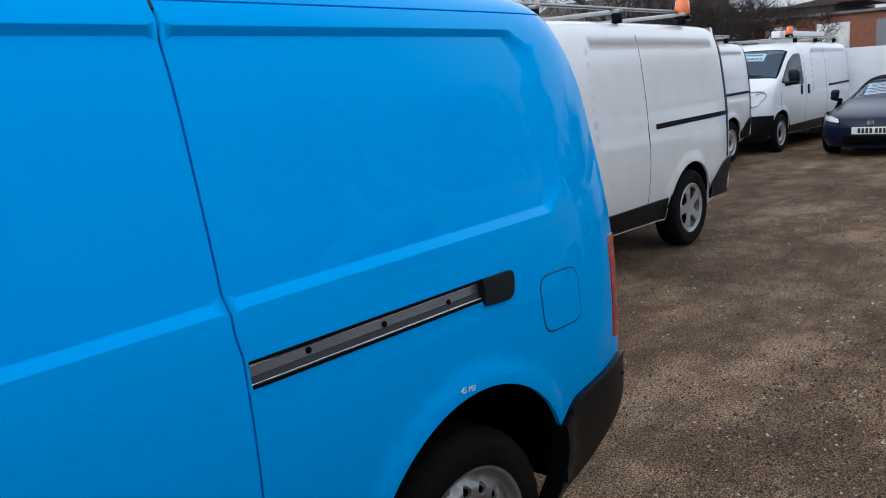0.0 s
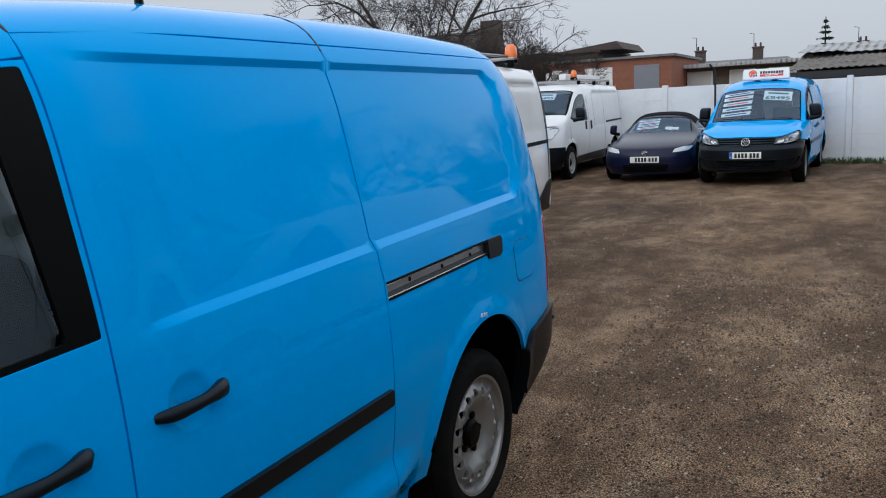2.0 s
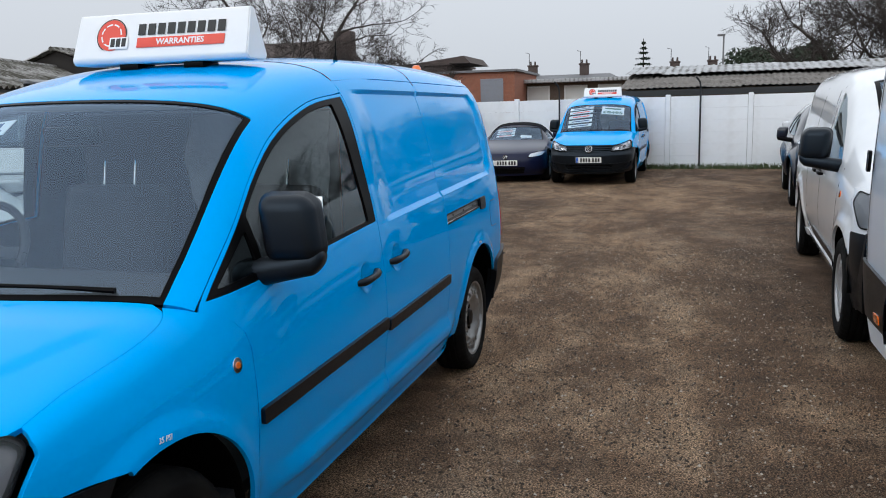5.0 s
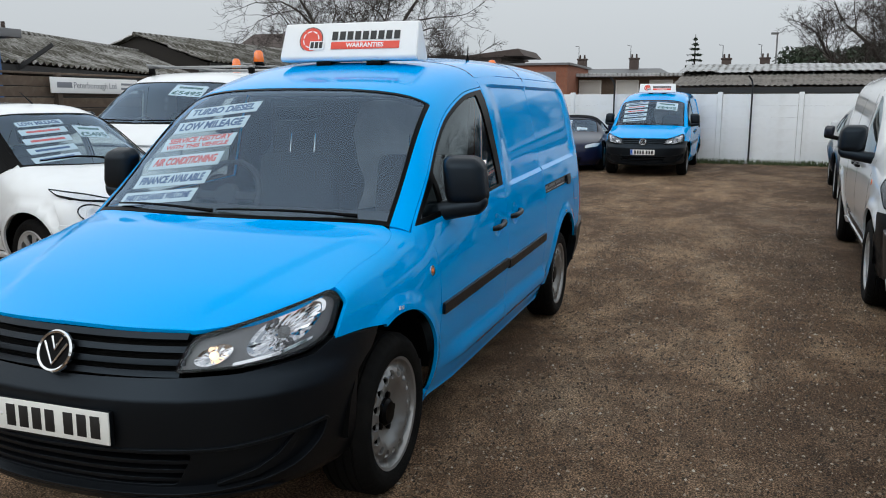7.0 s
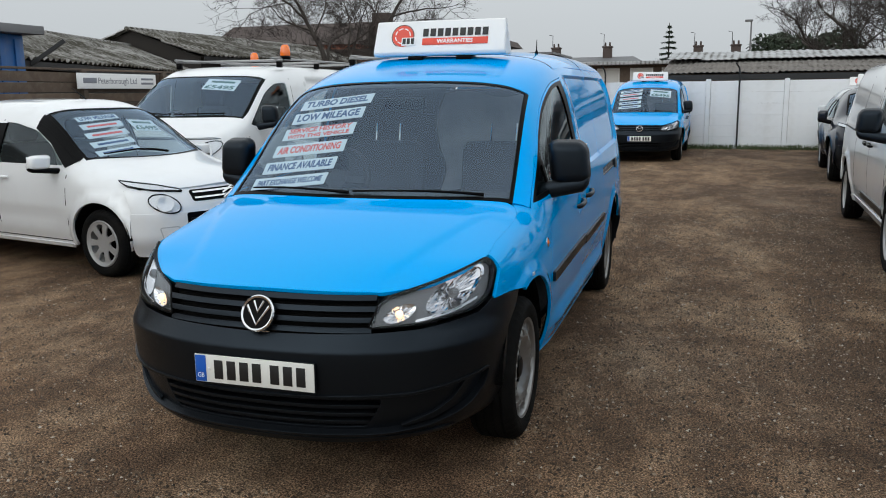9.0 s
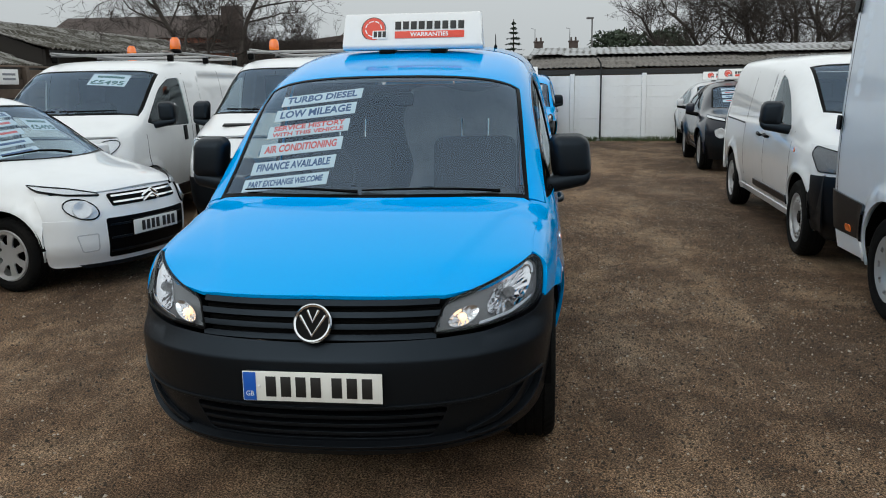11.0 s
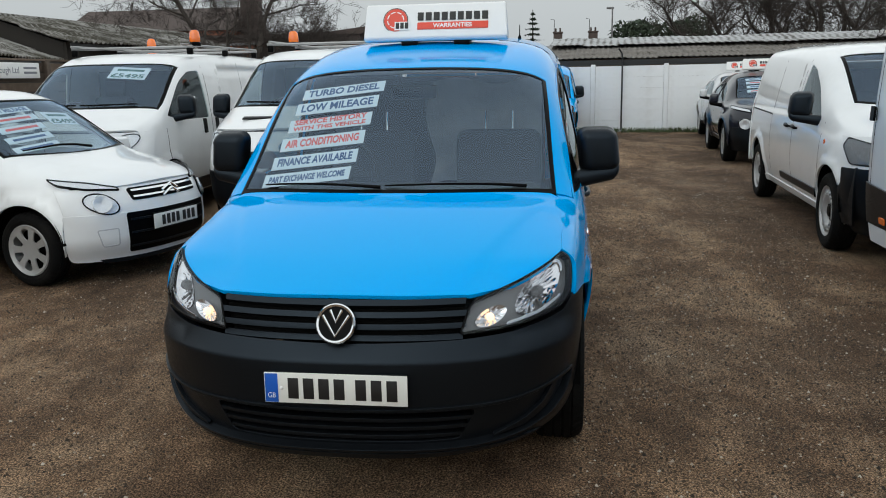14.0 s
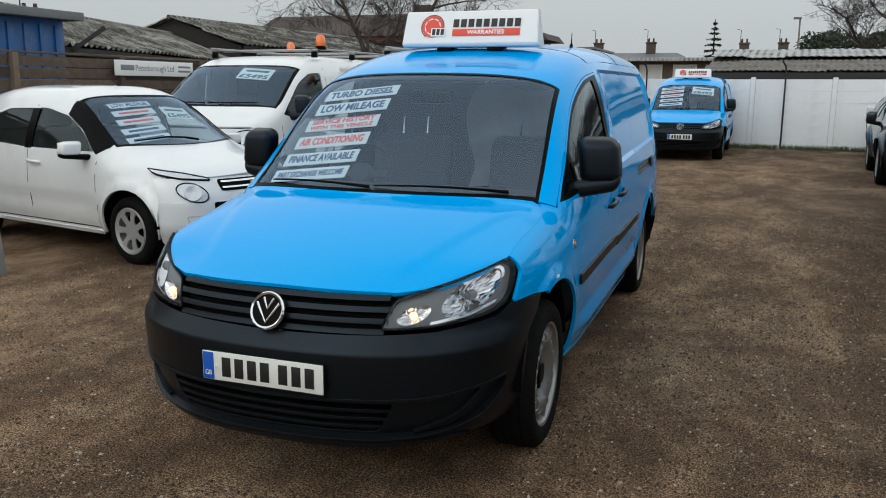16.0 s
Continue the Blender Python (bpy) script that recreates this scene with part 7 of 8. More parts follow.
# white newer van
NEW_BODY = Body(
    zb=((-2.5, 0.26), (2.45, 0.26)),
    zw=((-2.6, 0.74), (-1.8, 0.92), (-0.9, 1.0), (2.4, 1.02)),
    zr=((-2.6, 0.92), (-2.35, 1.02), (-1.62, 1.16), (-0.75, 1.64), (-0.4, 1.71), (0.3, 1.75), (1.2, 1.77), (2.3, 1.765), (2.46, 1.70)),
    zt=((-2.6, 0.93), (-2.35, 1.04), (-1.62, 1.19), (-0.75, 1.70), (-0.4, 1.78), (0.3, 1.82), (1.2, 1.84), (2.3, 1.835), (2.46, 1.77)),
    wb=((-2.5, 0.86), (2.4, 0.86)),
    ww=((-2.6, 0.84), (-2.1, 0.93), (-1.6, 0.955), (2.1, 0.955), (2.38, 0.92), (2.46, 0.86)),
    wr=((-2.6, 0.76), (-1.62, 0.84), (-0.75, 0.78), (0.2, 0.78), (2.2, 0.78), (2.46, 0.72)),
    bow=((-2.6, 0.24), (-2.35, 0.2), (-1.62, 0.2), (-0.75, 0.13), (-0.2, 0.0), (2.4, 0.0)), crown=0.75, lean=0.55,
    relief=lambda y, z: -0.008 * smooth_step(0.008, -0.008, rounded_box_gap(y, z, 0.0, 2.25, 1.1, 1.6, 0.1)) + sum(0.022 * smooth_step(0.1, 0.01, np.hypot(y - c, z - 0.355) - 0.39) for c in (-1.64, 1.64)))
NEW_NOSE = Nose(width=((0.22, 0.82), (0.4, 0.92), (0.7, 0.95), (1.1, 0.93)), yf=((0.22, -2.46), (0.45, -2.50), (0.7, -2.50), (0.9, -2.44), (1.1, -2.26)), deep=0.62, power=2.5)
NEW_TAIL = Nose(width=((0.25, 0.93), (1.0, 0.95), (1.85, 0.78)), yf=((0.25, -2.40), (1.0, -2.40), (1.85, -2.30)), deep=0.08, power=4)
NEW_VAN = vehicle(pose(1.90, 4.05, 0, 0, 0, -3.0), "panel_van", "white modern panel van with black bumper and mirrors", "van", "parked vans", NEW_BODY, NEW_NOSE, NEW_TAIL, WHITE, (-1.64, 1.64), 0.335, 0.39, 0.845, 0.212, "steel",
                  screen=(0.69, -1.34, 0.665, -0.66, 0.22, 0.12),
                  edge=((-2.1, 0.98), (-1.6, 1.06), (-1.34, 1.145), (-1.0, 1.34), (-0.64, 1.535), (-0.3, 1.635), (0.3, 1.68), (2.3, 1.655)),
                  windows=[rounded([(-1.14, 1.09), (-0.74, 1.40), (-0.44, 1.555), (-0.22, 1.60), (-0.18, 1.06)], [0.03, 0.1, 0.06, 0.05, 0.04], 5)],
                  bumper=(0.22, 0.76), hood_z=1.0, bumper_mat=PLASTIC,
                  seams=((-0.14, 0.34, -0.14, 1.64), (-1.27, 0.64, -1.27, 1.08), (0.95, 0.34, 0.95, 1.65)),
                  lamp_mat=LAMP_BACK, lamps=[[(0.58, None, 0.78), (0.58, None, 0.91), (None, 0.36, 1.0), (None, 0.44, 0.93), (None, 0.36, 0.79)]],
                  grille=[(0.48, 0.66, 0.86, TRIM, 4)],
                  skirts=[([(-1.24, 0.27), (1.24, 0.27), (1.24, 0.335), (-1.24, 0.335)], WHITE, 0.012, "sill"),
                          ([(-1.2, 0.40), (0.4, 0.40), (0.36, 0.47), (-1.2, 0.47)], PLASTIC, 0.014, "side_moulding"),
                          ([(-2.02, 0.30), (-1.97, 0.58), (-2.02, 0.70), (-2.2, 0.77), (-2.2, 0.30)], PLASTIC, 0.012, "bumper_corner"),
                          ([(0.98, 1.05), (2.3, 1.08), (2.3, 1.095), (0.98, 1.066)], TRIM, 0.003, "door_rail"),
                          ([(2.36, 0.8), (2.42, 0.8), (2.42, 1.3), (2.37, 1.3)], RED_LENS, 0.006, "tail_lamp"),
                          (arc(-1.42, 0.92, 0.02, 0, 330, 11), AMBER, 0.006, "side_marker")],
                  plate_z=0.5, tail_z=(0.4, 1.64), sill=0.26)
bulkhead(NEW_VAN, 0.2, 1.4, 0.4, 1.55)
for side in (1, -1):
    door_mirror(NEW_VAN, pose(side * 1.07, -1.02, 1.22, 0, 0, side * 8), side, 1.05)
    for y in (-0.3, 0.02):
        pull_handle(NEW_VAN, NEW_BODY.side, y, 0.98, side, TRIM, length=0.17)

# tall pale van
TALL_BODY = Body(
    zb=((-2.9, 0.30), (3.1, 0.30)), zw=((-2.9, 0.9), (-1.5, 1.1), (3.1, 1.2)),
    zr=((-2.9, 0.95), (-2.3, 1.2), (-1.2, 2.2), (-0.8, 2.45), (0.0, 2.52), (2.9, 2.50), (3.05, 2.44)),
    zt=((-2.9, 0.97), (-2.3, 1.22), (-1.2, 2.3), (-0.8, 2.55), (0.0, 2.62), (2.9, 2.60), (3.05, 2.52)),
    wb=((-2.9, 0.92), (3.1, 0.92)), ww=((-2.9, 0.9), (-2.2, 0.99), (2.85, 0.995), (3.0, 0.98), (3.05, 0.95)),
    wr=((-2.9, 0.85), (-1.2, 0.86), (0, 0.88), (3.05, 0.86)), bow=((-2.9, 0.2), (-1.0, 0.12), (-0.5, 0), (3, 0)), crown=0.8, lean=0.5,
    relief=lambda y, z: -0.01 * smooth_step(0.008, -0.008, rounded_box_gap(y, z, -0.2, 2.75, 1.35, 2.3, 0.06)) + sum(0.03 * smooth_step(0.12, 0.02, np.hypot(y - c, z - 0.37) - 0.42) for c in (-1.83, 1.98)))
TALL_NOSE = Nose(width=((0.25, 0.9), (0.6, 0.98), (1.2, 0.95)), yf=((0.25, -2.80), (0.6, -2.84), (0.95, -2.80), (1.2, -2.6)), deep=0.5, power=2.7)
TALL_TAIL = Nose(width=((0.25, 0.96), (1.2, 0.985), (2.5, 0.86)), yf=((0.25, -3.02), (2.5, -3.0)), deep=0.05, power=4)
TALL_VAN = vehicle(pose(1.76, -1.72, 0, 0, 0, 0), "high_roof_van", "tall pale grey-blue van with black lower cladding", "van", "parked vans", TALL_BODY, TALL_NOSE, TALL_TAIL, SILVER, (-1.83, 1.98), 0.345, 0.42, 0.86, 0.21, "plain",
                   screen=(0.75, -1.85, 0.74, -1.15, 0.2, 0.12),
                   edge=((-2.5, 1.08), (-1.9, 1.5), (-1.15, 2.1), (-0.7, 2.36), (0.0, 2.44), (3.0, 2.42)),
                   windows=[rounded([(-1.75, 1.35), (-1.25, 1.8), (-0.95, 1.95), (-0.7, 1.95), (-0.7, 1.3)], 0.05, 4)],
                   bumper=(0.25, 0.7), hood_z=1.08, bumper_mat=PLASTIC,
                   seams=((-0.6, 0.4, -0.6, 2.3), (0.75, 0.4, 0.75, 2.35), (2.93, 0.5, 2.93, 2.3)),
                   skirts=[([(-1.38, 0.36), (1.53, 0.36), (1.53, 0.66), (-1.38, 0.66)], PLASTIC, 0.014, "side_moulding"),
                           ([(2.41, 0.45), (3.0, 0.45), (3.0, 0.74), (2.35, 0.70)], PLASTIC, 0.016, "rear_moulding"),
                           ([(2.425, 0.31), (2.98, 0.31), (2.98, 0.44), (2.415, 0.44)], SIGN_WHITE, 0.01, "rear_skirt"),
                           (rounded([(2.62, 0.48), (2.72, 0.48), (2.72, 0.525), (2.62, 0.525)], 0.012, 3), AMBER, 0.022, "side_marker"),
                           (rounded([(2.90, 1.18), (3.0, 1.18), (3.0, 1.28), (2.90, 1.28)], 0.02, 3), TRIM, 0.03, "door_hinge"),
                           (rounded([(2.90, 2.0), (3.0, 2.0), (3.0, 2.1), (2.90, 2.1)], 0.02, 3), TRIM, 0.03, "door_hinge")],
                   plate_z=0.0, tail_z=(0.45, 2.5), sill=0.3, tyre_w=0.22)
for side in (1, -1):
    panel("wing_top", TALL_BODY.side, [(-2.5, 0.9), (-1.9, 1.1), (-1.9, 1.16), (-2.5, 1.02)], SILVER, TALL_VAN, step=0.06, lift=0.004, depth=0.01, side=side)
    door_mirror(TALL_VAN, pose(side * 1.16, -1.6, 1.5, 0, 0, side * 8), side, 1.25)

part("bonnet", box_bm(1.62, 0.78, 0.05, 0.02), SILVER, TALL_VAN, m=pose(0, -2.36, 1.06, 17, 0, 0))

# small white hatchback
HATCH_BODY = Body(
    zb=((-1.9, 0.2), (1.65, 0.22)), zw=((-1.95, 0.5), (-1.2, 0.72), (0, 0.82), (1.4, 0.86), (1.66, 0.8)),
    zr=((-1.95, 0.62), (-1.7, 0.76), (-1.05, 0.915), (-0.35, 1.30), (0.0, 1.37), (0.6, 1.37), (1.15, 1.30), (1.45, 1.08), (1.62, 0.85)),
    zt=((-1.95, 0.62), (-1.7, 0.79), (-1.05, 0.95), (-0.35, 1.37), (0.0, 1.44), (0.6, 1.45), (1.15, 1.38), (1.45, 1.15), (1.62, 0.9)),
    wb=((-1.9, 0.72), (1.6, 0.72)), ww=((-1.95, 0.70), (-1.6, 0.77), (-1.2, 0.805), (1.2, 0.81), (1.5, 0.76), (1.64, 0.66)),
    wr=((-1.95, 0.62), (-1.05, 0.70), (-0.35, 0.60), (0.6, 0.60), (1.2, 0.58), (1.62, 0.58)),
    bow=((-1.95, 0.26), (-1.05, 0.18), (-0.35, 0.1), (0.0, 0.0), (1.6, 0)), crown=0.7, lean=0.45,
    relief=lambda y, z: sum(0.03 * smooth_step(0.1, 0.01, np.hypot(y - c, z - 0.295) - 0.325) for c in (-1.17, 1.17)) - 0.012 * smooth_step(0.12, 0.0, np.abs(z - 0.46)) * smooth_step(-0.9, -0.6, y) * smooth_step(0.95, 0.6, y))
HATCH_NOSE = Nose(width=((0.18, 0.72), (0.35, 0.78), (0.6, 0.78), (0.85, 0.74)), yf=((0.18, -1.82), (0.35, -1.88), (0.5, -1.88), (0.65, -1.83), (0.78, -1.72), (0.9, -1.55)), deep=0.6, power=2.3)
HATCH_TAIL = Nose(width=((0.2, 0.7), (0.6, 0.74), (1.1, 0.62)), yf=((0.2, -1.58), (0.6, -1.62), (1.1, -1.45)), deep=0.25, power=2.8)
HATCH_EDGE = ((-1.5, 0.78), (-1.05, 0.865), (-0.85, 0.93), (-0.3, 1.24), (0.0, 1.31), (0.6, 1.315), (1.15, 1.24), (1.4, 1.05), (1.55, 0.85))
HATCH_RIDGE = [(y, float(curve(*HATCH_EDGE)(y))) for y in np.linspace(-0.84, -0.27, 9)]
HATCH = vehicle(pose(-6.52, 1.80, 0, 0, 0, 77) @ Matrix.Scale(1.05, 4), "hatchback", "small white five-door hatchback with cards in its windscreen", "car", "parked cars", HATCH_BODY, HATCH_NOSE, HATCH_TAIL, WHITE, (-1.17, 1.17), 0.28, 0.325, 0.70, 0.185, "seven",
                screen=(0.64, -0.88, 0.55, -0.27, 0.20, 0.11),
                edge=HATCH_EDGE,
                windows=[rounded([(-0.71, 0.90), (-0.50, 1.065), (-0.28, 1.185), (0.0, 1.245), (0.14, 1.25), (0.14, 0.905)], [0.02, 0.06, 0.06, 0.05, 0.01, 0.02], 4),
                         rounded([(0.22, 0.905), (0.22, 1.245), (0.6, 1.235), (0.86, 1.16), (0.98, 0.95)], [0.02, 0.01, 0.05, 0.05, 0.03], 4)],
                bumper=(0.18, 0.535), hood_z=0.71, bumper_mat=WHITE,
                seams=((-0.78, 0.27, -0.78, 0.92), (0.18, 0.27, 0.18, 1.27), (0.98, 0.5, 0.98, 0.95), (-0.78, 0.27, 0.9, 0.27)),
                lamps=[[(0.565 + 0.095 * math.cos(a), None, 0.608 + 0.076 * math.sin(a) + 0.02 * math.cos(a)) for a in np.linspace(0, 6.283, 16, endpoint=False)], [(0.42, None, 0.694), (0.43, None, 0.716), (0.58, None, 0.760), (None, 0.37, 0.800), (None, 0.33, 0.750), (0.62, None, 0.712)]],
                grille=[(0.43, 0.235, 0.53, TRIM, 3), (0.36, 0.615, 0.70, DARK, 2, CHROME)],
                skirts=[([(-0.75, 0.88)] + [(y, z + 0.003) for y, z in HATCH_RIDGE] + [(-0.27, 1.195), (-0.50, 1.073), (-0.705, 0.91)], TRIM, 0.008, "pillar_trim"),
                        ([(0.13, 0.90), (0.23, 0.90), (0.23, 1.24), (0.13, 1.24)], TRIM, 0.003, "pillar_trim"),
                        ([(-0.78, 0.215), (0.85, 0.215), (0.85, 0.245), (-0.78, 0.245)], WHITE, 0.012, "sill_strip")],
                plate_z=0.44, tail_z=(0.25, 1.0), sill=0.2, tyre_w=0.165)
for side in (1, -1):
    door_mirror(HATCH, pose(side * 0.905, -0.62, 0.925, 0, 0, side * 8), side, 0.8, TRIM, WHITE, 1.2, 0.68)
    inner = [(0.64 - 0.09 * (y + 0.88) / 0.61, y) for y, _ in HATCH_RIDGE]
    outer = [(x + 0.004, y) for x, y, _ in HATCH_BODY._side(np.array(HATCH_RIDGE))]
    cover = [(side * x, y) for x, y in inner + outer[::-1]]
    panel("pillar_cover", HATCH_BODY.top, cover, TRIM, HATCH, step=0.05, lift=0.010, depth=0.010)
    for y in (0.06, 0.86):
        pull_handle(HATCH, HATCH_BODY.side, y, 0.79, side, WHITE, length=0.17)
    part("chevron", tube_bm([(side * 0.09, -1.868, 0.625), (0.0, -1.878, 0.675), (-side * 0.09, -1.868, 0.625)], 0.009, 6), CHROME, HATCH, m=pose(0, 0.012 if side > 0 else 0.0, 0.036 if side > 0 else 0.0))
for side in (1, -1):
    scoop = rounded([(side * HATCH_NOSE.sx(x), z) for x, z in ((0.50, 0.43), (0.625, 0.425), (0.60, 0.295), (0.50, 0.30))], 0.02, 3)
    panel("bumper_scoop", HATCH_NOSE.front, scoop, GREY_PAINT, HATCH, holes=[inset(scoop, 0.006)], step=0.03, lift=0.0075, depth=0.004)
panel("bumper_lip", HATCH_NOSE.front, [(-0.62, 0.165), (0.62, 0.165), (0.66, 0.195), (-0.66, 0.195)], PLASTIC, HATCH, step=0.06, lift=0.012, depth=0.03)
wiper(HATCH, (0.1, -1.03, 0.975), (-0.5, -0.93, 0.985))
part("aerial", tube_bm([(0, -0.1, 1.44), (0, 0.08, 1.54)], [0.008, 0.003], 6), TRIM, HATCH)
for k, (txt, col, back) in enumerate((("LOW MILEAGE", CARD_BLUE, CARD_PALE), ("", SIGN_RED, CARD_PALE), ("", SIGN_RED, CARD_PALE), ("", CARD_BLUE, CARD_PALE), ("", CARD_BLUE, CARD_PALE))):
    windscreen_card(on_screen(HATCH, HATCH_BODY, -0.2 - 0.025 * k, -0.50 - 0.095 * k), [(txt, 0.07)], 0.42, 0.075, "printed sales strip in the windscreen", col, back)
windscreen_card(on_screen(HATCH, HATCH_BODY, 0.22, -0.62), [("", 0.05), ("£5495", 0.08)], 0.3, 0.17, "pale price card in the windscreen", CARD_GREEN)

# navy roadster
ROAD_BODY = Body(
    zb=((-2.0, 0.17), (2.0, 0.2)), zw=((-2.05, 0.42), (-1.2, 0.6), (0, 0.66), (1.9, 0.66)),
    zr=((-2.05, 0.50), (-1.8, 0.66), (-0.75, 0.83), (-0.15, 1.06), (0.2, 1.12), (0.6, 1.08), (1.1, 0.86), (1.85, 0.82), (2.0, 0.7)),
    zt=((-2.05, 0.50), (-1.8, 0.64), (-0.75, 0.87), (-0.15, 1.15), (0.2, 1.225), (0.6, 1.2), (1.1, 0.95), (1.85, 0.86), (2.0, 0.72)),
    wb=((-2.0, 0.76), (2.0, 0.76)), ww=((-2.05, 0.74), (-1.7, 0.82), (-1.2, 0.86), (1.3, 0.87), (1.8, 0.8), (2.0, 0.68)),
    wr=((-2.05, 0.66), (-0.75, 0.74), (-0.15, 0.58), (0.6, 0.56), (1.1, 0.66), (2.0, 0.6)),
    bow=((-2.05, 0.3), (-0.75, 0.2), (-0.15, 0.1), (0.2, 0), (2, 0)), crown=0.7, lean=0.4,
    relief=lambda y, z: sum(0.035 * smooth_step(0.14, 0.01, np.hypot(y - c, z - 0.325) - 0.345) for c in (-1.165, 1.165)))
ROAD_NOSE = Nose(width=((0.15, 0.76), (0.35, 0.83), (0.55, 0.83), (0.75, 0.78)), yf=((0.15, -1.93), (0.3, -2.0), (0.45, -2.0), (0.58, -1.94), (0.7, -1.8)), deep=0.62, power=2.2)
ROAD_TAIL = Nose(width=((0.2, 0.74), (0.6, 0.78), (0.85, 0.7)), yf=((0.2, -1.95), (0.6, -2.0), (0.85, -1.92)), deep=0.35, power=2.4)
ROADSTER = vehicle(pose(-3.75, 16.0, 0, 0, 0, 2), "roadster", "navy blue two-seat roadster with black soft top", "car", "parked cars", ROAD_BODY, ROAD_NOSE, ROAD_TAIL, NAVY, (-1.165, 1.165), 0.31, 0.345, 0.745, 0.21, "five",
                   screen=(0.64, -0.62, 0.54, -0.08, 0.16, 0.1),
                   edge=((-1.6, 0.63), (-0.75, 0.79), (-0.55, 0.86), (-0.1, 1.03), (0.2, 1.08), (0.55, 1.05), (1.0, 0.83), (1.8, 0.79)),
                   windows=[rounded([(-0.42, 0.83), (-0.12, 0.98), (0.15, 1.03), (0.5, 1.0), (0.5, 0.83)], 0.03, 4)],
                   bumper=(0.15, 0.46), hood_z=0.60, bumper_mat=NAVY,
                   lamps=[[(0.46, None, 0.52), (0.50, None, 0.60), (0.66, None, 0.64), (None, 0.42, 0.64), (0.72, None, 0.55)]],
                   grille=[(0.4, 0.2, 0.33, DARK, 2)], plate_z=0.42, tail_z=(0.3, 0.8), sill=0.17, tyre_w=0.205)
emblem(ROADSTER, pose(0, -1.985, 0.54, -25, 0, 0), 0.05)
panel("soft_top", ROAD_BODY.top, rounded([(-0.57, -0.06), (0.57, -0.06), (0.62, 0.6), (0.6, 1.1), (-0.6, 1.1), (-0.62, 0.6)], 0.05, 4), SOFT_TOP, ROADSTER, step=0.07, lift=0.012, depth=0.02, label="black fabric soft top")
for side in (1, -1):
    panel("soft_top_side", ROAD_BODY.side, [(-0.15, 0.99), (0.15, 1.045), (0.52, 1.01), (0.54, 0.84), (1.0, 0.84), (0.62, 1.06), (0.2, 1.12), (-0.1, 1.06)], SOFT_TOP, ROADSTER, step=0.06, lift=0.012, depth=0.01, side=side)
    door_mirror(ROADSTER, pose(side * 0.92, -0.5, 0.93, 0, 0, side * 8), side, 0.7, TRIM, NAVY)
for k in range(4):
    windscreen_card(on_screen(ROADSTER, ROAD_BODY, -0.24, -0.25 - 0.09 * k), [("", 0.06)], 0.42, 0.07, "printed sales strip in the windscreen", (CARD_BLUE, SIGN_RED)[k % 2])
windscreen_card(on_screen(ROADSTER, ROAD_BODY, 0.24, -0.55), [("", 0.06)], 0.25, 0.1, "pale card lying in the windscreen", CARD_PALE, SIGN_WHITE)

# crossovers
SUV_BODY = Body(
    zb=((-2.1, 0.25), (2.05, 0.28)), zw=((-2.15, 0.62), (-1.2, 0.86), (0, 0.92), (1.9, 0.98)),
    zr=((-2.15, 0.78), (-1.9, 0.92), (-1.05, 1.03), (-0.35, 1.40), (0.1, 1.48), (1.3, 1.43), (1.75, 1.2), (2.02, 0.98)),
    zt=((-2.15, 0.80), (-1.9, 0.95), (-1.05, 1.07), (-0.35, 1.47), (0.1, 1.55), (1.3, 1.50), (1.75, 1.28), (2.02, 1.02)),
    wb=((-2.1, 0.76), (2.0, 0.76)), ww=((-2.15, 0.76), (-1.8, 0.84), (-1.3, 0.885), (1.4, 0.885), (1.85, 0.82), (2.03, 0.72)),
    wr=((-2.15, 0.66), (-1.05, 0.74), (-0.35, 0.62), (1.3, 0.58), (2.02, 0.6)),
    bow=((-2.15, 0.3), (-1.05, 0.2), (-0.35, 0.12), (0.1, 0), (2, 0)), crown=0.7, lean=0.45,
    relief=lambda y, z: sum(0.05 * smooth_step(0.16, 0.02, np.hypot(y - c, z - 0.365) - 0.385) for c in (-1.265, 1.265)))
SUV_NOSE = Nose(width=((0.2, 0.76), (0.5, 0.84), (0.8, 0.84), (1.0, 0.8)), yf=((0.2, -2.02), (0.45, -2.1), (0.7, -2.1), (0.9, -2.0), (1.0, -1.9)), deep=0.6, power=2.3)
SUV_TAIL = Nose(width=((0.2, 0.76), (0.8, 0.82), (1.3, 0.66)), yf=((0.2, -1.98), (0.8, -2.02), (1.3, -1.75)), deep=0.3, power=2.5)


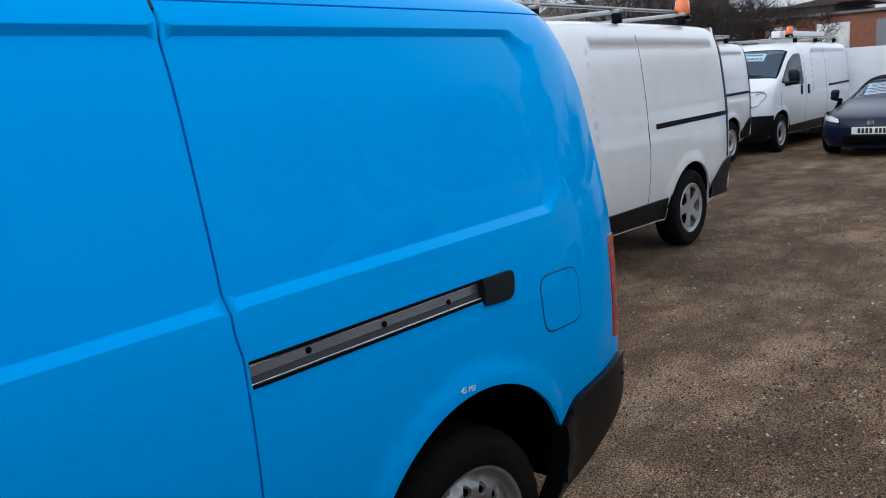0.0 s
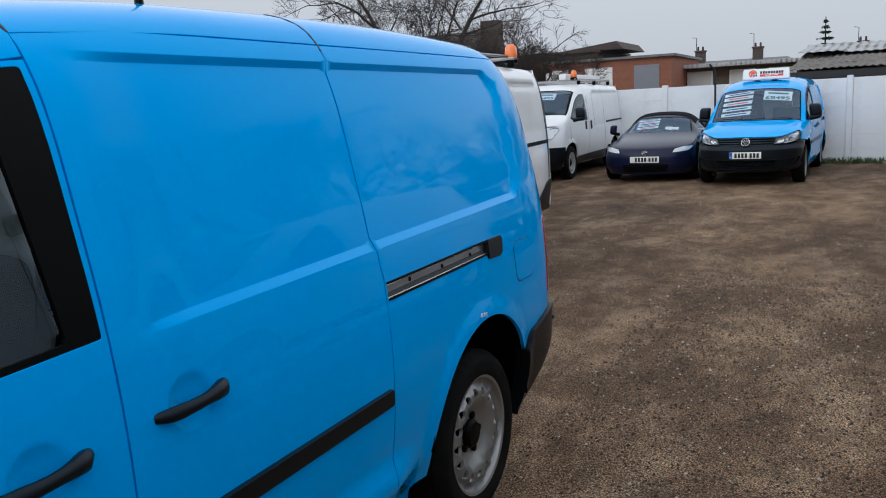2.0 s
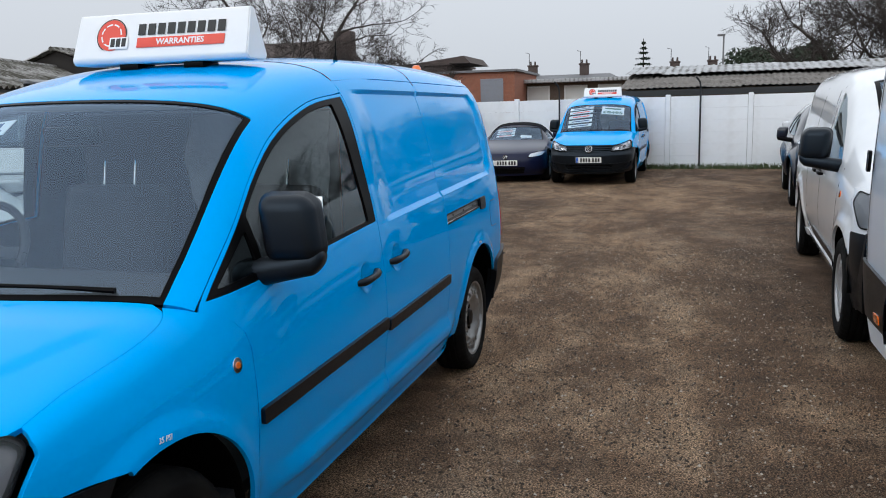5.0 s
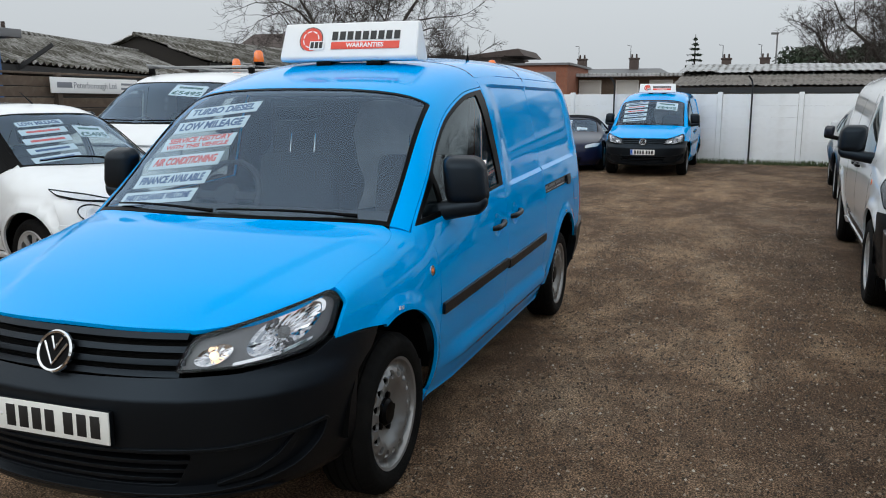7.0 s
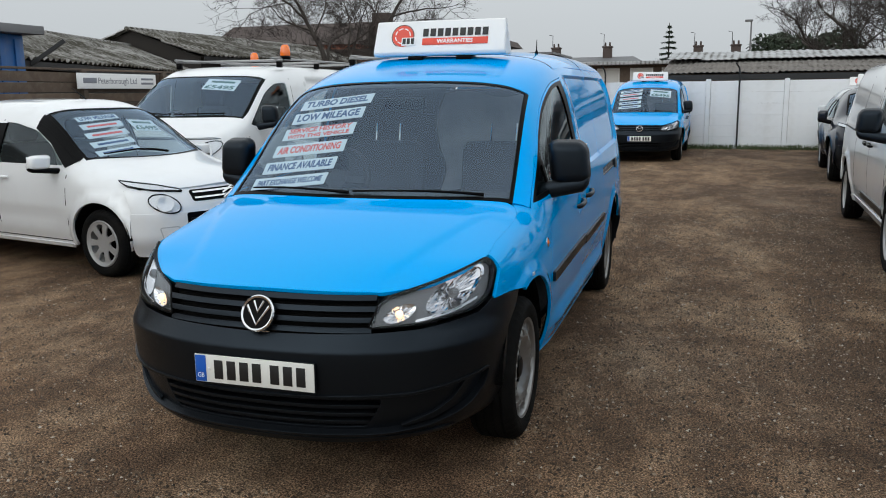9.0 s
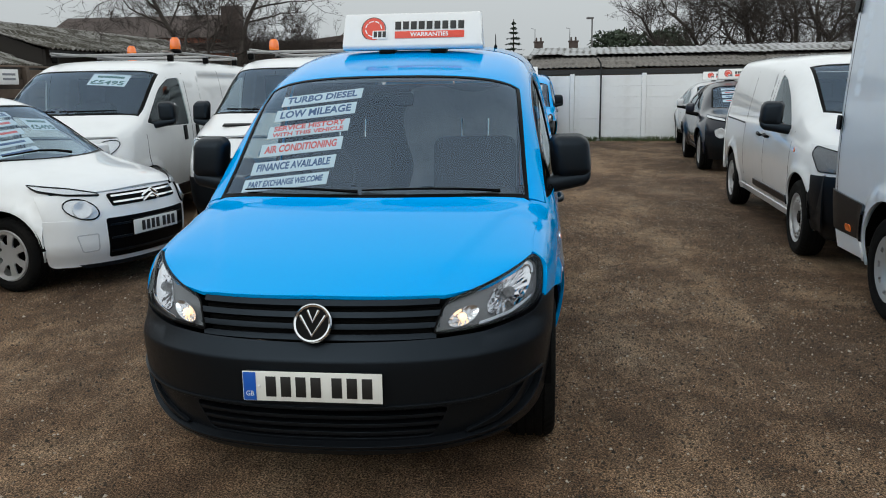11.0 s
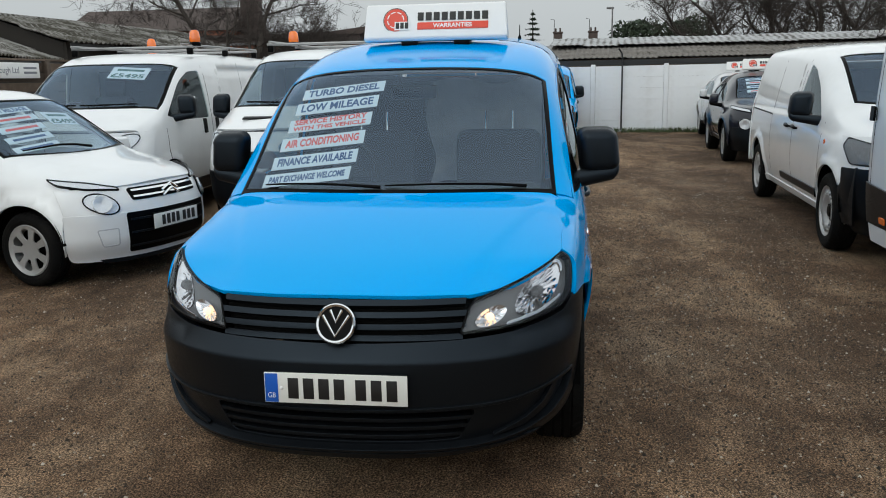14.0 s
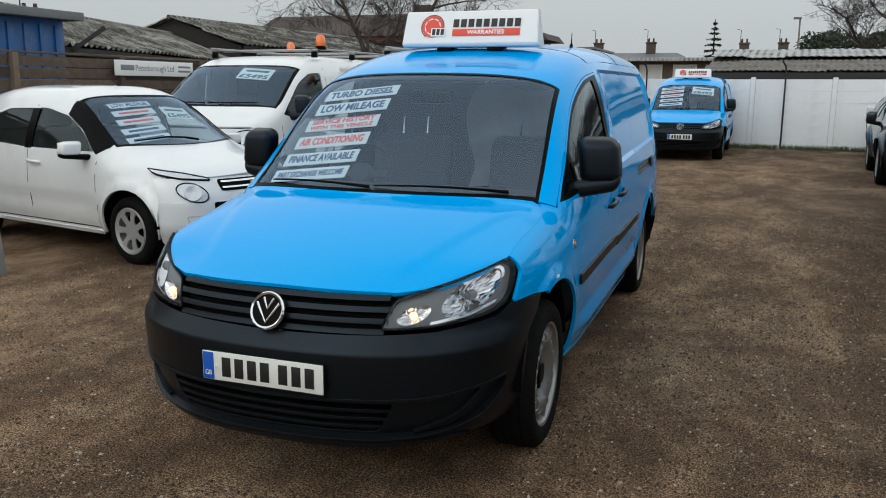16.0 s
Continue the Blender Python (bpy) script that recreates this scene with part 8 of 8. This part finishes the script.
def crossover(at, paint, label):
    car = vehicle(at, "crossover", label, "car", "parked cars", SUV_BODY, SUV_NOSE, SUV_TAIL, paint, (-1.265, 1.265), 0.35, 0.385, 0.76, 0.225, "five",
                  screen=(0.63, -0.86, 0.57, -0.26, 0.2, 0.11),
                  edge=((-1.7, 0.93), (-1.05, 0.99), (-0.85, 1.06), (-0.3, 1.34), (0.1, 1.42), (1.3, 1.37), (1.7, 1.15), (1.9, 1.0)),
                  windows=[rounded([(-0.66, 1.02), (-0.28, 1.25), (0.05, 1.34), (0.3, 1.345), (0.3, 1.03)], 0.03, 4), rounded([(0.38, 1.03), (0.38, 1.345), (0.9, 1.32), (1.15, 1.22), (1.0, 1.08)], 0.03, 4)],
                  bumper=(0.22, 0.62), hood_z=0.90, bumper_mat=PLASTIC,
                  seams=((-0.76, 0.36, -0.76, 1.05), (0.34, 0.36, 0.34, 1.36)),
                  lamps=[[(0.5, None, 0.86), (0.55, None, 0.92), (None, 0.4, 0.98), (None, 0.42, 0.93)], [(0.50, None, 0.62), (0.48, None, 0.72), (0.60, None, 0.78), (0.70, None, 0.72), (0.68, None, 0.62), (0.6, None, 0.58)]],
                  grille=[(0.4, 0.62, 0.78, DARK, 3)], skirts=[([(-0.86, 0.3), (0.86, 0.3), (0.86, 0.38), (-0.86, 0.38)], PLASTIC, 0.012, "side_moulding")],
                  plate_z=0.5, tail_z=(0.35, 1.25), sill=0.25, tyre_w=0.215)
    for side in (1, -1):
        door_mirror(car, pose(side * 0.98, -0.62, 1.06, 0, 0, side * 8), side, 0.8, TRIM, paint)
    for k in range(4):
        windscreen_card(on_screen(car, SUV_BODY, -0.2, -0.45 - 0.1 * k), [("", 0.06)], 0.44, 0.075, "printed sales strip in the windscreen", (CARD_BLUE, SIGN_RED)[k % 2])
    return car


JUKE = crossover(pose(2.42, 11.35, 0, 0, 0, -4), BLACK_PAINT, "dark navy crossover with round fog lamps and roof sign")
SUV = crossover(pose(2.95, 15.6, 0, 0, 0, -4), GREY_PAINT, "silver crossover with roof sign beside the far wall")
roof_sign(JUKE.matrix_world @ pose(0, 0.15, 1.55))
roof_sign(SUV.matrix_world @ pose(0, 0.15, 1.55))

# second blue van: the same build
VAN2 = copy_thing(HERO, pose(-1.80, 15.65, 0, 0, 0, -1.5))
for ob in VAN2.children:
    if ob.name.startswith("wheel") and "liner" not in ob.name and ob.location.y > 0:
        ob.location.z += 0.042
for ob in VAN2.children_recursive:
    if ob.name.startswith("sidelight"):
        ob.material_slots[0].link = "OBJECT"
        ob.material_slots[0].material = REFLECTOR
bpy.context.view_layer.update()
VAN2["label"] = "sky blue panel van parked against the white wall"
roof_sign(VAN2.matrix_world @ pose(0.02, -0.17, 1.732))
HERO_CARDS = (([("TURBO DIESEL", 0.07)], CARD_BLUE), ([("LOW MILEAGE", 0.07)], CARD_BLUE), ([("SERVICE HISTORY", 0.045), ("WITH THIS VEHICLE", 0.035)], SIGN_RED), ([("AIR CONDITIONING", 0.065)], SIGN_RED), ([("FINANCE AVAILABLE", 0.065)], CARD_BLUE), ([("PART EXCHANGE WELCOME", 0.055)], CARD_BLUE))
for k, (lines, col) in enumerate(HERO_CARDS):
    windscreen_card(on_screen(HERO, VAN_BODY, -0.335 - 0.017 * k, -0.875 - 0.085 * k, 0.022), lines, 0.43, 0.083, "printed sales strip in the windscreen", col)
for k in range(5):
    windscreen_card(on_screen(VAN2, VAN_BODY, -0.34, -0.84 - 0.1 * k, 0.022), [("", 0.06)], 0.5, 0.085, "printed sales strip in the windscreen", (CARD_BLUE, SIGN_RED)[k in (1, 2)])
windscreen_card(on_screen(VAN2, VAN_BODY, 0.32, -0.92, 0.022), [("", 0.05), ("£8495", 0.11)], 0.46, 0.25, "pale price card in the windscreen", CARD_GREEN)
